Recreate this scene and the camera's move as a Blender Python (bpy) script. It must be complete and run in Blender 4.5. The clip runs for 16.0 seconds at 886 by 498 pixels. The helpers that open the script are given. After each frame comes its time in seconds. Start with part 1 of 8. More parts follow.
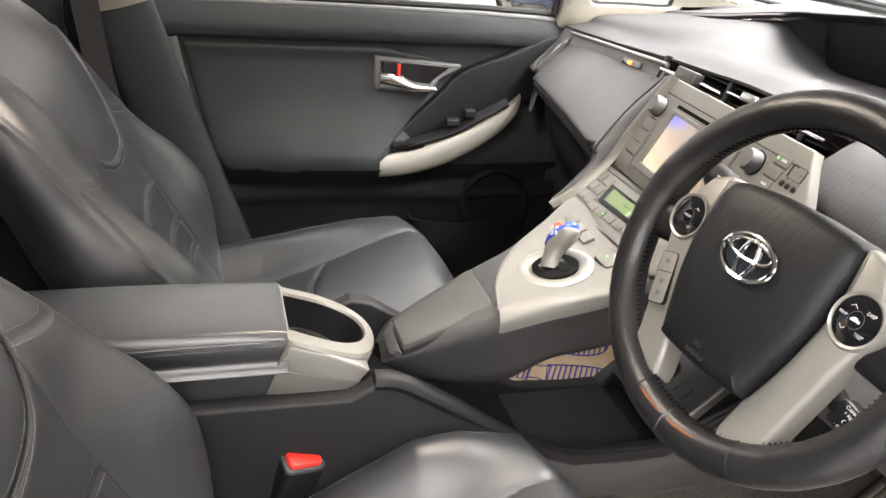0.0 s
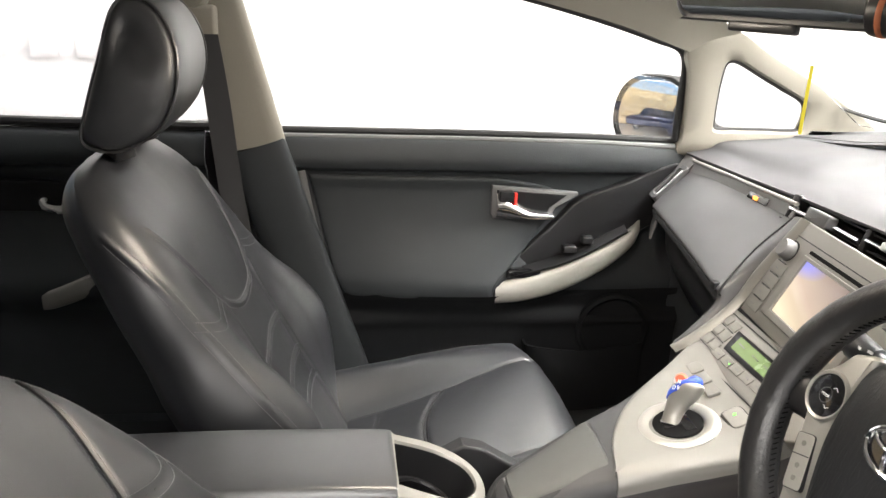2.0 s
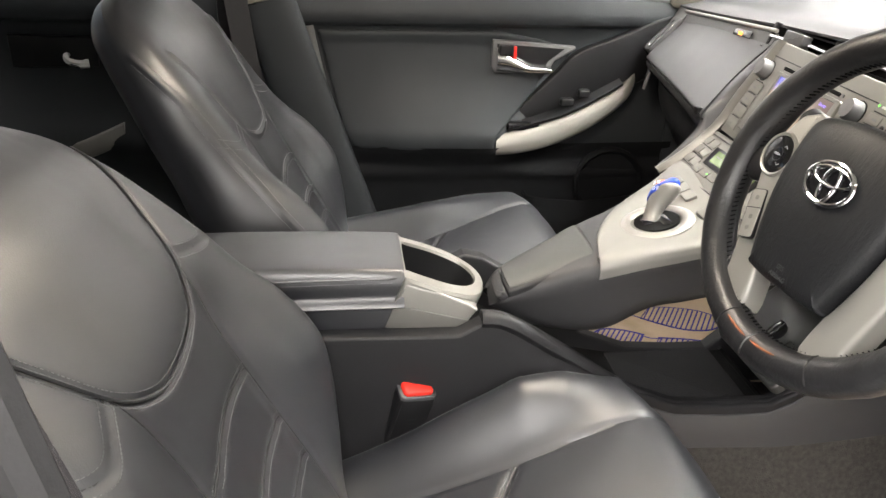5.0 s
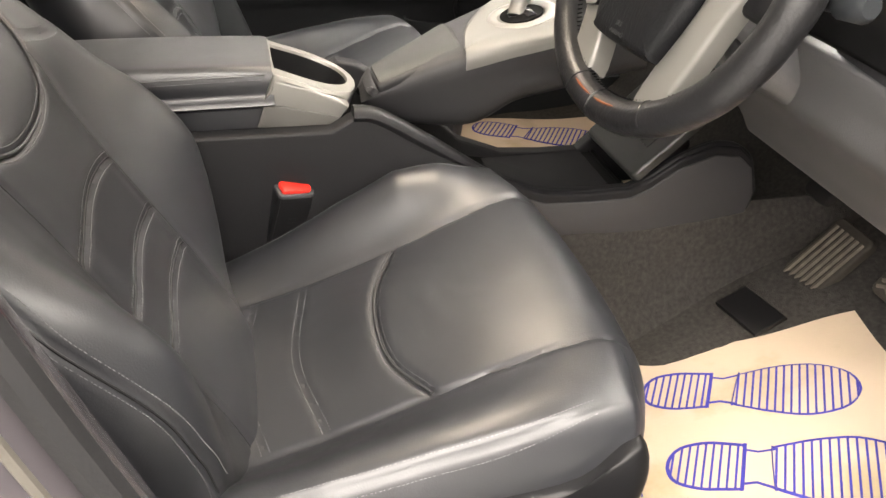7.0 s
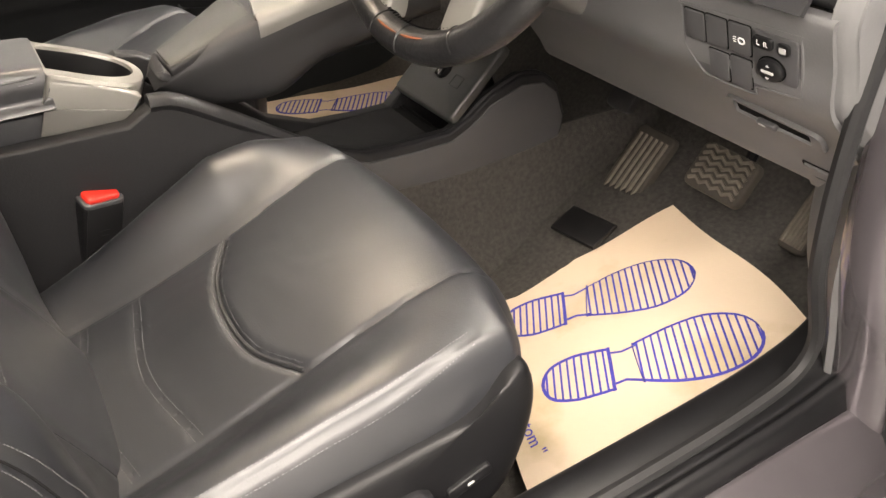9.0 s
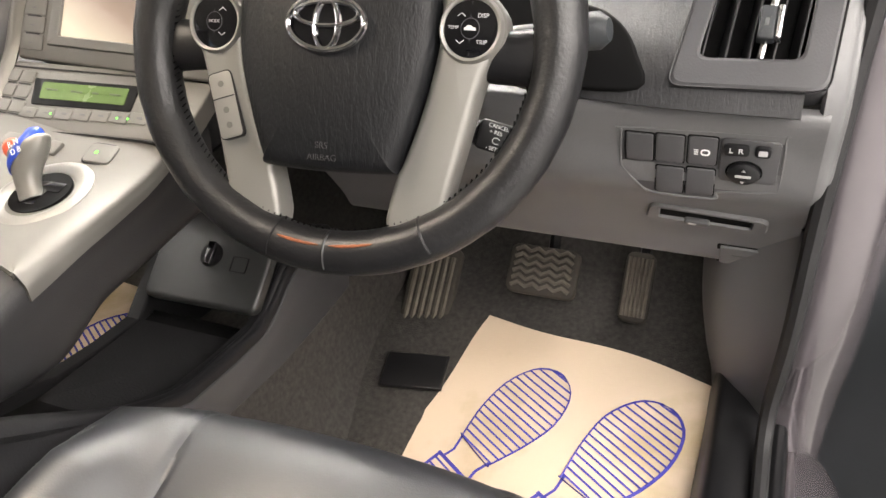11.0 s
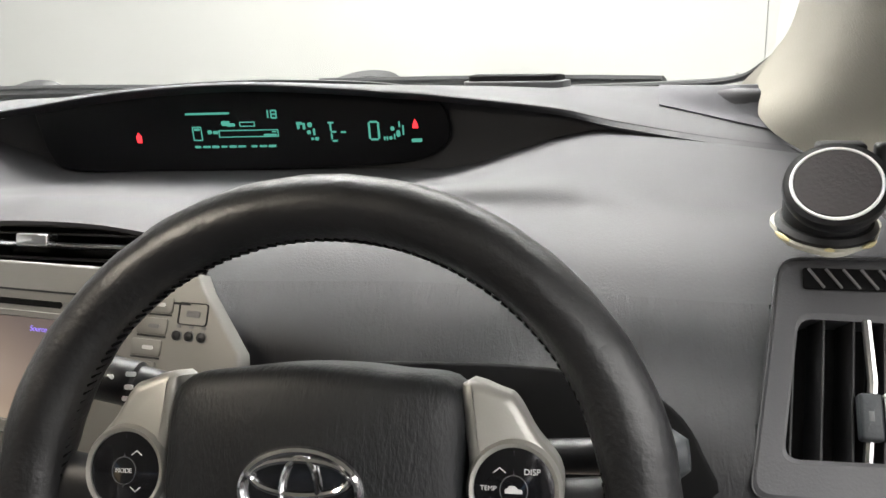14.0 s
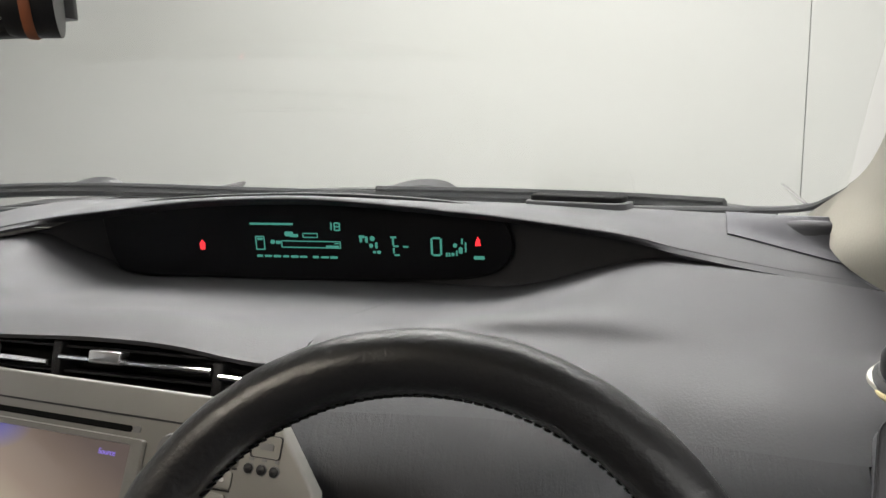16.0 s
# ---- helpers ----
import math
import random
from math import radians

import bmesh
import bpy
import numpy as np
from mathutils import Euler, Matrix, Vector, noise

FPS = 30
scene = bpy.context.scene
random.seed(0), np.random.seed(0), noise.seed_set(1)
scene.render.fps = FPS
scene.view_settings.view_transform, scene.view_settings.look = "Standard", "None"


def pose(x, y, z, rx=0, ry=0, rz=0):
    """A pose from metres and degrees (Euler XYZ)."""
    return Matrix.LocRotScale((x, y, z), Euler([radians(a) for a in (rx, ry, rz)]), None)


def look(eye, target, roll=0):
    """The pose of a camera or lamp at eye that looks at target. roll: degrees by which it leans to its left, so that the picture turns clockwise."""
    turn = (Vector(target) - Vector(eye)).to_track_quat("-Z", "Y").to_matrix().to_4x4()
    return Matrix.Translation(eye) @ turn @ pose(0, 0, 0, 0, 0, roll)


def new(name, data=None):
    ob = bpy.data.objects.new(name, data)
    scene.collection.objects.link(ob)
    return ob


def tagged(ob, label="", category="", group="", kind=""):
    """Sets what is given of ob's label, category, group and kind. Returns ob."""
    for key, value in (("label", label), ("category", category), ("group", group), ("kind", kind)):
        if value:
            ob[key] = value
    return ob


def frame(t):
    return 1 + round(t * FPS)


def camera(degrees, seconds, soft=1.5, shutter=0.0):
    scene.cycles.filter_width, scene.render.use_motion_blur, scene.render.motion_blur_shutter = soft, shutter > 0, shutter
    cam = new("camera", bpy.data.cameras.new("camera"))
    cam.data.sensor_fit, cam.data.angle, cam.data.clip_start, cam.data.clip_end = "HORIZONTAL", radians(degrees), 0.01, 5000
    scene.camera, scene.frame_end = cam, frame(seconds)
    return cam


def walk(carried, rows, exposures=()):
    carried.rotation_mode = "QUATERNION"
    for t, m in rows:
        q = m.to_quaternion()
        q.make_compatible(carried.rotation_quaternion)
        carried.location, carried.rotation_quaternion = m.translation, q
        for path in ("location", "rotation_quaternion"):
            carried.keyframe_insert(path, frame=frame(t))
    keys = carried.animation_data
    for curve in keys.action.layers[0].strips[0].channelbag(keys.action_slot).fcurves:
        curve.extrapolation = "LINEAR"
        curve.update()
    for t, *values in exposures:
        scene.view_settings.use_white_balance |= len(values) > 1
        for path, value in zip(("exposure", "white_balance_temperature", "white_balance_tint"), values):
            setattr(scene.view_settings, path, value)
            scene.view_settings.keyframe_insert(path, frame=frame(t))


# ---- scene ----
cam = camera(59.2, 16.0)
PATH = [
    (0, (0.88, -0.445, 1.199), (-0.85, 0.108, 0.362), 5.4),
    (0.5, (0.877, -0.427, 1.21), (-0.893, -0.009, 0.378), 5.1),
    (1, (0.862, -0.442, 1.22), (-0.945, -0.108, 0.43), 4.3),
    (1.5, (0.852, -0.437, 1.246), (-0.996, -0.154, 0.534), 3.4),
    (2, (0.845, -0.439, 1.265), (-1.031, -0.174, 0.626), 2.7),
    (2.5, (0.843, -0.441, 1.273), (-1.05, -0.189, 0.677), 2.2),
    (3, (0.855, -0.444, 1.262), (-1.034, -0.218, 0.646), 1.6),
    (3.5, (0.891, -0.445, 1.25), (-0.974, -0.258, 0.554), 0.9),
    (3.7, (0.9, -0.446, 1.243), (-0.952, -0.264, 0.509), 0.9),
    (5.8, (1.046, -0.428, 1.137), (-0.712, -0.149, 0.226), 2.9),
    (6, (1.053, -0.404, 1.149), (-0.677, -0.137, 0.182), 2.9),
    (6.5, (1.06, -0.416, 1.112), (-0.612, -0.026, 0.086), 3.0),
    (7, (1.08, -0.404, 1.087), (-0.525, 0.04, -0.02), 2.7),
    (7.5, (1.101, -0.398, 1.067), (-0.435, 0.073, -0.123), 1.8),
    (8, (1.117, -0.398, 1.052), (-0.373, 0.112, -0.181), 1.6),
    (8.5, (1.125, -0.399, 1.043), (-0.342, 0.225, -0.166), 0.4),
    (9, (1.07, -0.42, 1.044), (-0.348, 0.421, -0.088), -1.3),
    (9.2, (1.028, -0.442, 1.043), (-0.353, 0.504, -0.052), -1.6),
    (11.3, (0.651, -0.503, 1.066), (-0.019, 1.114, 0.098), -3.3),
    (11.5, (0.643, -0.479, 1.092), (-0.025, 1.13, 0.109), -3.8),
    (12, (0.622, -0.448, 1.115), (-0.031, 1.23, 0.244), -4.6),
    (12.5, (0.605, -0.395, 1.137), (-0.003, 1.348, 0.368), -4.9),
    (13, (0.57, -0.35, 1.129), (0.018, 1.439, 0.426), -4.9),
    (13.5, (0.547, -0.322, 1.138), (0.033, 1.497, 0.484), -4.3),
    (14, (0.531, -0.308, 1.154), (0.032, 1.539, 0.574), -3.0),
    (14.5, (0.514, -0.306, 1.167), (0.004, 1.561, 0.661), -1.9),
    (15, (0.501, -0.304, 1.18), (-0.024, 1.573, 0.731), -1.5),
    (15.5, (0.501, -0.299, 1.189), (-0.044, 1.583, 0.786), -1.4),
    (16, (0.488, -0.305, 1.193), (-0.078, 1.577, 0.823), -1.5),
]
walk(cam, [(t, look(eye, target, roll)) for t, eye, target, roll in PATH], [(0.0, 1.32, 6700, 12), (1.5, 1.36, 6700, 11), (3.7, 1.10, 6500, 10), (5.8, 1.48, 6900, 12), (7.0, 1.33, 7100, 13), (8.5, 1.34, 7400, 14), (9.2, 1.2, 7400, 14), (11.3, 1.15, 6800, 13), (12.5, 1.0, 6700, 12), (13.5, 0.72, 6500, 11), (14.5, 0.38, 6500, 9), (16, -.02, 6500, 10)])

# ---- light ----
world = bpy.data.worlds.new("world")
scene.world = world
world.use_nodes = True
wn = world.node_tree.nodes
sky = wn.new("ShaderNodeTexSky")
sky.sky_type, sky.sun_disc = "NISHITA", False
sky.sun_elevation, sky.sun_rotation = radians(43), radians(-12)
world.node_tree.links.new(sky.outputs["Color"], wn["Background"].inputs["Color"])
wn["Background"].inputs["Strength"].default_value = 0.1
scene.view_settings.exposure = 0.0
sun_data = bpy.data.lights.new("sun", "SUN")
sun_data.energy, sun_data.angle, sun_data.color = 3.5, radians(0.6), (1, 0.95, 0.86)
sun = new("sun", sun_data)
sun.rotation_euler = Vector((0.15, -0.72, -0.68)).to_track_quat("-Z", "Y").to_euler()


def lamp(name, m, w, h, watts, colour=(1, 0.985, 0.95)):
    d = bpy.data.lights.new(name, "AREA")
    d.shape, d.size, d.size_y, d.energy, d.color = "RECTANGLE", w, h, watts, colour
    ob = new(name, d)
    ob.matrix_world = m
    return ob


LAMP_W = 40.0
LAMPS = [(-0.6, 1.5, 3.7), (0.9, 1.5, 1.9), (-2.5, -0.2, 0.95), (-2.5, -2.4, 0.15), (1.8, -0.35, 0.9), (1.7, -2.4, 1.2), (3.6, -0.6, 1.7), (3.5, -2.8, 1.2)]

# ---- materials ----


def mat(name, col, rough=0.5, metal=0.0, grain=(0, 0), blotch=(6, 0.1), spec=0.5, coat=0.0, rvar=0.12, stretch=(1, 1, 1), detail=4):
    m = bpy.data.materials.new(name)
    m.use_nodes = True
    n, l = m.node_tree.nodes, m.node_tree.links
    b = n["Principled BSDF"]
    tc = n.new("ShaderNodeTexCoord")
    mp = n.new("ShaderNodeMapping")
    mp.inputs["Scale"].default_value = stretch
    l.new(tc.outputs["Object"], mp.inputs["Vector"])
    big = n.new("ShaderNodeTexNoise")
    big.inputs["Scale"].default_value, big.inputs["Detail"].default_value = blotch[0], 5
    l.new(tc.outputs["Object"], big.inputs["Vector"])
    ramp = n.new("ShaderNodeMix")
    ramp.data_type = "RGBA"
    ramp.inputs[6].default_value = (*[c * (1 - blotch[1]) for c in col], 1)
    ramp.inputs[7].default_value = (*[min(1, c * (1 + blotch[1])) for c in col], 1)
    l.new(big.outputs["Fac"], ramp.inputs[0])
    l.new(ramp.outputs[2], b.inputs["Base Color"])
    rr = n.new("ShaderNodeMapRange")
    rr.inputs["To Min"].default_value, rr.inputs["To Max"].default_value = max(0.02, rough - rvar), min(1, rough + rvar)
    l.new(big.outputs["Fac"], rr.inputs["Value"])
    l.new(rr.outputs["Result"], b.inputs["Roughness"])
    b.inputs["Metallic"].default_value = metal
    b.inputs["Specular IOR Level"].default_value = spec
    b.inputs["Coat Weight"].default_value = coat
    b.inputs["Coat Roughness"].default_value = 0.08
    if grain[1]:
        fine = n.new("ShaderNodeTexNoise")
        fine.inputs["Scale"].default_value, fine.inputs["Detail"].default_value = grain[0], detail
        l.new(mp.outputs["Vector"], fine.inputs["Vector"])
        bp = n.new("ShaderNodeBump")
        bp.inputs["Strength"].default_value, bp.inputs["Distance"].default_value = grain[1], 0.0015
        l.new(fine.outputs["Fac"], bp.inputs["Height"])
        l.new(bp.outputs["Normal"], b.inputs["Normal"])
    return m


def glow(name, col, strength):
    m = bpy.data.materials.new(name)
    m.use_nodes = True
    b = m.node_tree.nodes["Principled BSDF"]
    b.inputs["Base Color"].default_value = (0.01, 0.01, 0.01, 1)
    b.inputs["Emission Color"].default_value = (*col, 1)
    b.inputs["Emission Strength"].default_value = strength
    return m


def creased(m, scale, strength, dist):
    """Adds slack creases of a cover on top of the material's grain."""
    n, l = m.node_tree.nodes, m.node_tree.links
    b = n["Principled BSDF"]
    old = b.inputs["Normal"].links[0].from_node
    tc = n.new("ShaderNodeTexCoord")
    w = n.new("ShaderNodeTexNoise")
    w.inputs["Scale"].default_value, w.inputs["Detail"].default_value, w.inputs["Distortion"].default_value = scale, 2, 0.6
    l.new(tc.outputs["Object"], w.inputs["Vector"])
    bp = n.new("ShaderNodeBump")
    bp.inputs["Strength"].default_value, bp.inputs["Distance"].default_value = strength, dist
    l.new(w.outputs["Fac"], bp.inputs["Height"])
    l.new(bp.outputs["Normal"], old.inputs["Normal"])


LEATHER = mat("black_leather", (0.0165, 0.0175, 0.0212), 0.42, 0, (560, 0.11), (4, 0.3), 0.95, rvar=0.1)
creased(LEATHER, 7, 0.3, 0.012)


def wrinkled(m, scale, stretch, strength, dist):
    """Adds the long wandering wrinkles of moulded grain."""
    n, l = m.node_tree.nodes, m.node_tree.links
    b = n["Principled BSDF"]
    old = b.inputs["Normal"].links[0].from_node
    tc = n.new("ShaderNodeTexCoord")
    mp = n.new("ShaderNodeMapping")
    mp.inputs["Scale"].default_value = stretch
    l.new(tc.outputs["Object"], mp.inputs["Vector"])
    w = n.new("ShaderNodeTexNoise")
    w.inputs["Scale"].default_value, w.inputs["Detail"].default_value, w.inputs["Distortion"].default_value = scale, 2, 0.5
    l.new(mp.outputs["Vector"], w.inputs["Vector"])
    rp = n.new("ShaderNodeMapRange")
    rp.inputs["From Min"].default_value, rp.inputs["From Max"].default_value = 0.44, 0.54
    l.new(w.outputs["Fac"], rp.inputs["Value"])
    bp = n.new("ShaderNodeBump")
    bp.inputs["Strength"].default_value, bp.inputs["Distance"].default_value = strength, dist
    l.new(rp.outputs["Result"], bp.inputs["Height"])
    l.new(bp.outputs["Normal"], old.inputs["Normal"])


PIPING = mat("piping", (0.022, 0.0225, 0.024), 0.34, 0, (300, 0.2), (20, 0.2), 0.6)
THREAD = mat("grey_thread", (0.14, 0.14, 0.145), 0.7, 0, (900, 0.3), (60, 0.3))
RIM = mat("worn_rim_leather", (0.010, 0.010, 0.011), 0.40, 0, (260, 0.3), (14, 0.35), 0.48, rvar=0.1)
creased(RIM, 85, 0.3, 0.0016)
# darker copy of the dash top plastic: the driver's face has shade in its colour
DASH = mat("darker_dash_plastic", (0.023, 0.023, 0.0248), 0.55, 0, (700, 0.2), (7, 0.12), 0.25, stretch=(1, 1, 0.22))
wrinkled(DASH, 240, (1, 0.25, 0.18), 0.28, 0.0006)
DASH_SOFT = mat("dash_top_plastic", (0.032, 0.032, 0.0345), 0.64, 0, (520, 0.16), (5, 0.15), 0.24)
DOOR = mat("door_plastic", (0.021, 0.024, 0.027), 0.54, 0, (380, 0.2), (6, 0.12), 0.33)
# door plastic blackened: shade beside the seat is put into its colour
SHADED_TRIM = mat("shaded_door_trim", (0.0055, 0.006, 0.007), 0.75, 0, (380, 0.25), (6, 0.15), 0.12)
GREY = mat("grey_plastic", (0.11, 0.11, 0.112), 0.5, 0, (420, 0.2), (6, 0.1), 0.4)
PANEL = mat("panel_grey", (0.055, 0.055, 0.058), 0.45, 0, (500, 0.12), (8, 0.08), 0.45)
BLACK = mat("black_plastic", (0.0085, 0.0085, 0.0095), 0.42, 0, (500, 0.1), (10, 0.15), 0.28)
GLOSS = mat("gloss_black", (0.006, 0.006, 0.007), 0.09, 0, (0, 0), (10, 0.1), 0.5, coat=0.5, rvar=0.04)
SILVER = mat("silver_paint", (0.235, 0.228, 0.212), 0.38, 0.4, (700, 0.05), (9, 0.05), 0.5, rvar=0.05)
STACK = mat("stack_silver", (0.142, 0.138, 0.127), 0.47, 0.3, (700, 0.05), (9, 0.05), 0.5, rvar=0.05)
CHROME = mat("chrome", (0.75, 0.75, 0.76), 0.1, 1.0, (0, 0), (12, 0.05), rvar=0.04)
STEEL = mat("brushed_steel", (0.5, 0.5, 0.5), 0.28, 1.0, (0, 0), (12, 0.1), rvar=0.08)
CARPET = mat("carpet", (0.05, 0.0465, 0.043), 0.95, 0, (420, 1.0), (130, 0.75), 0.2)
BEIGE = mat("beige_trim", (0.22, 0.206, 0.176), 0.62, 0, (320, 0.2), (5, 0.05), 0.35)
CLOTH = mat("headliner", (0.5, 0.48, 0.43), 0.9, 0, (420, 0.35), (6, 0.05), 0.2)
PAINT = mat("body_paint", (0.12, 0.108, 0.118), 0.18, 0.5, (900, 0.04), (12, 0.15), 0.5, coat=0.8, rvar=0.05)
RUBBER = mat("rubber", (0.016, 0.016, 0.017), 0.6, 0, (200, 0.2), (10, 0.2), 0.3)
SMOKED = mat("smoked_display", (0.006, 0.006, 0.007), 0.4, 0, (0, 0), (10, 0.1), 0.15)
MESH = mat("grille_mesh", (0.042, 0.042, 0.047), 0.7, 0, (1200, 0.35), (10, 0.1), 0.2)
# near-black that puts the shade of openings, slots, vents and tray into colour
VOID = mat("recess_shade_black", (0.003, 0.003, 0.0032), 0.9, 0, (60, 0.1), (10, 0.1), 0.1)
WHITE = mat("white_print", (0.75, 0.75, 0.75), 0.6)
MARK = mat("pale_print", (0.42, 0.42, 0.42), 0.6)
CONS = mat("console_plastic", (0.012, 0.012, 0.0135), 0.52, 0, (450, 0.2), (6, 0.12), 0.28)
WORN = mat("worn_hide", (0.22, 0.07, 0.03), 0.7, 0, (200, 0.5), (40, 0.5), 0.3)
RED = mat("red_plastic", (0.75, 0.03, 0.02), 0.35, 0, (0, 0), (20, 0.05))
BLUE = mat("blue_plastic", (0.02, 0.06, 0.42), 0.3, 0, (0, 0), (20, 0.05), coat=0.3)
CAP = mat("orange_red_cap", (0.7, 0.13, 0.07), 0.35, 0, (0, 0), (20, 0.05))
INK = mat("blue_ink", (0.05, 0.045, 0.34), 0.8, 0, (0, 0), (30, 0.2))
YELLOW = mat("yellow_tag", (0.5, 0.45, 0.02), 0.5)
WALL = mat("white_wall", (0.70, 0.69, 0.705), 0.75, 0, (60, 0.15), (1.5, 0.03), 0.3)
WALLFRONT = mat("pale_panel_wall", (0.32, 0.32, 0.306), 0.6, 0, (30, 0.1), (1.2, 0.05), 0.3)
CONCRETE = mat("painted_floor", (0.3, 0.3, 0.29), 0.5, 0, (40, 0.3), (2, 0.2), 0.4)
BOXGREY = mat("enclosure_grey", (0.3, 0.31, 0.33), 0.5)
STRAP = mat("blue_strap", (0.05, 0.14, 0.6), 0.7)
BELT = mat("belt_webbing", (0.045, 0.045, 0.048), 0.8, 0, (700, 0.6), (10, 0.1), 0.3)

FENCE = mat("fence_wood", (0.42, 0.33, 0.2), 0.8, 0, (40, 0.5), (3, 0.3), 0.3, stretch=(8, 8, 0.5))
PAVING = mat("paving", (0.33, 0.27, 0.22), 0.85, 0, (30, 0.5), (1.5, 0.25), 0.3)
NAVY = mat("navy_car_paint", (0.02, 0.03, 0.08), 0.25, 0.3, (900, 0.04), (12, 0.1), 0.5, coat=0.8)


def paper_material():
    m = mat("paper_mat", (0.66, 0.53, 0.40), 0.85, 0, (90, 0.25), (4, 0.06), 0.2)
    n, l = m.node_tree.nodes, m.node_tree.links
    b = n["Principled BSDF"]
    src = b.inputs["Base Color"].links[0].from_socket
    tc = n.new("ShaderNodeTexCoord")
    st = n.new("ShaderNodeTexNoise")
    st.inputs["Scale"].default_value, st.inputs["Detail"].default_value = 9, 6
    l.new(tc.outputs["Object"], st.inputs["Vector"])
    mr = n.new("ShaderNodeMapRange")
    mr.inputs["From Min"].default_value, mr.inputs["From Max"].default_value = 0.52, 0.70
    l.new(st.outputs["Fac"], mr.inputs["Value"])
    mx = n.new("ShaderNodeMix")
    mx.data_type = "RGBA"
    mx.inputs[7].default_value = (0.5, 0.4, 0.25, 1)
    l.new(mr.outputs["Result"], mx.inputs[0])
    l.new(src, mx.inputs[6])
    l.new(mx.outputs[2], b.inputs["Base Color"])
    return m


PAPER = paper_material()
GREEN_SEG = glow("green_segments", (0.14, 0.68, 0.52), 0.42)
RED_LED = glow("red_warning", (1.0, 0.03, 0.04), 1.6)
GREEN_LED = glow("green_led", (0.15, 1.0, 0.1), 1.2)
AMBER_LED = glow("amber_led", (1.0, 0.3, 0.05), 1.5)
GLASS = bpy.data.materials.new("pane_glass")
GLASS.use_nodes = True
_g = GLASS.node_tree.nodes["Principled BSDF"]
_g.inputs["Base Color"].default_value = (0.97, 0.985, 0.975, 1)
_g.inputs["Transmission Weight"].default_value, _g.inputs["Roughness"].default_value, _g.inputs["IOR"].default_value = 1.0, 0.0, 1.25
MIRROR = bpy.data.materials.new("mirror_silver")
MIRROR.use_nodes = True
_g = MIRROR.node_tree.nodes["Principled BSDF"]
_g.inputs["Base Color"].default_value = (0.85, 0.86, 0.87, 1)
_g.inputs["Metallic"].default_value, _g.inputs["Roughness"].default_value = 1.0, 0.02

# ---- mesh helpers ----


def V(*a):
    return Vector(a)


def axes(o, x, up):
    """A local frame at o: x along, y towards up, z = x cross y."""
    x = Vector(x).normalized()
    n = x.cross(Vector(up)).normalized()
    y = n.cross(x)
    m = Matrix((x, y, n)).transposed().to_4x4()
    m.translation = Vector(o)
    return m


def part(name, bm, material, parent=None, label="", smooth=True, sharp=40):
    bmesh.ops.recalc_face_normals(bm, faces=bm.faces)
    me = bpy.data.meshes.new(name)
    bm.to_mesh(me)
    bm.free()
    me.materials.append(material)
    if smooth:
        me.polygons.foreach_set("use_smooth", [True] * len(me.polygons))
        me.set_sharp_from_angle(angle=radians(sharp))
    ob = new(name, me)
    if parent:
        hang(ob, parent)
    if label:
        ob["label"] = label
    return ob


def hang(ob, parent):
    ob.parent = parent
    if parent.type == "EMPTY":
        ob.matrix_parent_inverse = Matrix.Translation(-parent.location)


def thing(name, label, category, group="", at=(0, 0, 0)):
    ob = new(name)
    ob.empty_display_size = 0.05
    ob.location = at
    return tagged(ob, label, category, group)


def crom(pts, n, closed=False):
    """A smooth curve through pts, n samples."""
    p = np.array([tuple(q) for q in pts], float)
    k = len(p)
    seg = k if closed else k - 1
    out = []
    for i in range(n):
        u = seg * i / (n if closed else n - 1)
        a = min(int(u), seg - 1)
        f = u - a
        if closed:
            p0, p1, p2, p3 = p[(a - 1) % k], p[a % k], p[(a + 1) % k], p[(a + 2) % k]
        else:
            p1, p2 = p[a], p[a + 1]
            p0 = p[a - 1] if a > 0 else 2 * p1 - p2
            p3 = p[a + 2] if a + 2 < k else 2 * p2 - p1
        out.append(0.5 * (2 * p1 + (p2 - p0) * f + (2 * p0 - 5 * p1 + 4 * p2 - p3) * f * f + (3 * p1 - p0 - 3 * p2 + p3) * f ** 3))
    return np.array(out)


def lerp_keys(keys, x):
    """Piecewise smooth value from (x, value) keys."""
    xs = [k[0] for k in keys]
    return float(np.interp(x, xs, [k[1] for k in keys]))


def add_grid(bm, G, close_u=False, close_v=False, cap=False):
    """G[v][u] of points."""
    G = np.asarray(G, float)
    nv, nu = G.shape[:2]
    vs = [[bm.verts.new(G[i, j]) for j in range(nu)] for i in range(nv)]
    for i in range(nv if close_v else nv - 1):
        for j in range(nu if close_u else nu - 1):
            a, b, c, d = vs[i][j], vs[i][(j + 1) % nu], vs[(i + 1) % nv][(j + 1) % nu], vs[(i + 1) % nv][j]
            bm.faces.new((a, b, c, d))
    if cap:
        bm.faces.new(vs[0])
        bm.faces.new(vs[-1][::-1])
    return vs


def patch(rows, nu, nv, thick=0.0):
    """A smooth sheet through rows of points; with thickness it gets a back and edges."""
    R_ = [crom(r, nu) for r in rows]
    G = np.array([crom([r[j] for r in R_], nv) for j in range(nu)]).transpose(1, 0, 2)
    bm = bmesh.new()
    add_grid(bm, G)
    if thick:
        bmesh.ops.recalc_face_normals(bm, faces=bm.faces)
        bmesh.ops.solidify(bm, geom=bm.faces[:], thickness=thick)
    return bm


def loft(rings, n_ring, n_along, closed=True, cap=True):
    R_ = [crom(r, n_ring, closed) for r in rings]
    G = np.array([crom([r[j] for r in R_], n_along) for j in range(n_ring)]).transpose(1, 0, 2)
    bm = bmesh.new()
    add_grid(bm, G, close_u=closed, cap=cap and closed)
    return bm


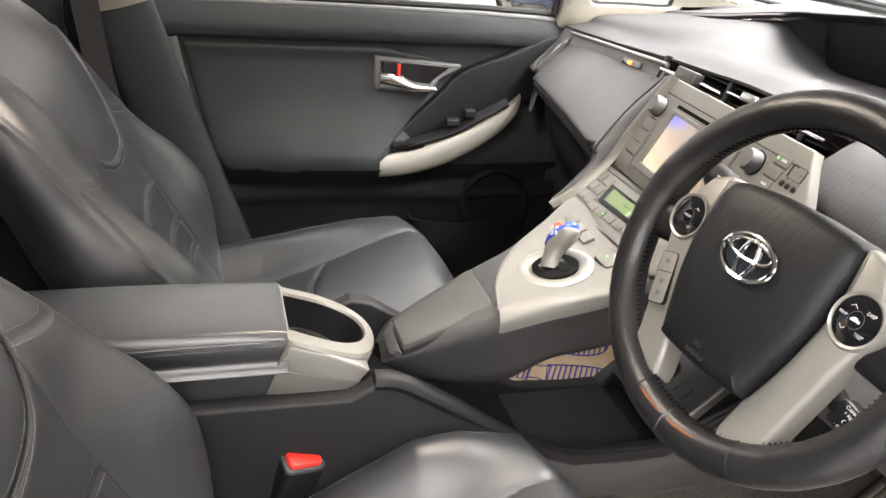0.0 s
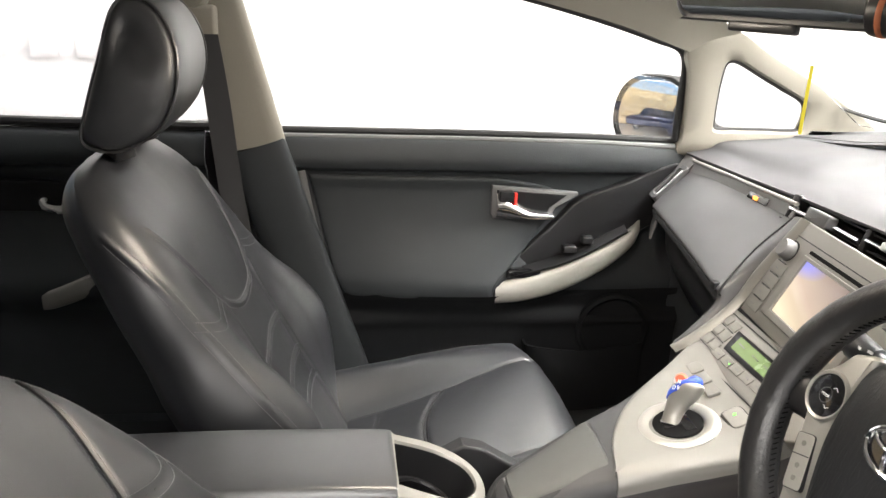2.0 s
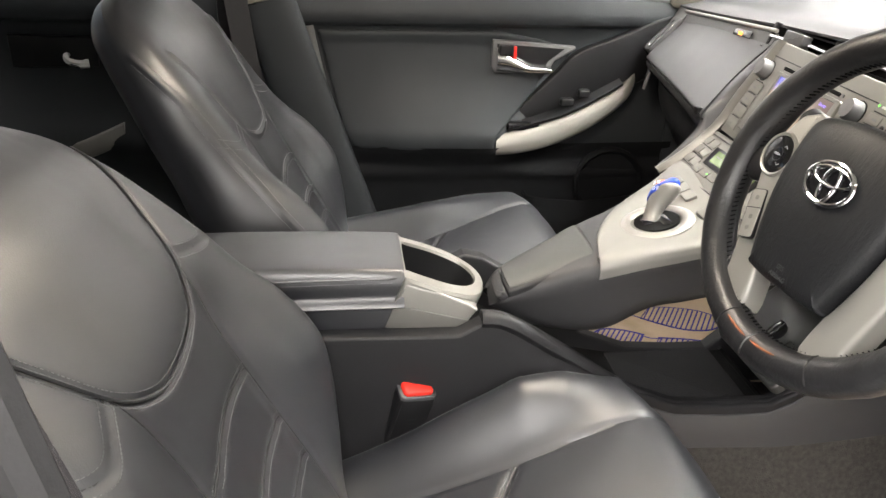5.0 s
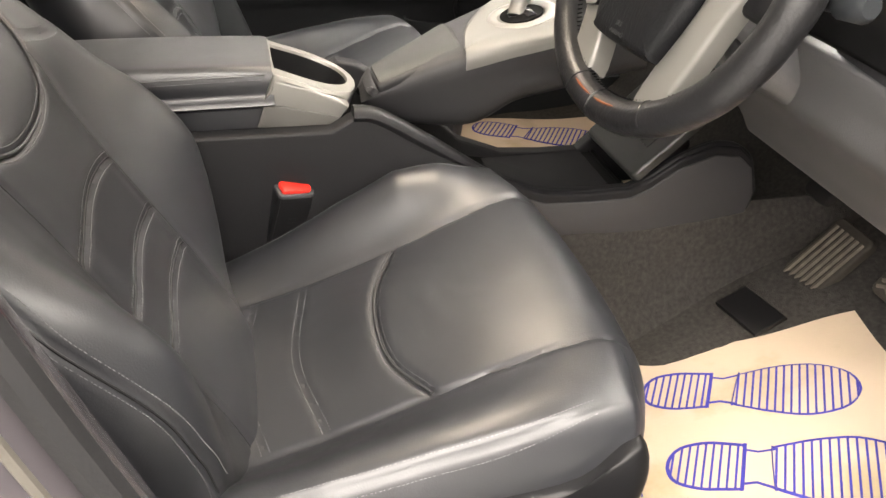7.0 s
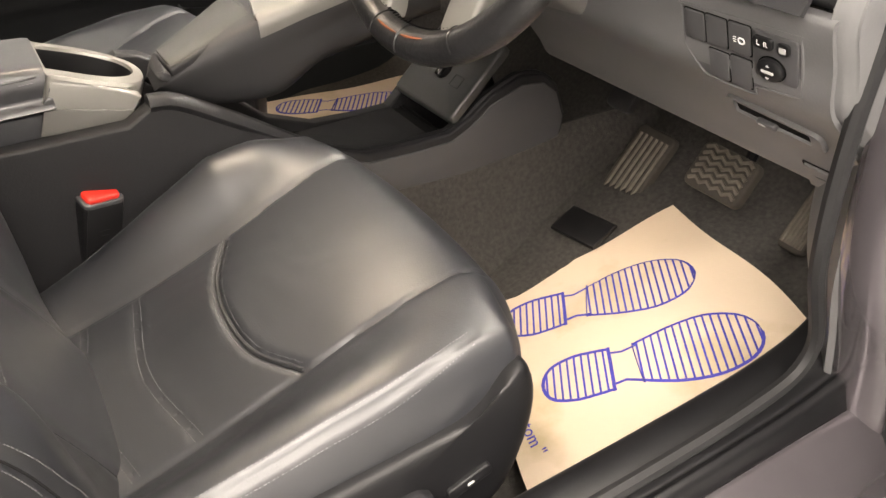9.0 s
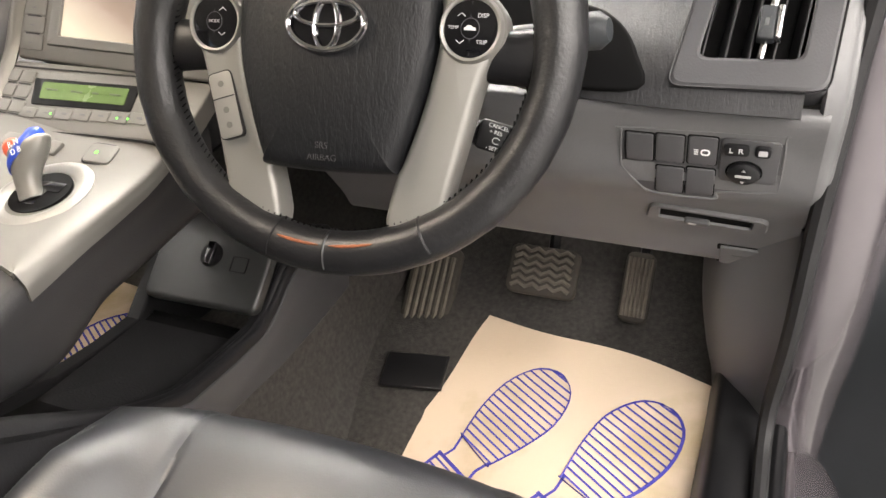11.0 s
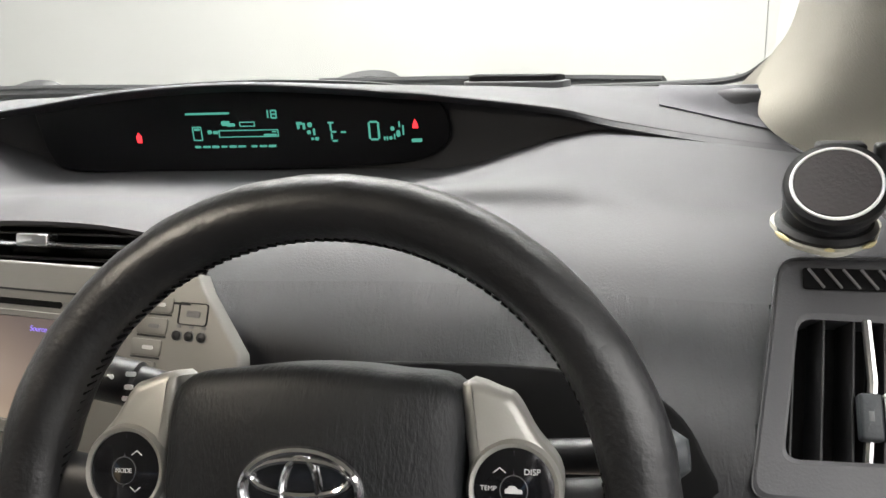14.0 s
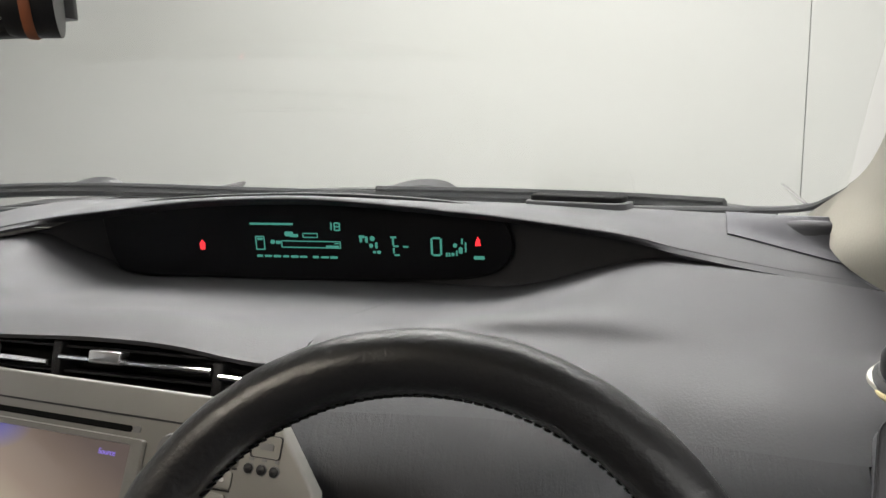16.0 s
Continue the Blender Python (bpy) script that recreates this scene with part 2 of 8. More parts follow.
def add_tube(bm, path, r, n=8, closed=False, flat=1.0):
    P = [Vector(p) for p in path]
    k = len(P)
    rings = []
    side = None
    for i in range(k):
        a = P[i - 1] if i > 0 or closed else P[0]
        b = P[(i + 1) % k] if i < k - 1 or closed else P[-1]
        t = (b - a).normalized()
        if side is None:
            ref = V(0, 0, 1) if abs(t.z) < 0.9 else V(1, 0, 0)
            side = t.cross(ref).normalized()
        side = (side - t * side.dot(t)).normalized()
        up = t.cross(side)
        rr = r[i] if isinstance(r, (list, tuple)) else r
        rings.append([P[i] + side * (rr * math.cos(q)) + up * (rr * flat * math.sin(q)) for q in [2 * math.pi * j / n for j in range(n)]])
    vs = [[bm.verts.new(p) for p in ring] for ring in rings]
    for i in range(k if closed else k - 1):
        for j in range(n):
            bm.faces.new((vs[i][j], vs[i][(j + 1) % n], vs[(i + 1) % k][(j + 1) % n], vs[(i + 1) % k][j]))
    if not closed:
        bm.faces.new(vs[0])
        bm.faces.new(vs[-1][::-1])
    return bm


def tube(path, r, n=8, closed=False, flat=1.0):
    return add_tube(bmesh.new(), path, r, n, closed, flat)


def rrect(w, h, r, n=4, cx=0.0, cy=0.0):
    pts = []
    for sx, sy, a0 in ((1, 1, 0), (-1, 1, 90), (-1, -1, 180), (1, -1, 270)):
        for i in range(n + 1):
            a = radians(a0 + 90 * i / n)
            pts.append((cx + sx * (w / 2 - r) + r * math.cos(a), cy + sy * (h / 2 - r) + r * math.sin(a)))
    return pts


def circle(r, n=24, cx=0.0, cy=0.0, ry=None):
    ry = ry or r
    return [(cx + r * math.cos(2 * math.pi * i / n), cy + ry * math.sin(2 * math.pi * i / n)) for i in range(n)]


def add_plate(bm, pts, z0, z1, m=None, bevel=0.0, shape=None, taper=1.0):
    """A prism over a 2D outline, its top edge rounded."""
    m = m or Matrix()
    c = [sum(p[0] for p in pts) / len(pts), sum(p[1] for p in pts) / len(pts)]
    n = len(pts)

    def inset(d):
        out = []
        for i in range(n):
            a, b, e = V(*pts[i - 1]), V(*pts[i]), V(*pts[(i + 1) % n])
            t1, t2 = (b - a), (e - b)
            t1 = t1.normalized() if t1.length > 1e-9 else V(1, 0)
            t2 = t2.normalized() if t2.length > 1e-9 else t1
            q = V(-(t1 + t2).y, (t1 + t2).x)
            q = q.normalized() if q.length > 1e-6 else V(-t1.y, t1.x)
            k = max(0.5, q.dot(V(-t1.y, t1.x)))
            out.append(b + q * (d / k))
        return out
    area = sum(pts[i - 1][0] * pts[i][1] - pts[i][0] * pts[i - 1][1] for i in range(n))
    sg = 1 if area > 0 else -1
    s = shape or (lambda x, y: 0.0)
    layers = [(pts, z0)]
    up = 1 if z1 > z0 else -1
    if bevel:
        for f in (0.0, 0.3, 0.65, 1.0):
            layers.append((inset(sg * bevel * (1 - math.cos(f * math.pi / 2))), z1 - up * bevel * (1 - math.sin(f * math.pi / 2))))
    else:
        layers.append((pts, z1))
    vs = [[bm.verts.new(m @ V(p[0], p[1], z + s(p[0], p[1]))) for p in lp] for lp, z in layers]
    for i in range(len(vs) - 1):
        for j in range(n):
            bm.faces.new((vs[i][j], vs[i][(j + 1) % n], vs[i + 1][(j + 1) % n], vs[i + 1][j]))
    bm.faces.new(vs[0][::-1])
    bm.faces.new(vs[-1])
    return bm


def plate(pts, z0, z1, m=None, bevel=0.0, shape=None):
    return add_plate(bmesh.new(), pts, z0, z1, m, bevel, shape)


def add_box(bm, lo, hi, bevel=0.0, m=None):
    w, h = hi[0] - lo[0], hi[1] - lo[1]
    cx, cy = (lo[0] + hi[0]) / 2, (lo[1] + hi[1]) / 2
    r = min(bevel, w / 2.01, h / 2.01)
    pts = rrect(w, h, r, 3, cx, cy) if bevel else [(lo[0], lo[1]), (hi[0], lo[1]), (hi[0], hi[1]), (lo[0], hi[1])]
    return add_plate(bm, pts, lo[2], hi[2], m, min(bevel, (hi[2] - lo[2]) / 2.01))


def box(lo, hi, bevel=0.0, m=None):
    return add_box(bmesh.new(), lo, hi, bevel, m)


def add_lathe(bm, prof, m=None, n=28, a0=0.0, a1=360.0):
    """prof: (radius, height) turned round local z."""
    m = m or Matrix()
    full = a1 - a0 >= 359.9
    cnt = n if full else n + 1
    G = []
    for r, h in prof:
        G.append([m @ V(r * math.cos(radians(a0 + (a1 - a0) * i / n)), r * math.sin(radians(a0 + (a1 - a0) * i / n)), h) for i in range(cnt)])
    vs = [[bm.verts.new(p) for p in row] for row in G]
    for i in range(len(vs) - 1):
        for j in range(cnt if full else cnt - 1):
            bm.faces.new((vs[i][j], vs[i][(j + 1) % cnt], vs[i + 1][(j + 1) % cnt], vs[i + 1][j]))
    if full:
        if prof[0][0] > 1e-5:
            bm.faces.new(vs[0][::-1])
        if prof[-1][0] > 1e-5:
            bm.faces.new(vs[-1])
    return bm


def lathe(prof, m=None, n=28, a0=0.0, a1=360.0):
    return add_lathe(bmesh.new(), prof, m, n, a0, a1)


def words(name, text, size, m, material, parent, depth=0.0002, label=""):
    """Letters in the built-in font, centred on the frame m."""
    c = bpy.data.curves.new(name, "FONT")
    c.body, c.size, c.extrude, c.align_x, c.align_y = text, size, depth, "CENTER", "CENTER"
    tmp = bpy.data.objects.new(name, c)
    me = bpy.data.meshes.new_from_object(tmp)
    bpy.data.objects.remove(tmp)
    me.transform(m)
    me.name = name
    me.materials.clear()
    me.materials.append(material)
    ob = new(name, me)
    hang(ob, parent)
    if label:
        ob["label"] = label
    return ob
from mathutils.bvhtree import BVHTree

# ---- the garage ----


def slab(name, lo, hi, material, label, category):
    return tagged(part(name, box(lo, hi), material, smooth=False), label, category, kind="structure")


slab("floor", (-4.6, -4.6, -0.12), (4.6, 3.6, 0.0), CONCRETE, "painted grey concrete garage floor", "floor")
slab("wall_left", (-3.65, -3.0, 0.0), (-3.5, 3.45, 3.0), WALL, "plain white painted garage wall", "wall")
slab("wall_right", (4.3, -4.6, 0.0), (4.45, 3.45, 3.0), WALL, "plain white painted garage wall", "wall")
slab("wall_back_right", (1.6, -4.6, 0.0), (4.3, -4.45, 3.0), WALL, "plain white painted garage wall", "wall")
slab("wall_back_lintel", (-3.65, -4.6, 2.35), (1.6, -4.45, 3.0), WALL, "white lintel over the open garage doorway", "wall")
slab("ground", (-30.0, -30.0, -0.14), (30.0, 20.0, -0.121), PAVING, "brown paved forecourt outside the garage", "ground")
fn = thing("fence", "pale wooden board fence behind the forecourt", "fence", at=(-4.0, -10.0, 0.0))
for k in range(60):
    part("board", box((-9.0 + 0.16 * k, -10.02, 0.02), (-8.85 + 0.16 * k, -10.0, 2.9), 0.004), FENCE, fn)
for z in (0.4, 1.4):
    part("rail", box((-9.0, -10.06, z), (0.6, -10.02, z + 0.09), 0.004), FENCE, fn)
pc = thing("parked_car", "dark blue car parked on the forecourt outside", "car", at=(-2.4, -8.2, 0.0))
bod = []
for x, zt, w in ((-4.6, 0.62, 0.70), (-4.5, 0.75, 0.80), (-3.5, 0.92, 0.86), (-2.2, 0.95, 0.88), (-1.0, 0.95, 0.88), (-0.1, 0.92, 0.82), (0.0, 0.80, 0.76)):
    bod.append([(x, -8.2 + sy * w, z) for sy, z in ((-1, 0.28), (-1.02, 0.6), (-0.95, zt), (0.95, zt), (1.02, 0.6), (1, 0.28))])
cb = part("body", loft(bod, 40, 40), NAVY, pc)
part("roof", loft([[(-3.3 + 0.45 * f, -8.2 - 0.8 + 0.12 * f, 0.9 + 0.5 * f), (-0.35 - 0.5 * f, -8.2 - 0.8 + 0.12 * f, 0.9 + 0.5 * f), (-0.35 - 0.5 * f, -8.2 + 0.8 - 0.12 * f, 0.9 + 0.5 * f), (-3.3 + 0.45 * f, -8.2 + 0.8 - 0.12 * f, 0.9 + 0.5 * f)] for f in (0.0, 0.5, 0.95, 1.0)], 40, 16), GLOSS, pc, "dark glazed cabin")
for wx in (-3.75, -0.95):
    for wy in (-8.98, -7.42):
        wh = part("wheel", lathe([(0.0, -0.1), (0.3, -0.1), (0.325, -0.07), (0.325, 0.07), (0.3, 0.1), (0.22, 0.1), (0.21, 0.06), (0, 0.06)], axes((wx, wy, 0.325), (1, 0, 0), (0, 0, 1)) @ Matrix.Rotation(radians(180 if wy > -8.2 else 0), 4, "X"), 28), RUBBER, pc)
        for k in range(7):
            a = 2 * math.pi * k / 7
            sy = 0.1 if wy > -8.2 else -0.1
            part("spoke", tube([(wx, wy + sy, 0.325), (wx + 0.21 * math.cos(a), wy + sy, 0.325 + 0.21 * math.sin(a))], 0.022, 6), STEEL, wh)
slab("ceiling", (-3.65, -4.6, 3.0), (4.45, 3.6, 3.1), WALL, "plain white garage ceiling", "ceiling")
wf = slab("wall_front", (-3.65, 3.45, 0.0), (4.45, 3.6, 3.0), WALLFRONT, "pale cream panelled garage wall with thin seams", "wall")
for i, (xa, xb) in enumerate(((-3.49, 1.0185), (1.0215, 4.29))):
    part("panel", box((xa, 3.432, 0.02), (xb, 3.4495, 2.98), 0.002), WALLFRONT, wf, smooth=False)

lt = None
for i, (lx, ly, lk) in enumerate(LAMPS):
    e = thing("ceiling_light", "wide white panel ceiling light", "ceiling light", "garage ceiling lights", (lx, ly, 2.99))
    part("housing", box((lx - 0.72, ly - 0.92, 2.955), (lx + 0.72, ly + 0.92, 2.998), 0.008), WHITE, e)
    part("diffuser", box((lx - 0.69, ly - 0.89, 2.945), (lx + 0.69, ly + 0.89, 2.955), 0.003), glow("lamp_diffuser", (1, 0.98, 0.94), 3.0), e)
    lamp("garage_lamp", Matrix.Translation((lx, ly, 2.93)), 1.38, 1.78, LAMP_W * lk)

# electrical box, cable, strap and sockets on the left wall
eb = thing("electrical_box", "grey metal electrical enclosure on the white wall", "electrical box", at=(-3.5, -2.33, 1.25))
part("enclosure", box((-3.5, -2.80, 0.934), (-3.33, -2.02, 1.577), 0.012), BOXGREY, eb)
for gy in (-2.15, -2.05):
    part("gland", lathe([(0.026, 0), (0.026, 0.06), (0.016, 0.075)], Matrix.Translation((-3.41, gy, 0.862))), RUBBER, eb)
part("cable", tube(crom([(-3.41, -2.15, 0.88), (-3.43, -2.14, 0.7), (-3.46, -2.11, 0.5), (-3.47, -2.12, 0.3), (-3.485, -2.12, 0.05)], 20), 0.011), RUBBER, eb)
tagged(part("wall_strap", plate([(-2.03, 0.0), (-1.985, 0.0), (-1.975, 0.5), (-1.993, 0.72), (-2.006, 0.5)], -3.498, -3.49, Matrix(((0, 0, 1, 0), (1, 0, 0, 0), (0, 1, 0, 0), (0, 0, 0, 1)))), STRAP), "blue webbing strap hanging on the white wall", "strap")
for sx in (-1.725, -1.535):
    so_ = thing("wall_socket", "white plastic wall socket", "socket", "wall sockets", (-3.5, sx, 1.06))
    part("plate", box((-3.5, sx - 0.058, 1.01), (-3.482, sx + 0.058, 1.12), 0.004), WALL, so_)
    part("outlet", box((-3.482, sx - 0.03, 1.04), (-3.477, sx + 0.03, 1.095), 0.001), WALL, so_)

# ---- the car's shell ----


def prof_patch(name, rows, nu, nv, material, label, category, thick=0.006, parent=None):
    ob = part(name, patch(rows, nu, nv, thick), material, parent)
    return tagged(ob, label, category, kind="structure") if not parent else ob


# floor pan with carpet
FL = [(-1.6, 0.25), (-0.9, 0.215), (-0.3, 0.205), (0.05, 0.207), (0.2, 0.225), (0.33, 0.27), (0.47, 0.338), (0.58, 0.41), (0.68, 0.55), (0.74, 0.75), (0.76, 1.0)]
RISE = {-0.71: (0.02, 0.05, 0.012, -0.03), -0.35: (0.02, 0.045, 0.005, -0.03), 0.0: (0.0, 0.01, 0.008, 0.0), 0.35: (0.0, 0.035, 0.035, 0.025), 0.70: (0.0, 0.05, 0.05, 0.03)}
prof_patch("carpet_floor", [[(x, y, z + lerp_keys(list(zip((0.0, 0.05, 0.2, 0.33, 0.47, 0.58), (0.0, *RISE[x], 0.0))), y)) for y, z in FL] for x in (-0.71, -0.35, 0.0, 0.35, 0.70)], 50, 12, CARPET, "dark grey looped carpet of the car's footwells", "carpet", 0.02)
slab("underbody", (-0.74, -1.65, 0.14), (0.72, 0.9, 0.178), BLACK, "dark underbody of the car", "underbody")

# headliner and roof
roof_rows = [[(x, y, 1.415 - 0.055 * (x / 0.62) ** 2 - 0.05 * ((y + 0.45) / 0.85) ** 2) for x in (-0.62, -0.4, 0, 0.4, 0.62)] for y in (-1.7, -1.0, -0.45, 0.0, 0.3)]
prof_patch("headliner", roof_rows, 20, 20, CLOTH, "pale beige woven headliner of the roof", "headliner", 0.012)
prof_patch("roof_skin", [[(x * 1.02, y, z + 0.03) for x, y, z in r] for r in roof_rows], 20, 20, PAINT, "dark purple grey painted car roof", "roof", 0.01)


def pillar(name, pts, widths, material, label, n=26, depth=0.05, parent=None):
    """A trim-covered pillar: an oval tube with width across and depth."""
    P = crom(pts, n)
    bm = bmesh.new()
    rings = []
    for i, p in enumerate(P):
        t = Vector(P[min(i + 1, n - 1)] - P[max(i - 1, 0)]).normalized()
        w = lerp_keys([(k / (len(widths) - 1), v) for k, v in enumerate(widths)], i / (n - 1))
        out = V(1, 0, 0)
        out = (out - t * out.dot(t)).normalized()
        s = t.cross(out)
        rings.append([Vector(p) + s * (w * math.copysign(abs(math.cos(q)) ** 0.6, math.cos(q))) + out * (depth * math.copysign(abs(math.sin(q)) ** 0.6, math.sin(q))) for q in [2 * math.pi * j / 20 for j in range(20)]])
    add_grid(bm, [[tuple(q) for q in r] for r in rings], close_u=True, cap=True)
    return tagged(part(name, bm, material), label, "pillar", kind="structure")


tagged(part("pillar_front_right", patch([[(0.642, 0.640, 1.060), (0.666, 0.50, 1.120), (0.652, 0.32, 1.197), (0.626, 0.05, 1.295), (0.60, -0.28, 1.36)], [(0.650, 0.60, 1.045), (0.672, 0.46, 1.100), (0.660, 0.28, 1.183), (0.632, 0.02, 1.28), (0.607, -0.28, 1.345)], [(0.662, 0.535, 1.028), (0.684, 0.40, 1.080), (0.674, 0.23, 1.163), (0.648, 0.0, 1.255), (0.618, -0.28, 1.33)], [(0.716, 0.42, 1.000), (0.722, 0.33, 1.062), (0.70, 0.18, 1.14), (0.675, -0.03, 1.235), (0.635, -0.28, 1.315)], [(0.738, 0.20, 0.972), (0.748, 0.19, 1.03), (0.735, 0.08, 1.12), (0.70, -0.10, 1.22), (0.65, -0.30, 1.30)]], 40, 26, 0.012), BEIGE), "beige plastic windscreen pillar trim", "pillar", kind="structure")
# left windscreen pillar: one broad trim piece with the quarter window's opening


def leanx(y, z):
    return -0.722 + 0.16 * (z - 0.96) + 0.35 * max(0.0, z - 1.14) ** 1.3


bm = bmesh.new()
OUT = crom([(0.275, 0.95), (0.275, 1.0), (0.27, 1.06), (0.262, 1.12), (0.25, 1.17), (0.32, 1.213), (0.42, 1.166), (0.52, 1.118), (0.62, 1.068), (0.70, 1.02), (0.72, 0.97), (0.6, 0.95), (0.45, 0.95), (0.35, 0.95)], 60, True)
INN = crom([(0.345, 1.004), (0.337, 1.03), (0.334, 1.07), (0.333, 1.11), (0.338, 1.142), (0.362, 1.147), (0.42, 1.120), (0.48, 1.092), (0.525, 1.070), (0.54, 1.045), (0.538, 1.015), (0.525, 1.003), (0.45, 1.003), (0.39, 1.003)], 60, True)
lay = []
for k, dx in ((0.0, -0.03), (0.0, -0.004), (0.06, 0.0), (0.55, 0.004), (0.92, 0.0), (1.0, -0.008), (1.0, -0.03)):
    lay.append([(leanx(*(o + (i_ - o) * k)) + dx + 0.018, *(o + (i_ - o) * k)) for o, i_ in zip(OUT, INN)])
add_grid(bm, lay, close_u=True)
tagged(part("pillar_front_left", bm, BEIGE), "beige windscreen pillar trim round the quarter window", "pillar", kind="structure")
tagged(part("quarter_seal", tube([(leanx(p[0], p[1]) + 0.004, p[0], p[1]) for p in INN], 0.006, 6, True), RUBBER), "black rubber seal of the quarter window", "seal", kind="structure")
tagged(part("pillar_upper_left", patch([[(-0.668, 0.245, 1.168), (-0.652, 0.285, 1.195), (-0.63, 0.33, 1.212)], [(-0.662, 0.10, 1.212), (-0.64, 0.14, 1.258), (-0.61, 0.17, 1.285)], [(-0.65, -0.08, 1.252), (-0.628, -0.04, 1.305), (-0.59, -0.01, 1.335)], [(-0.645, -0.28, 1.29), (-0.62, -0.26, 1.345), (-0.57, -0.24, 1.368)], [(-0.64, -0.62, 1.318), (-0.615, -0.6, 1.368), (-0.56, -0.58, 1.385)]], 14, 40, 0.012), BEIGE), "beige windscreen pillar and roof rail trim", "pillar", kind="structure")
tagged(part("window_seal_upper", tube(crom([(-0.722, 0.268, 0.975), (-0.714, 0.264, 1.06), (-0.70, 0.252, 1.155), (-0.685, 0.18, 1.185), (-0.672, 0.0, 1.232), (-0.664, -0.28, 1.288), (-0.66, -0.55, 1.318)], 50), 0.008, 8), RUBBER), "black rubber seal round the door window", "seal", kind="structure")
slab("firewall", (-0.74, 0.775, 0.2), (0.74, 0.80, 1.02), BLACK, "dark bulkhead behind the dashboard", "bulkhead")
slab("kick_panel_left", (-0.735, 0.30, 0.2), (-0.715, 0.78, 0.98), DOOR, "dark kick panel of the passenger footwell", "kick panel")
for sx, nm in ((-1, "fender_left"), (1, "fender_right")):
    tagged(part(nm, patch([[(sx * (0.80 + d), y, z) for y in (0.40 if sx < 0 else 0.50, 0.8, 1.3, 1.75)] for z, d in ((0.98, -0.06), (0.85, 0.03), (0.6, 0.05), (0.35, 0.03))], 20, 12, 0.006), PAINT), "dark purple grey painted front wing", "wing", kind="structure")
pillar("roof_rail_left", [(-0.63, 0.12, 1.325), (-0.62, -0.3, 1.37), (-0.62, -0.8, 1.365), (-0.62, -1.5, 1.32)], (0.035, 0.035, 0.035), BEIGE, "beige roof rail trim over the doors", depth=0.03)
pillar("roof_rail_right", [(0.63, 0.12, 1.325), (0.62, -0.3, 1.37), (0.62, -0.8, 1.365), (0.62, -1.5, 1.32)], (0.035, 0.035, 0.035), BEIGE, "beige roof rail trim over the doors", depth=0.03)
# centre pillar on the left: beige above, dark below
pillar("pillar_centre_upper", [(-0.66, -0.70, 1.36), (-0.675, -0.665, 1.22), (-0.69, -0.63, 1.08), (-0.70, -0.60, 0.955)], (0.05, 0.052, 0.055, 0.058), BEIGE, "beige upper trim of the centre pillar", depth=0.022)
pillar("pillar_centre_lower", [(-0.70, -0.60, 0.953), (-0.70, -0.55, 0.8), (-0.69, -0.48, 0.6), (-0.69, -0.42, 0.42), (-0.69, -0.40, 0.28)], (0.058, 0.06, 0.06, 0.06, 0.06), DOOR, "dark plastic lower trim of the centre pillar", depth=0.024)

slab("sill_left", (-0.80, -1.7, 0.12), (-0.672, 0.80, 0.36), DOOR, "dark plastic sill beside the passenger footwell", "sill")

# fill lamp added under the roof, out of view, to brighten the cabin
ol = thing("cabin_fill_lamp", "added fill lamp under the headliner, out of view", "dome lamp", at=(0.0, -0.25, 1.37))
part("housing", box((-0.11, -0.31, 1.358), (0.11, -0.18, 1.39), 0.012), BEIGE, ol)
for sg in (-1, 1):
    part("lens", box((sg * 0.05 - 0.035, -0.285, 1.353), (sg * 0.05 + 0.035, -0.22, 1.3575), 0.003), glow("fill_lens", (1.0, 0.85, 0.65), 4.0), ol, "glowing lens of the added fill lamp")
lamp("cabin_fill_light", Matrix.Translation((0.0, -0.25, 1.349)), 0.17, 0.06, 2.6, (1, 0.90, 0.76))

# the far sides of the cabin: plain panels, out of sight, added to keep light out
slab("rear_light_block_right", (0.70, -1.9, 0.25), (0.80, -0.80, 1.33), DOOR, "unseen dark panel blocking light at the rear driver's side", "car door")
slab("tailgate", (-0.76, -2.0, 0.25), (0.80, -1.9, 1.33), DOOR, "unseen dark panel blocking light at the cabin's rear end", "tailgate")

# ---- panes ----


def pane(name, pts, label, normal_x=True, thick=0.004):
    bm = bmesh.new()
    lean = (pts[-1][0] - pts[0][0]) / (pts[-1][2] - pts[0][2])
    vs = [bm.verts.new((pts[0][0] + (p[2] - pts[0][2]) * lean, p[1], p[2])) for p in pts]
    bm.faces.new(vs)
    bmesh.ops.solidify(bm, geom=bm.faces[:], thickness=thick)
    ob = tagged(part(name, bm, GLASS, smooth=False), label, "window", kind="structure")
    ob.visible_shadow = False
    return ob


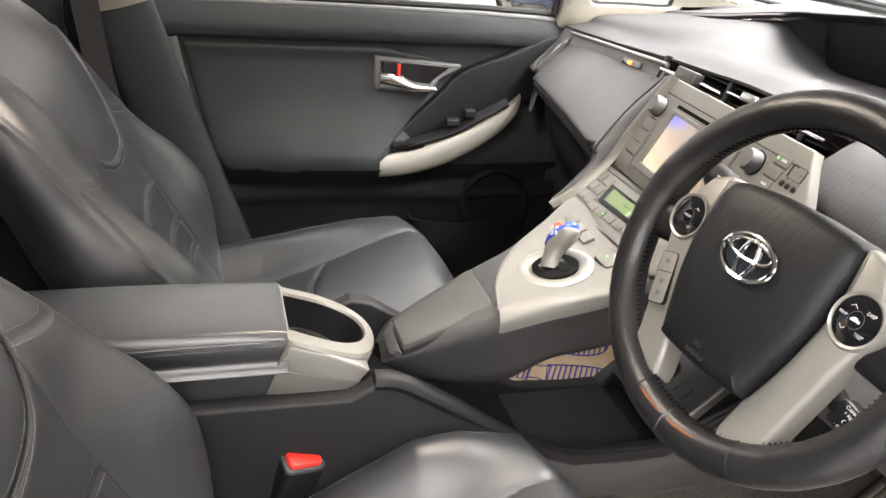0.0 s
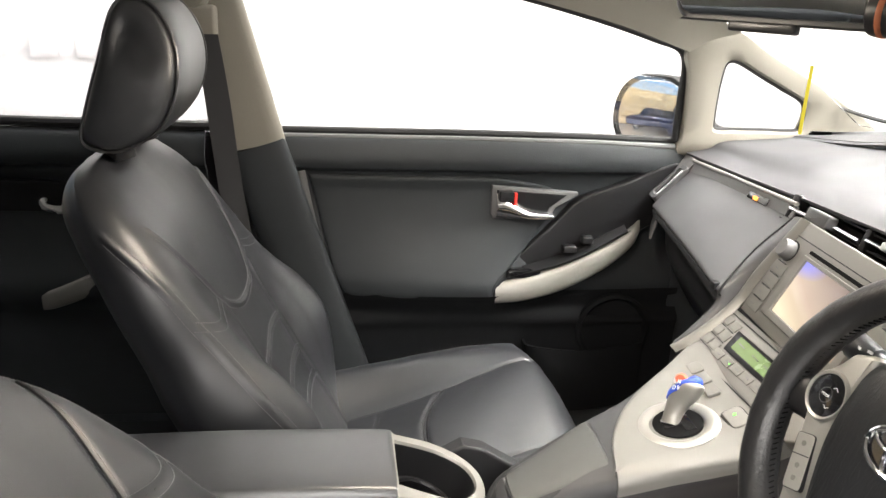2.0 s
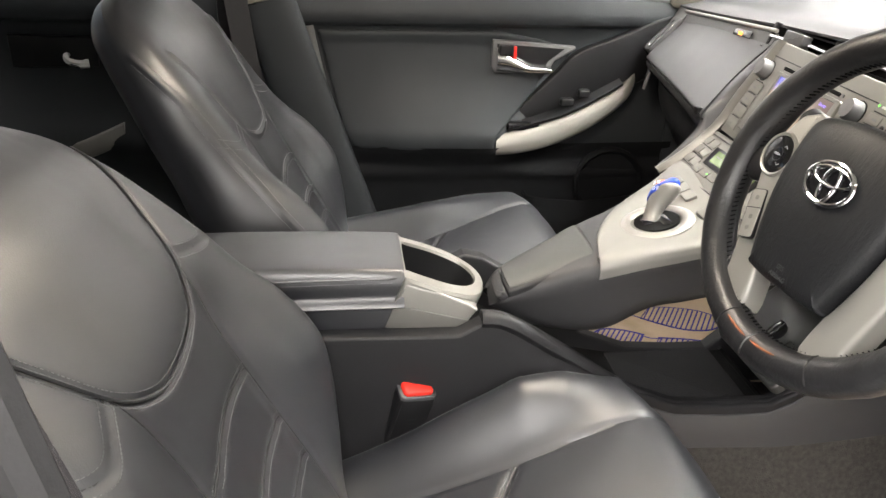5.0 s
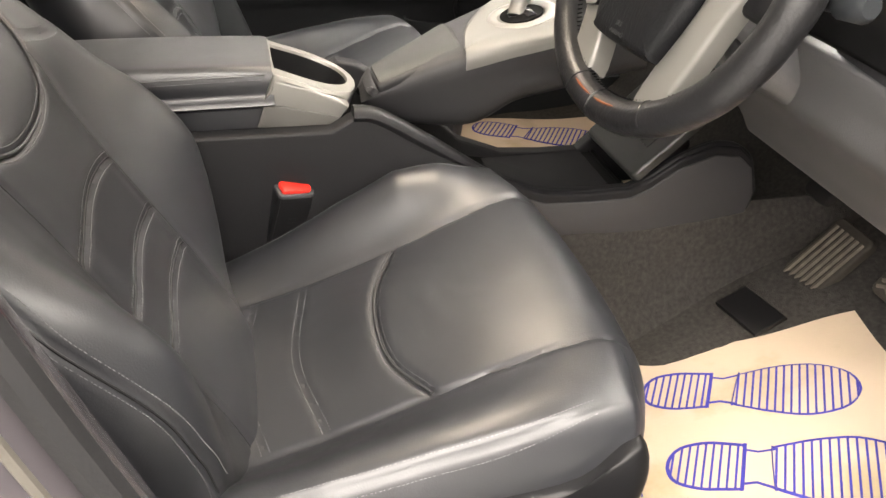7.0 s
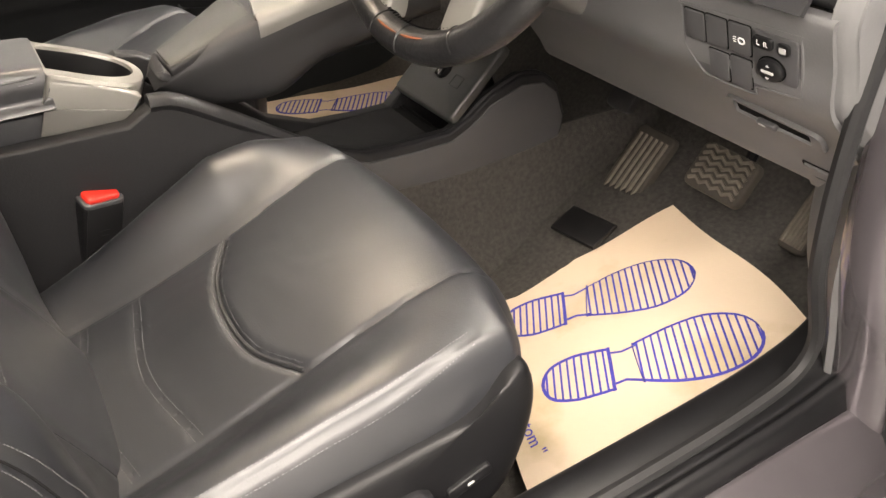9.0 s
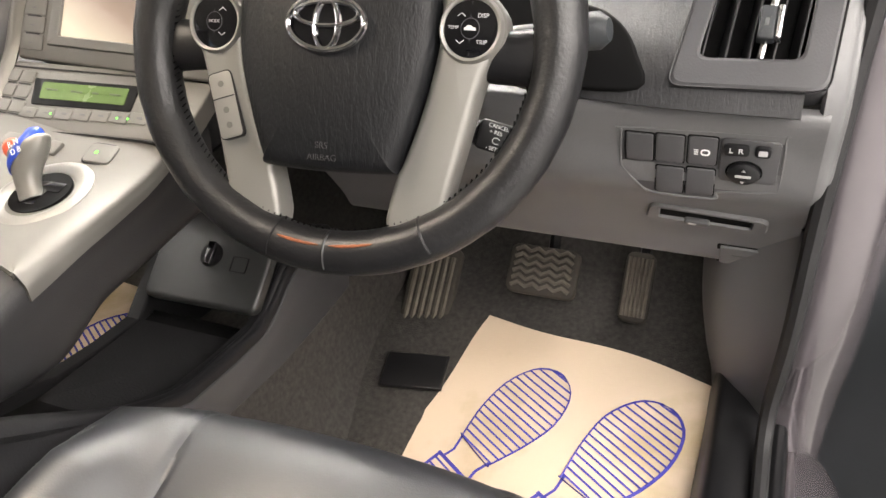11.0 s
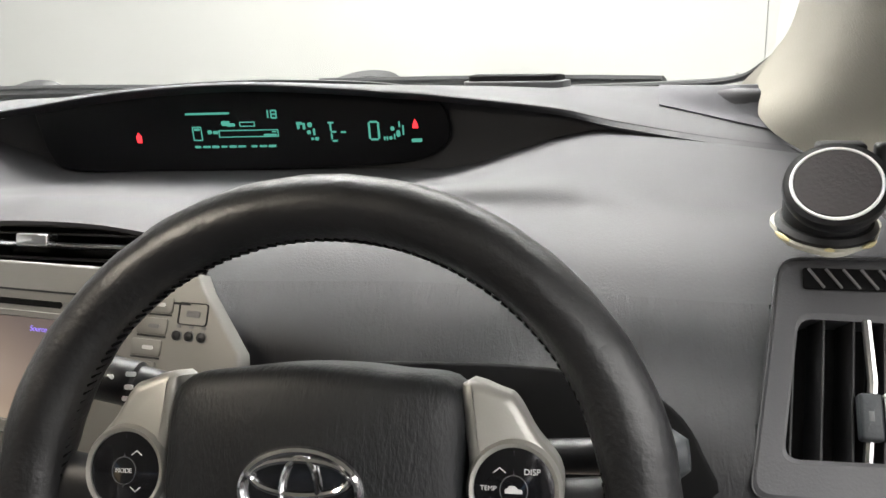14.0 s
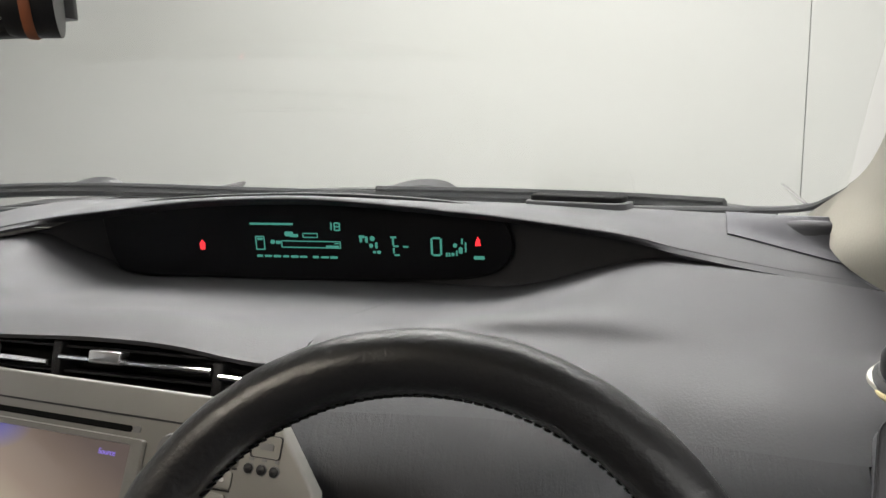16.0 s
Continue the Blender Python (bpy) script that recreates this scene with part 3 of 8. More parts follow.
pane("window_door", [(-0.745, -0.58, 0.95), (-0.745, 0.29, 0.95), (-0.715, 0.26, 1.18), (-0.69, 0.03, 1.29), (-0.675, -0.25, 1.335), (-0.675, -0.66, 1.34)], "clear glass of the front passenger door window")
pane("window_quarter", [(-0.735, 0.31, 0.98), (-0.735, 0.57, 0.98), (-0.725, 0.555, 1.08), (-0.715, 0.33, 1.17)], "small clear quarter window")
pane("window_rear_door", [(-0.745, -1.5, 0.96), (-0.745, -0.66, 0.96), (-0.675, -0.72, 1.34), (-0.675, -1.45, 1.31)], "clear glass of the rear passenger door window")
ws = part("windscreen", patch([[(x, 0.80 - 0.16 * (x / 0.66) ** 2, 1.03) for x in (-0.66, -0.33, 0, 0.33, 0.66)], [(x * 0.96, 0.47 - 0.10 * (x / 0.66) ** 2, 1.215) for x in (-0.66, -0.33, 0, 0.33, 0.66)], [(x * 0.92, 0.12 - 0.06 * (x / 0.66) ** 2, 1.385) for x in (-0.66, -0.33, 0, 0.33, 0.66)]], 24, 14, 0.004), GLASS)
tagged(ws, "large clear sloping windscreen", "windscreen", kind="structure")
ws.visible_shadow = False
tagged(part("windscreen_seal", tube(crom([(-0.675, 0.60, 1.062), (-0.60, 0.665, 1.045), (-0.35, 0.745, 1.042), (0, 0.785, 1.045), (0.35, 0.735, 1.052), (0.55, 0.675, 1.060), (0.622, 0.648, 1.066), (0.648, 0.60, 1.083), (0.666, 0.50, 1.124), (0.652, 0.32, 1.201)], 70), 0.007, 8, flat=0.6), RUBBER), "black rubber seal along the windscreen base", "seal", kind="structure")

# bonnet and wipers outside
prof_patch("bonnet", [[(x, y, z - 0.03 * (x / 0.7) ** 2) for x in (-0.72, -0.35, 0, 0.35, 0.72)] for y, z in ((0.84, 1.0), (1.1, 0.965), (1.45, 0.88), (1.7, 0.76))], 20, 20, PAINT, "dark purple grey painted bonnet", "bonnet", 0.01)


def wiper(pts, hook):
    w = thing("windscreen_wiper", "black windscreen wiper resting at the glass base", "wiper", "windscreen wipers", pts[0])
    part("arm", tube(crom([(p[0], p[1], p[2] - 0.006) for p in pts], 20), 0.017, 8, flat=0.7), BLACK, w)
    part("blade", tube(crom([(p[0], p[1] - 0.012, p[2] + 0.004) for p in pts], 20), 0.005, 6), RUBBER, w)
    h = V(*hook)
    part("pivot_cover", patch([[h + V(-0.09, 0.015, -0.01), h + V(-0.02, 0.015, 0.008), h + V(0.03, 0.015, 0.007), h + V(0.055, 0.015, -0.006)], [h + V(-0.10, -0.02, -0.02), h + V(-0.02, -0.02, 0.0), h + V(0.03, -0.02, 0.0), h + V(0.06, -0.02, -0.02)]], 16, 5, 0.004), BLACK, w)
    return w


tagged(part("cowl", patch([[(-0.72, 0.84, 1.025), (-0.3, 0.90, 1.05), (0.05, 0.91, 1.055), (0.4, 0.88, 1.055), (0.62, 0.80, 1.04)], [(-0.72, 0.96, 1.025), (-0.3, 1.02, 1.04), (0.05, 1.03, 1.045), (0.4, 1.0, 1.04), (0.62, 0.92, 1.03)]], 30, 6, 0.006), BLACK), "black plastic cowl below the windscreen", "cowl", kind="structure")
wiper([(-0.70, 0.80, 1.062), (-0.62, 0.83, 1.064), (-0.46, 0.86, 1.062), (-0.2, 0.885, 1.053), (0.1, 0.875, 1.048)], (-0.52, 0.87, 1.068))
wiper([(0.03, 0.87, 1.058), (0.2, 0.87, 1.056), (0.4, 0.835, 1.055), (0.55, 0.78, 1.054)], (0.10, 0.885, 1.064))

# ---- doors ----
DY = (-0.66, -0.55, -0.45, -0.36, -0.27, -0.18, -0.12, -0.06, 0.0, 0.08, 0.2, 0.32)
DZ = [(0.975, -0.732), (0.962, -0.716), (0.93, -0.705), (0.908, -0.708), (0.895, -0.722), (0.85, -0.729), (0.78, -0.712), (0.72, -0.690), (0.685, -0.672), (0.66, -0.666), (0.635, -0.672), (0.60, -0.692), (0.55, -0.703), (0.40, -0.705), (0.25, -0.705)]


def door_x(y, z):
    """The door trim's surface: it swells towards the pull handle and lies flatter at both ends."""
    x = lerp_keys([(b_, a_) for b_, a_ in reversed(DZ)], z)
    if 0.58 < z < 0.86:
        x = -0.728 + (x + 0.728) * lerp_keys([(-0.66, 0.2), (-0.45, 0.45), (-0.30, 0.85), (-0.13, 1.0), (-0.07, 0.75), (0.0, 0.35), (0.32, 0.2)], y)
    return x - 0.02 * max(0.0, y - 0.1)


door = thing("front_passenger_door", "closed dark grey plastic front passenger door panel", "car door", at=(-0.75, 0.0, 0.25))
part("trim_panel", patch([[(door_x(y, z), y, z) for y in DY] for z, x in DZ if z > 0.61], 60, 60, 0.006), DOOR, door)
part("lower_trim", patch([[(door_x(y, z) + (0.001 if z > 0.62 else 0.0), y, z) for y in DY] for z in (0.634, 0.63, 0.60, 0.575, 0.55, 0.48, 0.40, 0.25)], 60, 40, 0.006), SHADED_TRIM, door, "lower door trim, near-black for the shade on it")
part("outer_skin", patch([[(-0.80 - d, y, z) for y in (-0.66, 0.0, 0.36)] for z, d in ((0.97, -0.04), (0.8, 0.03), (0.5, 0.03), (0.28, 0.0))], 10, 12, 0.004), PAINT, door)
part("belt_seal", tube([(-0.738, -0.57, 0.978), (-0.738, -0.2, 0.979), (-0.736, 0.1, 0.977), (-0.732, 0.29, 0.972)], 0.008, 8), RUBBER, door, "black rubber window seal")
part("belt_trim", tube([(-0.726, -0.56, 0.968), (-0.726, -0.2, 0.969), (-0.724, 0.1, 0.967), (-0.72, 0.27, 0.962)], 0.006, 8), GREY, door)
# raised insert
MX = Matrix(((0, 0, 1, 0), (1, 0, 0, 0), (0, 1, 0, 0), (0, 0, 0, 1)))  # outline (y, z), height along +x
rows = []
for z in (0.890, 0.884, 0.86, 0.82, 0.78, 0.74, 0.70, 0.67, 0.645, 0.637):
    ya = lerp_keys([(0.637, -0.40), (0.645, -0.42), (0.68, -0.445), (0.78, -0.47), (0.89, -0.495)], z)
    yb = lerp_keys([(0.637, -0.118), (0.67, -0.112), (0.74, -0.045), (0.83, 0.02), (0.868, 0.02), (0.884, -0.08), (0.89, -0.12)], z)
    lift = 0.001 if z > 0.887 or z < 0.64 else 0.006
    rows.append([(door_x(ya + (yb - ya) * f, z) + (lift if 0 < f < 1 else 0.0005), ya + (yb - ya) * f, z) for f in (0.0, 0.02, 0.2, 0.4, 0.6, 0.8, 0.98, 1.0)])
part("insert_panel", patch(rows, 60, 60, 0.003), DOOR, door, "smooth dark insert panel")
# black switch pod, window switch, silver pull
POD = [(-0.10, 0.672), (-0.06, 0.72), (0.02, 0.80), (0.07, 0.85), (0.16, 0.885), (0.27, 0.93), (0.30, 0.90), (0.27, 0.82), (0.20, 0.775), (0.05, 0.70), (-0.05, 0.672)]
part("switch_pod", plate([tuple(p) for p in crom(POD, 44, True)], -0.725, -0.703, MX, 0.006), BLACK, door, "black plastic switch pod")
SP = [(-0.108, 0.622, 0.672), (-0.05, 0.628, 0.683), (0.02, 0.645, 0.703), (0.09, 0.675, 0.732), (0.15, 0.712, 0.762), (0.19, 0.748, 0.792), (0.205, 0.772, 0.812)]
rings = []
for k, (y, za, zb) in enumerate(SP):
    o = 0.0 if 0 < k < len(SP) - 1 else -0.004
    xo = -0.668 - 0.03 * (k / 6) ** 2
    zm = za + (zb - za) * 0.45
    rings.append([(xo - 0.03, y, za + 0.004), (xo + o, y, za + 0.004), (xo + o + 0.006, y, zm), (xo + o - 0.004, y, zb - 0.003), (xo - 0.02, y, zb), (xo - 0.035, y, zb - 0.006)])
part("pull_handle", loft(rings, 18, 30), SILVER, door, "curved silver painted pull handle")
part("switch_base", patch([[(-0.70, -0.08, 0.69), (-0.697, 0.05, 0.735), (-0.70, 0.17, 0.795)], [(-0.675, -0.085, 0.683), (-0.674, 0.05, 0.722), (-0.685, 0.175, 0.785)]], 16, 5, 0.006), BLACK, door)
part("window_switch", box((-0.70, 0.035, 0.738), (-0.678, 0.065, 0.752), 0.004), BLACK, door)
part("window_switch", box((-0.70, 0.075, 0.757), (-0.68, 0.10, 0.772), 0.004), BLACK, door)
part("grip_cup", box((-0.705, -0.085, 0.682), (-0.675, -0.01, 0.70), 0.006), GLOSS, door)
# handle bezel and lever
part("handle_bezel", plate([(-0.122, 0.876), (0.065, 0.862), (0.066, 0.856), (0.02, 0.83), (0.005, 0.803), (-0.115, 0.803), (-0.122, 0.815)], -0.722, -0.709, MX, 0.004), GREY, door)
part("handle_recess", plate([(-0.112, 0.867), (0.04, 0.857), (0.005, 0.83), (-0.005, 0.812), (-0.105, 0.812)], -0.7085, -0.7065, MX, 0.001), BLACK, door)
part("door_handle", loft([[(-0.706 + dx, y, z + dz) for dx, dz in ((0, -h), (0.014, -h * 0.8), (0.016, 0.3 * h), (0.004, h), (0, h))] for y, z, h in ((-0.112, 0.834, 0.022), (-0.092, 0.832, 0.022), (-0.07, 0.824, 0.016), (-0.04, 0.815, 0.010), (-0.005, 0.813, 0.008), (0.010, 0.813, 0.006))], 16, 20), CHROME, door, "satin chrome inner door handle")
part("lock_tab", box((-0.707, -0.108, 0.846), (-0.690, -0.078, 0.868), 0.003), BLACK, door)
part("red_mark", box((-0.700, -0.077, 0.838), (-0.690, -0.071, 0.864), 0.001), RED, door, "red unlocked marker")
# edge strip and weather seal at the rear edge of the door
part("edge_strip", tube(crom([(-0.712, -0.515, 0.90), (-0.712, -0.495, 0.80), (-0.708, -0.465, 0.69), (-0.70, -0.452, 0.655)], 20), 0.009, 8, flat=0.5), GREY, door)
part("edge_clip", box((-0.715, -0.475, 0.66), (-0.695, -0.447, 0.70), 0.006), PANEL, door)
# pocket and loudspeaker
part("door_pocket", patch([[(-0.70, -0.03, 0.53), (-0.66, -0.02, 0.53), (-0.655, 0.1, 0.52), (-0.69, 0.24, 0.52)], [(-0.70, -0.02, 0.47), (-0.65, 0.0, 0.462), (-0.645, 0.1, 0.458), (-0.69, 0.24, 0.46)], [(-0.70, 0.0, 0.40), (-0.66, 0.0, 0.38), (-0.66, 0.1, 0.37), (-0.69, 0.24, 0.37)]], 18, 12, 0.005), SHADED_TRIM, door)
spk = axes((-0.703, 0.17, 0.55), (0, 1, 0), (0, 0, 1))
part("loudspeaker", lathe([(0.085, 0), (0.085, 0.012), (0.078, 0.016), (0.07, 0.006), (0.0, 0.008)], spk, 32), SHADED_TRIM, door)

rd = thing("rear_passenger_door", "closed dark plastic rear passenger door panel", "car door", at=(-0.75, -1.1, 0.25))
part("trim_panel", patch([[(x, y, z) for y in (-1.6, -1.2, -0.95, -0.70)] for z, x in DZ], 20, 50, 0.006), DOOR, rd)
part("outer_skin", patch([[(-0.80 - d, y, z) for y in (-1.6, -1.1, -0.67)] for z, d in ((0.97, -0.04), (0.8, 0.03), (0.5, 0.03), (0.28, 0.0))], 10, 12, 0.004), PAINT, rd)
part("belt_seal", tube([(-0.735, -1.55, 0.98), (-0.735, -1.1, 0.985), (-0.735, -0.68, 0.982)], 0.01, 8), RUBBER, rd)
rings = [[(x - 0.03, y, z - 0.022), (x, y, z - 0.022), (x + 0.005, y, z), (x, y, z + 0.02), (x - 0.03, y, z + 0.022)] for x, y, z in ((-0.672, -1.02, 0.640), (-0.668, -1.0, 0.645), (-0.668, -0.95, 0.662), (-0.675, -0.905, 0.68))]
part("pull_handle", loft(rings, 14, 16), SILVER, rd, "silver painted pull handle")
part("handle_bezel", plate([(-1.12, 0.875), (-0.95, 0.87), (-0.95, 0.81), (-1.12, 0.81)], -0.724, -0.71, MX, 0.004), BLACK, rd)
part("door_handle", tube(crom([(-0.705, -1.01, 0.835), (-0.695, -1.0, 0.825), (-0.695, -0.985, 0.82), (-0.70, -0.965, 0.82)], 14), 0.009, 8), STEEL, rd, "satin chrome inner door handle")

# outside mirror
om = thing("wing_mirror", "black wing mirror on the passenger door", "wing mirror", at=(-0.80, 0.33, 0.96))
mm = axes((-0.845, 0.243, 1.022), (0.87, 0.50, 0), (0, 0.06, 1))
shell = []
for sc, d in ((1.0, 0.0), (1.05, -0.02), (0.95, -0.06), (0.6, -0.10), (0.15, -0.115)):
    shell.append([mm @ V(x * sc, y * sc, d) for x, y in rrect(0.222, 0.166, 0.078, 6)])
part("housing", loft(shell, 40, 16), BLACK, om)
part("mirror_glass", plate(rrect(0.196, 0.146, 0.068, 6, 0.008, 0.0), 0.001, 0.004, mm, 0.001), MIRROR, om, "silvered mirror glass")
part("foot", tube([(-0.80, 0.36, 1.0), (-0.76, 0.37, 0.985), (-0.735, 0.37, 0.985)], 0.022, 10), BLACK, om)

# ---- seats ----


def project(tree, pts, d, lift=0.0006):
    out = []
    for p in pts:
        hit, nor, _, _ = tree.ray_cast(Vector(p), Vector(d).normalized())
        if hit is not None:
            out.append(hit + nor * (lift if nor.dot(Vector(d)) < 0 else -lift))
    return out


def stitches(path, gap=0.0042, r=0.0005):
    """Short thread stitches along a path, as one mesh."""
    bm = bmesh.new()
    P = [Vector(p) for p in path]
    acc = 0.0
    for a, b in zip(P, P[1:]):
        L = (b - a).length
        if L < 1e-6 or L > 0.05:
            continue
        u = (b - a) / L
        while acc < L:
            e = min(acc + gap * 0.62, L)
            add_tube(bm, [a + u * acc, a + u * e], r, 4)
            acc += gap
        acc -= L
    return bm


def seam_path(tree, pts, d, n=60):
    """Drops a smooth line onto a surface along d."""
    return project(tree, [tuple(p) for p in crom(pts, n)], d, 0.0)


def sink(bm, paths, depth, width):
    """Presses seam grooves into a padded surface; the padding swells beside them."""
    vs = list(bm.verts)
    P = np.array([v.co[:] for v in vs])
    tot = np.zeros(len(vs))
    for path, k in paths:
        Q = np.array([tuple(p) for p in crom([tuple(p) for p in path], len(path) * 3)])
        d = np.full(len(vs), 9.0)
        for q in Q:
            d = np.minimum(d, ((P - q) ** 2).sum(1))
        d = np.sqrt(d)
        tot = np.minimum(tot, -depth * k * np.exp(-(d / width) ** 2)) + 0.03 * depth * k * np.exp(-((d - 2.6 * width) / (1.3 * width)) ** 2)
    bm.normal_update()
    for v, t in zip(vs, tot):
        if abs(t) > 1e-5:
            v.co += v.normal * t


def seam_lines(tree, path, d, parent, off, r, material, gap=0.0042):
    """Two rows of stitches beside a seam."""
    for o in (off, -off):
        line = []
        for a, b in zip(path, path[1:]):
            if (b - a).length > 1e-6:
                line.append(a + (b - a).normalized().cross(Vector(d)).normalized() * o - Vector(d).normalized() * 0.04)
        line = project(tree, [tuple(p) for p in line], d, 0.0003)
        if len(line) > 2:
            part("stitching", stitches(line, gap, r), material, parent)


def seat(name, cx, dy, label, side, y0, low_slope, slope, rise, broad=0.0):
    """A leather-covered front seat; side +1: adjusters on the right; rise: height of the shoulders over 0.8."""
    e = thing(name, label, "car seat", "front seats", (cx, dy - 0.25, 0.24))
    cl = crom([(-0.56, 0.425), (-0.47, 0.436), (-0.37, 0.462), (-0.27, 0.496), (-0.17, 0.536), (-0.10, 0.56), (-0.06, 0.562), (-0.026, 0.537), (-0.008, 0.49), (-0.014, 0.43), (-0.06, 0.385)], 161)
    NOSE = 0.55

    def cushion_pt(s, v):
        y, z = cl[int(round(v * 160))]
        a = abs(s)
        nose = min(1.0, max(0.0, (v - NOSE) / 0.3))
        inb = s * side < 0
        hb = lerp_keys([(-0.56, 0.0), (-0.47, 0.006), (-0.38, 0.022), (-0.30, 0.042), (-0.22, 0.056), (-0.16, 0.040), (-0.10, 0.008), (-0.04, -0.014)] if inb else [(-0.56, 0.055), (-0.45, 0.062), (-0.37, 0.056), (-0.27, 0.042), (-0.19, 0.024), (-0.10, 0.0), (-0.04, -0.014)], y)
        if v > 0.62:
            hb = -0.016
        if a < 0.55:
            x, h = 0.14 * a / 0.55, 0.006 * (1 - (a / 0.55) ** 2)
            h -= 0.006 * math.exp(-(((y + 0.40) / 0.10) ** 2)) * (1 - (a / 0.55) ** 2)
        elif a < 0.78:
            f = (a - 0.55) / 0.23
            x, h = 0.14 + 0.094 * f, hb * (0.5 - 0.5 * math.cos(math.pi * f)) + 0.006 * math.sin(math.pi * f)
        else:
            q = (a - 0.78) / 0.22 * radians(100)
            x, h = 0.234 + 0.031 * math.sin(q), hb - 0.115 * (1 - math.cos(q)) * (1 - 0.35 * nose) * (1.0 - 0.25 * (not inb))
        back = -0.085 * (x / 0.265) ** 4 * nose
        return (cx + math.copysign(x * (1.0 - 0.04 * nose), s), dy + y + back, z + h)
    bm = bmesh.new()
    add_grid(bm, [[cushion_pt(-1 + 2 * j / 180, i / 160) for j in range(181)] for i in range(161)])
    bmesh.ops.recalc_face_normals(bm, faces=bm.faces)
    tree = BVHTree.FromBMesh(bm)
    down, back = (0, 0, -1), (0, -1, 0)
    edges_ = [seam_path(tree, [(cx + sg * 0.137, dy - 0.50, 0.9), (cx + sg * 0.137, dy - 0.26, 0.9), (cx + sg * 0.145, dy - 0.12, 0.9), (cx + sg * 0.152, dy - 0.045, 0.9)], down) for sg in (-1, 1)]
    outer = [seam_path(tree, [(cx + sg * 0.243, dy - 0.47, 0.9), (cx + sg * 0.246, dy - 0.30, 0.9), (cx + sg * 0.246, dy - 0.19, 0.9), (cx + sg * 0.236, dy - 0.11, 0.9)], down) for sg in (-1, 1)]
    main = seam_path(tree, [(cx - 0.133, dy - 0.240, 0.9), (cx - 0.07, dy - 0.272, 0.9), (cx, dy - 0.284, 0.9), (cx + 0.07, dy - 0.278, 0.9), (cx + 0.133, dy - 0.248, 0.9)], down)
    rear = [seam_path(tree, [(cx - 0.133, dy + yy + 0.016, 0.9), (cx, dy + yy - 0.006, 0.9), (cx + 0.133, dy + yy + 0.016, 0.9)], down) for yy in (-0.375, -0.44)]
    sink(bm, [(p, 0.55) for p in edges_] + [(main, 1.15)] + [(p, 0.5) for p in rear] + [(p, 0.3) for p in outer], 0.0055, 0.0042)
    tree = BVHTree.FromBMesh(bm)
    cu = part("cushion", bm, LEATHER, e)
    part("piping", tube([p - V(0, 0, 0.0016) for p in main], 0.0026, 6), PIPING, cu)
    seam_lines(tree, main, down, cu, 0.0062, 0.0005, THREAD)
    for p in rear:
        seam_lines(tree, p, down, cu, 0.0045, 0.0005, THREAD)
    for p in outer:
        seam_lines(tree, p, down, cu, 0.0065, 0.00055, THREAD, 0.0042)

    # backrest: rings from the bottom to the shoulders
    rings = []
    for z, w, th, bo in ((0.41, 0.19, 0.09, -0.035), (0.47, 0.225, 0.10, -0.012), (0.53, 0.245, 0.11, 0.018), (0.59, 0.26, 0.12, 0.044), (0.64, 0.266, 0.125, 0.056), (0.70, 0.266, 0.125, 0.044), (0.75, 0.26, 0.125, 0.022), (0.80, 0.25, 0.12, 0.008), (0.86, 0.238, 0.115, 0.0), (0.91, 0.218, 0.11, -0.006), (0.95, 0.188, 0.10, -0.01), (0.98, 0.145, 0.085, -0.014), (1.0, 0.09, 0.055, -0.008), (1.006, 0.03, 0.02, 0.0)):
        w += broad * lerp_keys([(0.82, 0.0), (0.91, 0.016), (0.95, 0.032), (0.98, 0.05), (1.0, 0.06), (1.006, 0.04)], z)
        zz = z if z <= 0.8 else 0.8 + (z - 0.8) * rise / 0.206
        yf = dy + y0 - (zz - 0.8) * (slope if zz > 0.8 else low_slope)
        top = max(0.0, (z - 0.90) / 0.106)
        yf -= 0.035 * top ** 2
        n_ = V(0, 0.876, 0.482)
        ring = [(0, 0.004), (0.25, 0.003), (0.42, 0.0), (0.62, 0.5 * bo), (0.80, bo), (0.93, 0.72 * bo - 0.012), (1.0, 0.1 * bo - 0.036), (1.0, -0.6 * th), (0.9, -0.9 * th), (0.5, -th - 0.012), (0, -th - 0.015)]
        ring = ring + [(-fx, fd) for fx, fd in ring[-2:0:-1]]
        rings.append([V(cx + fx * w, yf, zz) + n_ * fd for fx, fd in ring])
    bb = loft(rings, 280, 170)
    bmesh.ops.recalc_face_normals(bb, faces=bb.faces)
    tb = BVHTree.FromBMesh(bb)
    k = rise / 0.206
    up = [(x, 0.2, 0.8 + (z - 0.8) * k if z > 0.8 else z) for x, z in ((-0.185, 0.925), (-0.150, 0.86), (-0.118, 0.81), (-0.07, 0.783), (0, 0.776), (0.07, 0.783), (0.118, 0.81), (0.150, 0.86), (0.185, 0.925))]
    yoke = seam_path(tb, [(cx + x, y, z) for x, y, z in up], back, 80)
    lines = [seam_path(tb, [(cx + sg * x, 0.2, z) for x, z in ((0.112, 0.42), (0.112, 0.56), (0.110, 0.66), (0.108, 0.74), (0.122, 0.812))], back) for sg in (-1, 1)]
    arcs = [seam_path(tb, [(cx - 0.108, 0.2, zz), (cx - 0.06, 0.2, zz + 0.014), (cx, 0.2, zz + 0.02), (cx + 0.06, 0.2, zz + 0.014), (cx + 0.108, 0.2, zz)], back) for zz in (0.688, 0.622, 0.570)]
    cross = [seam_path(tb, [(cx + sg * 0.126, 0.2, 0.818), (cx + sg * 0.17, 0.2, 0.806), (cx + sg * 0.205, 0.2, 0.806), (cx + sg * 0.24, 0.2, 0.82)], back, 30) for sg in (-1, 1)]
    sides = []
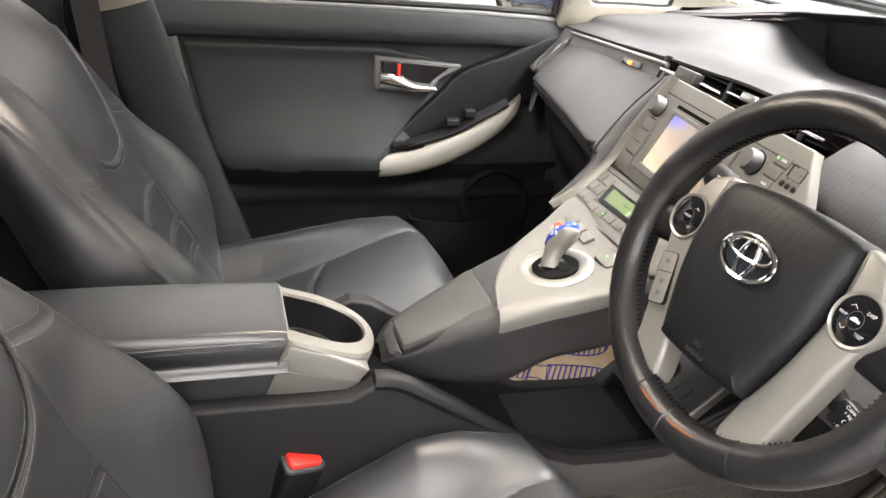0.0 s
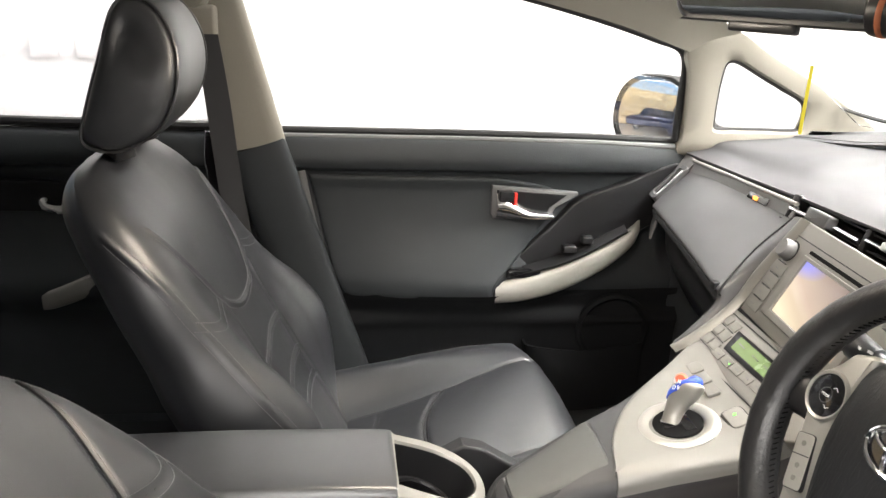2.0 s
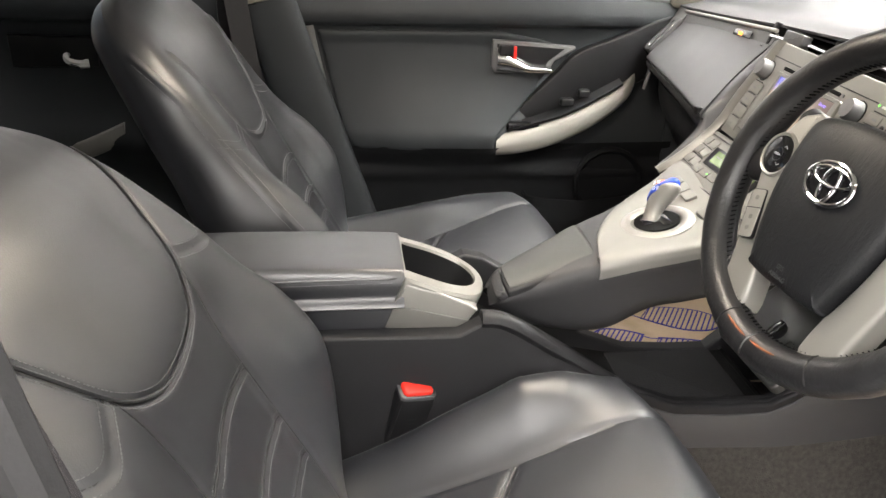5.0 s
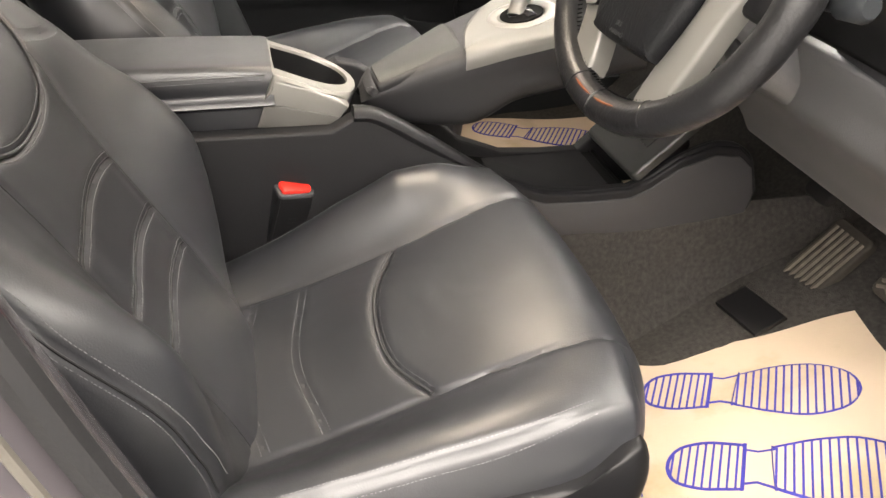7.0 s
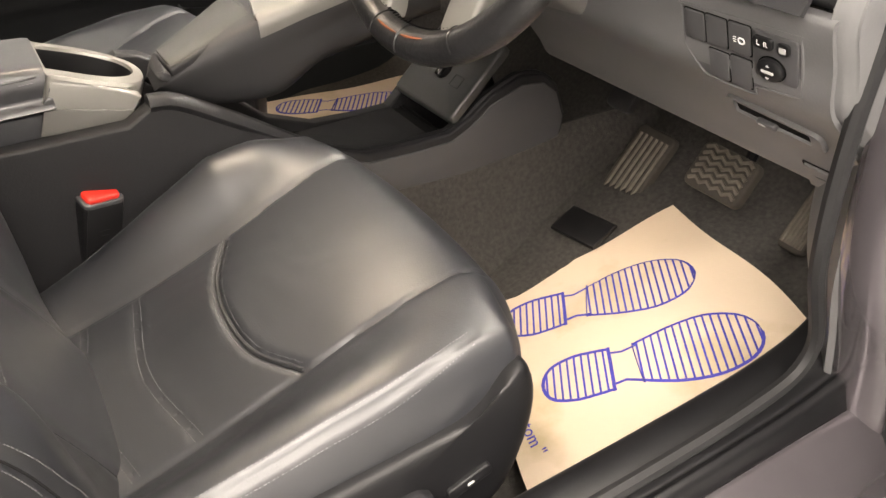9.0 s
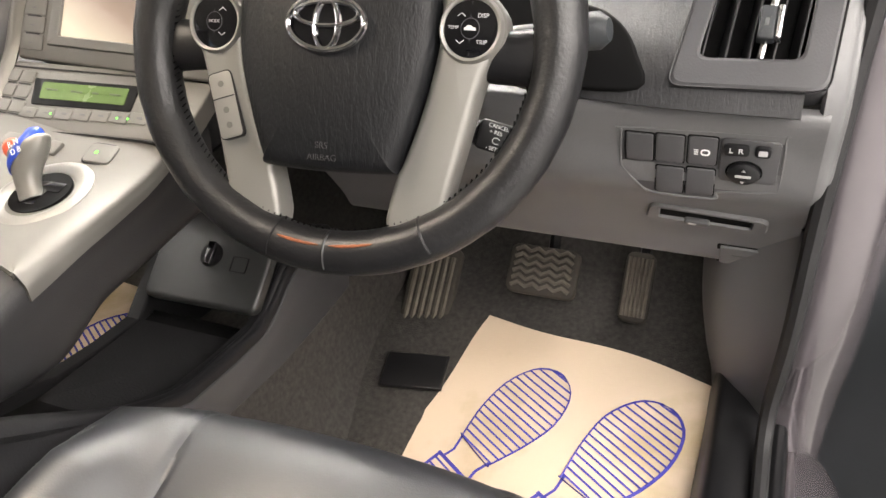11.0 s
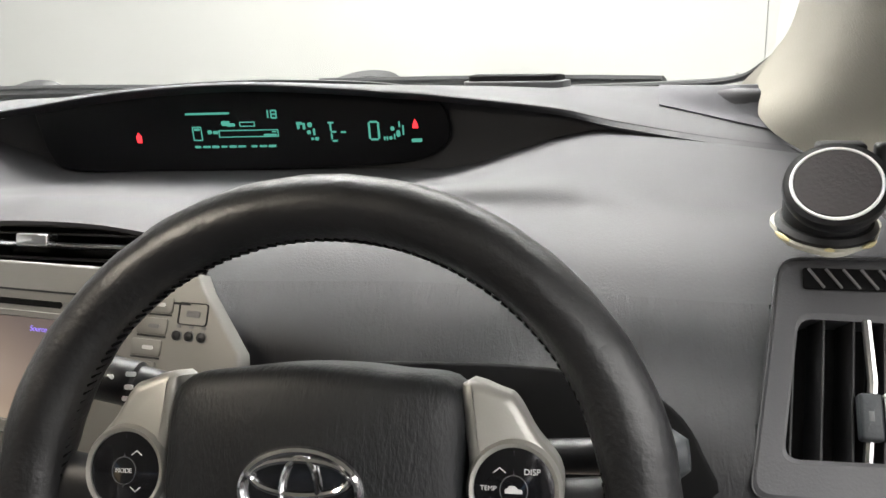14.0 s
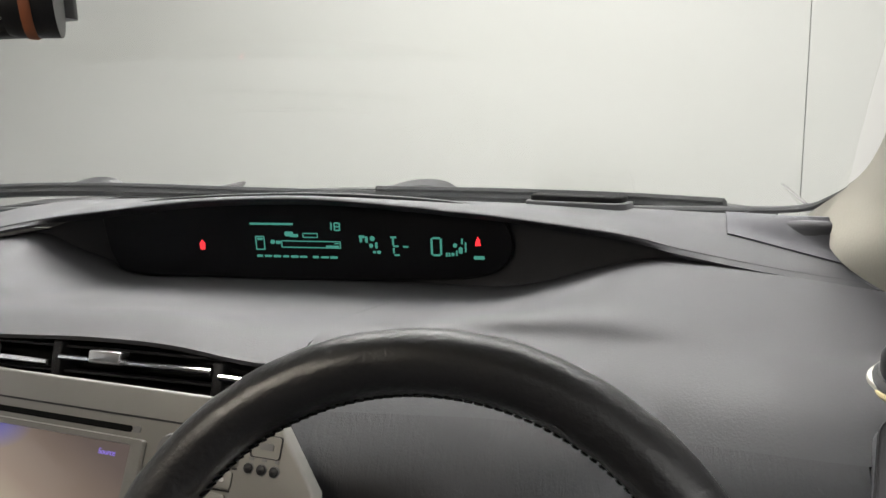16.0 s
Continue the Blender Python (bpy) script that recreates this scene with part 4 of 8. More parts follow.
    for sg in (-1, 1):
        pts = [(cx + sg * 0.4, dy + y0 - 0.005 - (zz - 0.8) * (slope if zz > 0.8 else low_slope) + b, zz) for zz, b in ((0.50, 0.0), (0.56, 0.022), (0.64, 0.038), (0.72, 0.02), (0.80, -0.005), (0.86, -0.016), (0.90, -0.03), (0.94, -0.052))]
        sides.append(seam_path(tb, pts, (-sg, 0, 0)))
    sink(bb, [(yoke, 1.2)] + [(p, 0.7) for p in lines] + [(p, 1.0) for p in arcs] + [(p, 0.5) for p in cross] + [(p, 0.8) for p in sides], 0.0036, 0.0046)
    tb = BVHTree.FromBMesh(bb)
    bk = part("backrest", bb, LEATHER, e)
    part("piping", tube([q + V(0, -0.0008, 0) for q in yoke], 0.0019, 6), PIPING, bk, "fine leather piping")
    for p in arcs + lines + sides + cross:
        part("piping", tube([q + V(0, -0.0026, -0.0012) for q in p], 0.0012, 6), RUBBER, bk, "dark sewn joint")
    for p in [yoke] + arcs + cross:
        seam_lines(tb, p, back, bk, 0.0062, 0.0005, THREAD)
    for sg, p in zip((-1, 1), sides):
        seam_lines(tb, p, (-sg, 0, 0), bk, 0.0065, 0.00055, THREAD, 0.0042)

    # headrest on two posts
    hy_ = dy
    dy = dy + (y0 + 0.605) - (rise + 0.02) * (slope - 0.55) * 2.6
    lift = rise - 0.23
    prof = [(py, pz + lift) for py, pz in ((-0.71, 1.04), (-0.672, 1.07), (-0.650, 1.125), (-0.651, 1.18), (-0.675, 1.226), (-0.709, 1.243), (-0.737, 1.225), (-0.757, 1.16), (-0.782, 1.08), (-0.788, 1.04), (-0.75, 1.028))]
    cy_, cz_ = -0.725, 1.14 + lift
    hr = []
    for x, sc in ((-0.135, 0.25), (-0.132, 0.7), (-0.12, 0.9), (-0.08, 0.985), (0, 1.0), (0.08, 0.985), (0.12, 0.9), (0.132, 0.7), (0.135, 0.25)):
        hr.append([(cx + x * (1.0 - 0.18 * max(0, (z - lift - 1.12) / 0.12)), dy + cy_ + (y - cy_) * sc, cz_ + (z - cz_) * (0.35 + 0.65 * sc)) for y, z in prof])
    hb = loft(hr, 44, 40)
    bmesh.ops.recalc_face_normals(hb, faces=hb.faces)
    hd = part("headrest", hb, LEATHER, e)
    for x in (-0.118, 0.118):
        loop = [(cx + x * 1.03 * (1.0 - 0.18 * max(0, (z - lift - 1.12) / 0.12)), dy + cy_ + (y - cy_) * 0.925, cz_ + (z - cz_) * 0.95) for y, z in prof]
        part("piping", tube(crom(loop, 60, True), 0.0024, 6, True), PIPING, hd)
    for x in (-0.07, 0.07):
        po = part("headrest_post", tube([(cx + x, dy - 0.768, 0.96 + lift), (cx + x, dy - 0.745, 1.06 + lift)], 0.006, 10), CHROME, e)
        part("post_collar", lathe([(0.023, -0.012), (0.023, 0.004), (0.015, 0.012), (0.011, 0.02), (0, 0.02)], pose(cx + x, dy - 0.752, 1.026 + lift, 10, 0, 0), 20), BLACK, po)

    # plastic base and side trim
    dy = hy_
    part("seat_base", box((cx - 0.21, dy - 0.50, 0.27), (cx + 0.21, dy - 0.07, 0.40), 0.02), BLACK, e)
    xs = cx + side * 0.262
    TR = [(-0.50, 0.40), (-0.45, 0.462), (-0.33, 0.476), (-0.22, 0.484), (-0.135, 0.494), (-0.092, 0.525), (-0.068, 0.525), (-0.058, 0.48), (-0.07, 0.42), (-0.10, 0.365), (-0.17, 0.335), (-0.30, 0.325), (-0.45, 0.33), (-0.51, 0.35)]
    tr = [[(xs + side * (0.0 + h), dy + y - 0.012 * (h > 0.015), zz) for y, zz in TR] for h in (-0.03, 0.0)]
    inner = [[(xs + side * h, dy - 0.28 + (y + 0.28) * k, 0.41 + (zz - 0.41) * k) for y, zz in TR] for h, k in ((0.012, 0.95), (0.016, 0.80), (0.017, 0.4), (0.017, 0.05))]
    part("side_trim", loft(tr + inner, 48, 26), BLACK, e, "dark plastic seat side trim")
    if side > 0:
        for ya, yb, zc in ((-0.475, -0.365, 0.412), (-0.31, -0.19, 0.412)):
            L = []
            for f, h in ((0, 0.008), (0.12, 0.016), (0.5, 0.019), (0.85, 0.016), (1, 0.006)):
                y = ya + (yb - ya) * f
                zz = zc - 0.006 + 0.022 * f
                L.append([(xs + 0.012, dy + y, zz - h), (xs + 0.03, dy + y, zz - h), (xs + 0.036, dy + y, zz), (xs + 0.03, dy + y, zz + h), (xs + 0.012, dy + y, zz + h)])
            part("seat_lever", loft(L, 18, 20), CONS, e, "dark grey plastic seat adjuster lever")
        sm = axes((xs + 0.016, dy - 0.145, 0.420), (0, 1, 0.28), (0, 0, 1))
        sw = part("lumbar_switch", plate(rrect(0.052, 0.016, 0.005), 0, 0.006, sm, 0.002), BLACK, e)
        part("switch_mark", plate(rrect(0.008, 0.004, 0.0015), 0.006, 0.0064, sm), MARK, sw)
    return e


seat("passenger_seat", -0.375, 0.0, "black leather-covered front passenger seat with piping and headrest", -1, -0.605, 0.53, 0.55, 0.226, 1.0)
seat("driver_seat", 0.366, 0.0, "black leather-covered driver's seat with grey stitching", 1, -0.610, 0.5, 0.8, 0.186)

# rear bench
rb = thing("rear_bench", "black rear bench seat in shade behind the front seats", "rear seat", at=(0, -1.4, 0.25))
part("cushion", loft([[(x, -1.62, 0.30), (x, -1.12, 0.30), (x, -1.08, 0.42), (x, -1.15, 0.50), (x, -1.4, 0.49), (x, -1.62, 0.46)] for x in (-0.64, -0.3, 0.3, 0.62)], 30, 20), LEATHER, rb)
part("backrest", loft([[(x, -1.55, 0.46), (x, -1.5, 0.6), (x, -1.62, 0.95), (x, -1.72, 0.98), (x, -1.75, 0.7), (x, -1.68, 0.46)] for x in (-0.64, -0.3, 0.3, 0.62)], 30, 20), LEATHER, rb)

# seat belts
sb = thing("passenger_seat_belt", "dark seat belt hanging on the centre pillar", "seat belt", at=(-0.66, -0.66, 1.2))
part("anchor", lathe([(0.0, 0.03), (0.026, 0.028), (0.034, 0.012), (0.034, 0)], axes((-0.655, -0.70, 1.235), (0, 1, 0), (0, 0, 1)), 24), BEIGE, sb)
part("guide", box((-0.66, -0.715, 1.165), (-0.63, -0.655, 1.215), 0.008), BEIGE, sb)
part("webbing", patch([[(-0.645, -0.70, 1.20), (-0.645, -0.66, 1.20)], [(-0.652, -0.685, 1.05), (-0.652, -0.64, 1.05)], [(-0.66, -0.665, 0.85), (-0.66, -0.62, 0.85)], [(-0.67, -0.62, 0.55), (-0.67, -0.575, 0.55)], [(-0.67, -0.57, 0.32), (-0.67, -0.53, 0.32)]], 6, 24, 0.002), BELT, sb)


def buckle(cx, cy, z, lean):
    b = thing("seat_belt_buckle", "black seat belt buckle with a red release button", "buckle", at=(cx, cy, z - 0.12))
    m = Matrix.Translation((cx, cy, z)) @ Euler((radians(-10), radians(lean), radians(14))).to_matrix().to_4x4()
    bm = loft([[m @ V(x * k, y * k2, h) for x, y in rrect(0.031, 0.054, 0.008, 3)] for h, k, k2 in ((-0.13, 0.9, 0.85), (-0.08, 1.0, 1.0), (-0.04, 1, 1), (-0.012, 1, 1), (0.0, 0.96, 0.97))], 32, 20)
    part("buckle_body", bm, BLACK, b)
    part("buckle_cap", plate(rrect(0.031, 0.053, 0.008, 3), -0.002, 0.004, m, 0.002), PANEL, b)
    part("release_button", plate(rrect(0.024, 0.043, 0.006, 3), 0.003, 0.010, m, 0.003), RED, b, "red release button")
    for k in range(3):
        part("mark", plate(rrect(0.0004, 0.012 - 0.002 * k, 0.0001, 1), -0.0004, 0.0, m @ pose(0.0155, 0, -0.04 - 0.008 * k, 0, 0, 0)), PANEL, b)
    return b


buckle(0.119, -0.356, 0.549, 15)

# ---- dashboard ----
dash = thing("dashboard", "wide dark grey grained plastic dashboard", "dashboard", at=(0, 0.4, 0.6))
HX = (-0.69, -0.5, -0.42, -0.38, -0.34, -0.315, -0.29, -0.26, -0.22, -0.08, 0.07, 0.2, 0.25, 0.27, 0.29, 0.31, 0.33, 0.35, 0.4, 0.45, 0.5, 0.6, 0.68, 0.72)
RZ = {-0.69: 0.998, -0.5: 1.024, -0.42: 1.038, -0.38: 1.045, -0.34: 1.052, -0.315: 1.056, -0.29: 1.06, -0.26: 1.0645, -0.22: 1.069, -0.08: 1.084, 0.07: 1.089, 0.2: 1.0815, 0.25: 1.0768, 0.27: 1.0755, 0.29: 1.0737, 0.31: 1.0715, 0.33: 1.069, 0.35: 1.0665, 0.4: 1.06, 0.45: 1.052, 0.5: 1.04, 0.6: 1.022, 0.68: 1.012, 0.72: 1.006}


def base_y(x):
    return 0.775 - 0.15 * (x / 0.66) ** 2


def dep(x):
    """How deep the display recess is at x."""
    u = min(1.0, max(0.0, (x - 0.285) / 0.26 if x > 0 else (-x - 0.228) / 0.11))
    return 1 - u * u * (3 - 2 * u)


rows = []
for x in HX:
    z, k = RZ[x], dep(x)
    yr = 0.522
    zb = 1.062 - 0.058 * max(0.0, (-x - 0.38) / 0.31) ** 1.3
    rows.append([(x, base_y(x) + 0.03, zb - 0.017), (x, base_y(x) - 0.06, zb), (x, yr + 0.045, 0.45 * zb + 0.55 * z + 0.006 * k), (x, yr, z), (x, yr - 0.006, z - 0.005 + 0.002 * (1 - k)), (x, yr - 0.014 * (1 - k) + 0.02 * k, z - 0.010 - 0.003 * k + 0.003 * (1 - k))])
hb = patch(rows, 34, 90, 0.004)
hood_tree = BVHTree.FromBMesh(hb)
part("hood", hb, DASH_SOFT, dash, "arched hood over the display")


def shelf_edge(x):
    return (lerp_keys([(-0.70, 0.287), (-0.45, 0.272), (-0.2, 0.25), (0.0, 0.236), (0.15, 0.236), (0.23, 0.25), (0.35, 0.275), (0.46, 0.272), (0.56, 0.252), (0.7, 0.245)], x),
            lerp_keys([(-0.70, 0.955), (-0.45, 0.969), (-0.2, 0.988), (0.0, 0.999), (0.08, 0.997), (0.15, 0.988), (0.19, 0.984), (0.35, 0.978), (0.5, 0.978), (0.7, 0.982)], x))


SX = (-0.70, -0.6, -0.5, -0.42, -0.375, -0.345, -0.315, -0.28, -0.2, -0.1, 0.0, 0.08, 0.15, 0.19, 0.23, 0.275, 0.295, 0.315, 0.335, 0.36, 0.4, 0.45, 0.5, 0.6, 0.7)
rows = []
for x in SX:
    k = dep(x)
    u = min(1.0, max(0.0, (x - 0.20) / 0.34 if x > 0 else (-x - 0.23) / 0.16))
    kw = 1 - u * u * (3 - 2 * u)
    z = float(np.interp(x, HX, [RZ[h] for h in HX]))
    ye, ze = shelf_edge(x)
    st = 0.017 - 0.012 * min(1.0, max(0.0, (abs(x) - 0.36) / 0.22))
    yb, zb = 0.58 * k + 0.53 * (1 - k), 0.976 * k + (z - st) * (1 - k)
    r = [(x, yb, zb), (x, 0.49, 0.977 * (0.75 * k + 0.25 * kw) + (z - st - 0.004) * (1 - 0.75 * k - 0.25 * kw)), (x, 0.37, 0.992 * (0.4 + 0.6 * kw) + (0.6 - 0.6 * kw) * (z - 0.025)), (x, ye + 0.05, ze + 0.010), (x, ye, ze)]
    rows.append(r)
part("shelf", patch(rows[:14], 34, 70, 0.004), DASH_SOFT, dash, "soft grained upper shelf")
rows = rows[13:]
for r in rows:
    x, ye, ze = r[-1]
    r[3:] = [(x, ye + 0.06, ze + 0.012), (x, ye + 0.008, ze - 0.004), (x, ye - 0.035, ze - 0.032), (x, ye - 0.066, ze - 0.062), (x, lerp_keys([(0.4, 0.185), (0.56, 0.147), (0.72, 0.147)], x), 0.885), (x, lerp_keys([(0.4, 0.165), (0.56, 0.126), (0.72, 0.126)], x), 0.845)]
rows = [[tuple(p) for p in crom(r, 61)] for r in rows]
part("driver_shelf", patch([r[:37] for r in rows], 50, 70, 0.005), DASH_SOFT, dash, "soft grained shelf before the display")
MV = axes((0.668, 0.1765, 0.9222), (1, 0, 0), (0, 0.62, 0.785))  # plane of the corner vent
bm = patch([r[36:] for r in rows], 60, 90, 0.005)
MVI = MV.inverted()
hole = []
for f in bm.faces:
    q = MVI @ f.calc_center_median()
    if -0.070 < q.y < 0.078 and lerp_keys([(-0.075, -0.067), (0.081, -0.045)], q.y) < q.x < 0.05:
        hole.append(f)
bmesh.ops.delete(bm, geom=hole, context="FACES")
part("driver_face", bm, DASH, dash, "grained face behind the steering wheel, coloured darker for its shade")

# display recess and panel
rows = []
for x in SX[2:-2]:
    k = dep(x)
    z = float(np.interp(x, HX, [RZ[h] for h in HX]))
    y = 0.58 * k + 0.535 * (1 - k)
    zb = 0.976 * k + (z - 0.017) * (1 - k)
    rows.append([(x, y - 0.001, zb - 0.006), (x, y + 0.002, 0.5 * (zb + z) - 0.007 * (1 - k)), (x, y + 0.004, z - 0.002 - 0.014 * (1 - k))])
part("recess_back", patch(rows, 12, 90, 0.004), DASH_SOFT, dash, "scooped back of the display recess")
MD = axes((0.0, 0.562, 1.02), (1, 0.04, 0), (0, -0.05, 1))
DISP = [(-0.205, -0.041), (-0.1, -0.043), (0.0, -0.043), (0.2, -0.038), (0.275, -0.03), (0.302, -0.014), (0.309, 0.006), (0.3, 0.034), (0.27, 0.052), (0.2, 0.062), (0.05, 0.068), (-0.12, 0.062), (-0.2, 0.052), (-0.236, 0.042), (-0.238, 0.015), (-0.23, -0.022)]
dp = part("display_panel", plate([tuple(p) for p in crom(DISP, 72, True)], -0.004, 0.002, MD, 0.0015), SMOKED, dash, "glossy black instrument display")


def seg(x, y, w, h, material=GREEN_SEG, parent=dp):
    part("segment", plate(rrect(w, h, min(w, h) * 0.25, 1, x, y), 0.0021, 0.0026, MD), material, parent, smooth=False)


BARS = [(0.016, 0.029, 0.062, 0.0026), (0.100, 0.027, 0.0018, 0.010), (0.108, 0.031, 0.006, 0.0018), (0.108, 0.0265, 0.006, 0.0018), (0.108, 0.022, 0.006, 0.0018), (0.1115, 0.0265, 0.0016, 0.010), (0.1045, 0.0265, 0.0016, 0.010), (0.040, 0.0165, 0.012, 0.006), (0.047, 0.0145, 0.012, 0.004), (0.070, 0.0175, 0.020, 0.0012), (0.070, 0.0125, 0.020, 0.0012), (0.060, 0.015, 0.0012, 0.006), (0.080, 0.015, 0.0012, 0.006), (0.016, 0.006, 0.006, 0.005), (0.024, 0.0055, 0.007, 0.004), (0.07, 0.0075, 0.082, 0.0012), (0.07, -0.0005, 0.082, 0.0012), (0.111, 0.0035, 0.0014, 0.009), (0.029, 0.0035, 0.0014, 0.009), (0.100, 0.0015, 0.018, 0.0022), (0.106, 0.0052, 0.006, 0.0014), (-0.008, 0.004, 0.0014, 0.017), (0.004, 0.004, 0.0014, 0.017), (-0.002, -0.004, 0.012, 0.0014), (-0.002, 0.0125, 0.012, 0.0014), (-0.002, 0.0095, 0.008, 0.003)]
BARS += [(0.141, 0.0145, 0.008, 0.0034), (0.1395, 0.011, 0.0034, 0.007), (0.147, 0.011, 0.0034, 0.008), (0.155, 0.0125, 0.006, 0.006), (0.153, 0.0035, 0.005, 0.005), (0.160, 0.004, 0.003, 0.008), (0.163, -0.0045, 0.005, 0.004), (0.157, -0.0045, 0.004, 0.003), (0.183, 0.0145, 0.008, 0.0022), (0.1825, 0.009, 0.0022, 0.009), (0.186, 0.0035, 0.007, 0.0022), (0.183, -0.002, 0.0022, 0.007), (0.187, -0.0075, 0.007, 0.0022), (0.199, 0.003, 0.007, 0.0022)]
BARS += [(0.233, 0.004, 0.0026, 0.020), (0.245, 0.004, 0.0026, 0.020), (0.239, 0.0145, 0.010, 0.0024), (0.239, -0.0065, 0.010, 0.0024), (0.252, -0.0055, 0.0022, 0.005), (0.2555, -0.0055, 0.0022, 0.005), (0.260, -0.005, 0.004, 0.004), (0.265, -0.0035, 0.0018, 0.007), (0.263, 0.006, 0.005, 0.005), (0.270, 0.0, 0.005, 0.008), (0.272, 0.011, 0.0022, 0.007), (0.2765, 0.004, 0.002, 0.012)]
for k in range(9):
    BARS.append((-0.004 + 0.0125 * k + (0.005 if k > 5 else 0), -0.0125, 0.0105 if k % 3 else 0.008, 0.0030 - 0.0004 * (k % 2)))
for x, y, w, h in BARS:
    seg(0.955 * x - 0.011, y, 0.955 * w, h)
part("warning_light", plate([(-0.098, -0.006), (-0.092, -0.006), (-0.091, 0.002), (-0.095, 0.007), (-0.099, 0.002)], 0.0021, 0.0026, MD), RED_LED, dp, "red warning light", smooth=False)
part("warning_light", plate([(0.2645, 0.006), (0.2715, 0.006), (0.2705, 0.012), (0.268, 0.017), (0.2655, 0.012)], 0.0021, 0.0026, MD), RED_LED, dp, "red warning light", smooth=False)
part("ready_light", plate(rrect(0.013, 0.0042, 0.001, 1, 0.269, -0.0085), 0.0021, 0.0026, MD), GREEN_SEG, dp, "pale green ready light", smooth=False)

# head-up opening and speaker grille on the hood
MH = axes((0.375, 0.655, 1.0655), (1, -0.22, 0), (0, 1, -0.02))
part("projector_frame", plate(rrect(0.128, 0.052, 0.014), -0.004, 0.005, MH, 0.002), DASH_SOFT, dash)
# no hole here: the opening's shade is a black plate
part("projector_opening", plate(rrect(0.116, 0.042, 0.010), 0.005, 0.012, MH, 0.002), VOID, dash, "raised near-black plate standing for the shaded projector opening")
rows = []
for i in range(8):
    x = 0.543 + 0.0195 * i
    row = []
    for j in range(9):
        y = base_y(x) - 0.006 + (0.568 - 0.0050 * i - base_y(x) + 0.006) * j / 8
        hit = hood_tree.ray_cast((x, y, 1.4), (0, 0, -1))[0]
        row.append((x, y, hit.z + 0.002))
    rows.append(row)
bm = patch(rows, 24, 24, 0.003)
part("corner_grille", bm, MESH, dash, "fine meshed speaker grille")

# driver's face of the dashboard
rows = [[(x, 0.150, 0.846), (x, 0.139, 0.838), (x, 0.1545, 0.80), (x, 0.1695, 0.757), (x, 0.215, 0.715), (x, 0.262, 0.66), (x, 0.288, 0.626), (x, 0.33, 0.63), (x, 0.45, 0.68)] for x in (0.20, 0.35, 0.5, 0.62, 0.722)]
part("knee_panel", patch(rows, 40, 24, 0.005), GREY, dash, "grey lower knee panel")
rows = [[(0.716, yf + 0.002, z), (0.731, yf + 0.012, z), (0.737, yf + 0.05, z), (0.737, 0.46, z)] for z, yf in ((0.63, 0.29), (0.66, 0.265), (0.715, 0.218), (0.757, 0.174), (0.80, 0.156), (0.842, 0.14), (0.885, 0.152), (0.94, 0.195), (0.978, 0.255))]
part("end_cap", patch(rows, 20, 30, 0.006), GREY, dash, "grey plastic end of the dashboard")

MCO = axes((0.49, 0.156, 0.892), (1, 0, 0), (0, 0.5, 0.866))
# plate on the face, coloured as the shade inside the opening
part("column_opening", plate([tuple(p) for p in crom([(-0.245, 0.010), (-0.16, 0.028), (-0.04, 0.034), (0.03, 0.027), (0.062, 0.012), (0.080, -0.014), (0.084, -0.042), (0.0, -0.044), (-0.12, -0.044), (-0.245, -0.044)], 40, True)], -0.004, 0.006, MCO, 0.003), VOID, dash, "near-black plate standing for the shaded column opening")

# driver's corner vent


def rquad(corners, r, n=5):
    """A rounded outline through four corners given anticlockwise from the top right."""
    out = []
    for k in range(4):
        a, b, c = V(*corners[k - 1]), V(*corners[k]), V(*corners[(k + 1) % 4])
        p, q = b + (a - b).normalized() * r, b + (c - b).normalized() * r
        for i in range(n + 1):
            f = i / n
            out.append(tuple(p * (1 - f) ** 2 + b * (2 * f * (1 - f)) + q * f * f))
    return out


def frame_plate(outer, inner, z0, z1, m, bevel=0.003):
    """A flat frame: an outline with a hole of as many points."""
    bm = bmesh.new()
    n = len(outer)
    lay = [(outer, z0), (outer, z1 - bevel), ([(o[0] + (i[0] - o[0]) * 0.12, o[1] + (i[1] - o[1]) * 0.12) for o, i in zip(outer, inner)], z1), ([(o[0] + (i[0] - o[0]) * 0.9, o[1] + (i[1] - o[1]) * 0.9) for o, i in zip(outer, inner)], z1), (inner, z1 - bevel), (inner, z0)]
    vs = [[bm.verts.new(m @ V(p[0], p[1], z)) for p in pts] for pts, z in lay]
    for a in range(len(vs)):
        b = (a + 1) % len(vs)
        for j in range(n):
            bm.faces.new((vs[a][j], vs[a][(j + 1) % n], vs[b][(j + 1) % n], vs[b][j]))
    return bm


def vent(m, w, h, nv, horizontal=False, parent=dash, name="air_vent"):
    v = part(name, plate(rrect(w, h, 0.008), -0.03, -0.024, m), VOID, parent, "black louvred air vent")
    for k in range(nv):
        f = (k + 0.5) / nv - 0.5
        if horizontal:
            part("louvre", box((-w / 2, f * h - 0.001, -0.022), (w / 2, f * h + 0.001, -0.003), 0.0008, m), BLACK, v)
        else:
            mm_ = m @ Matrix.Translation((f * w, 0, 0)) @ pose(0, 0, 0, 0, 20, -4)
            part("louvre", box((-0.001, -h / 2, -0.022), (0.001, h / 2, -0.003), 0.0008, mm_), BLACK, v)
    return v


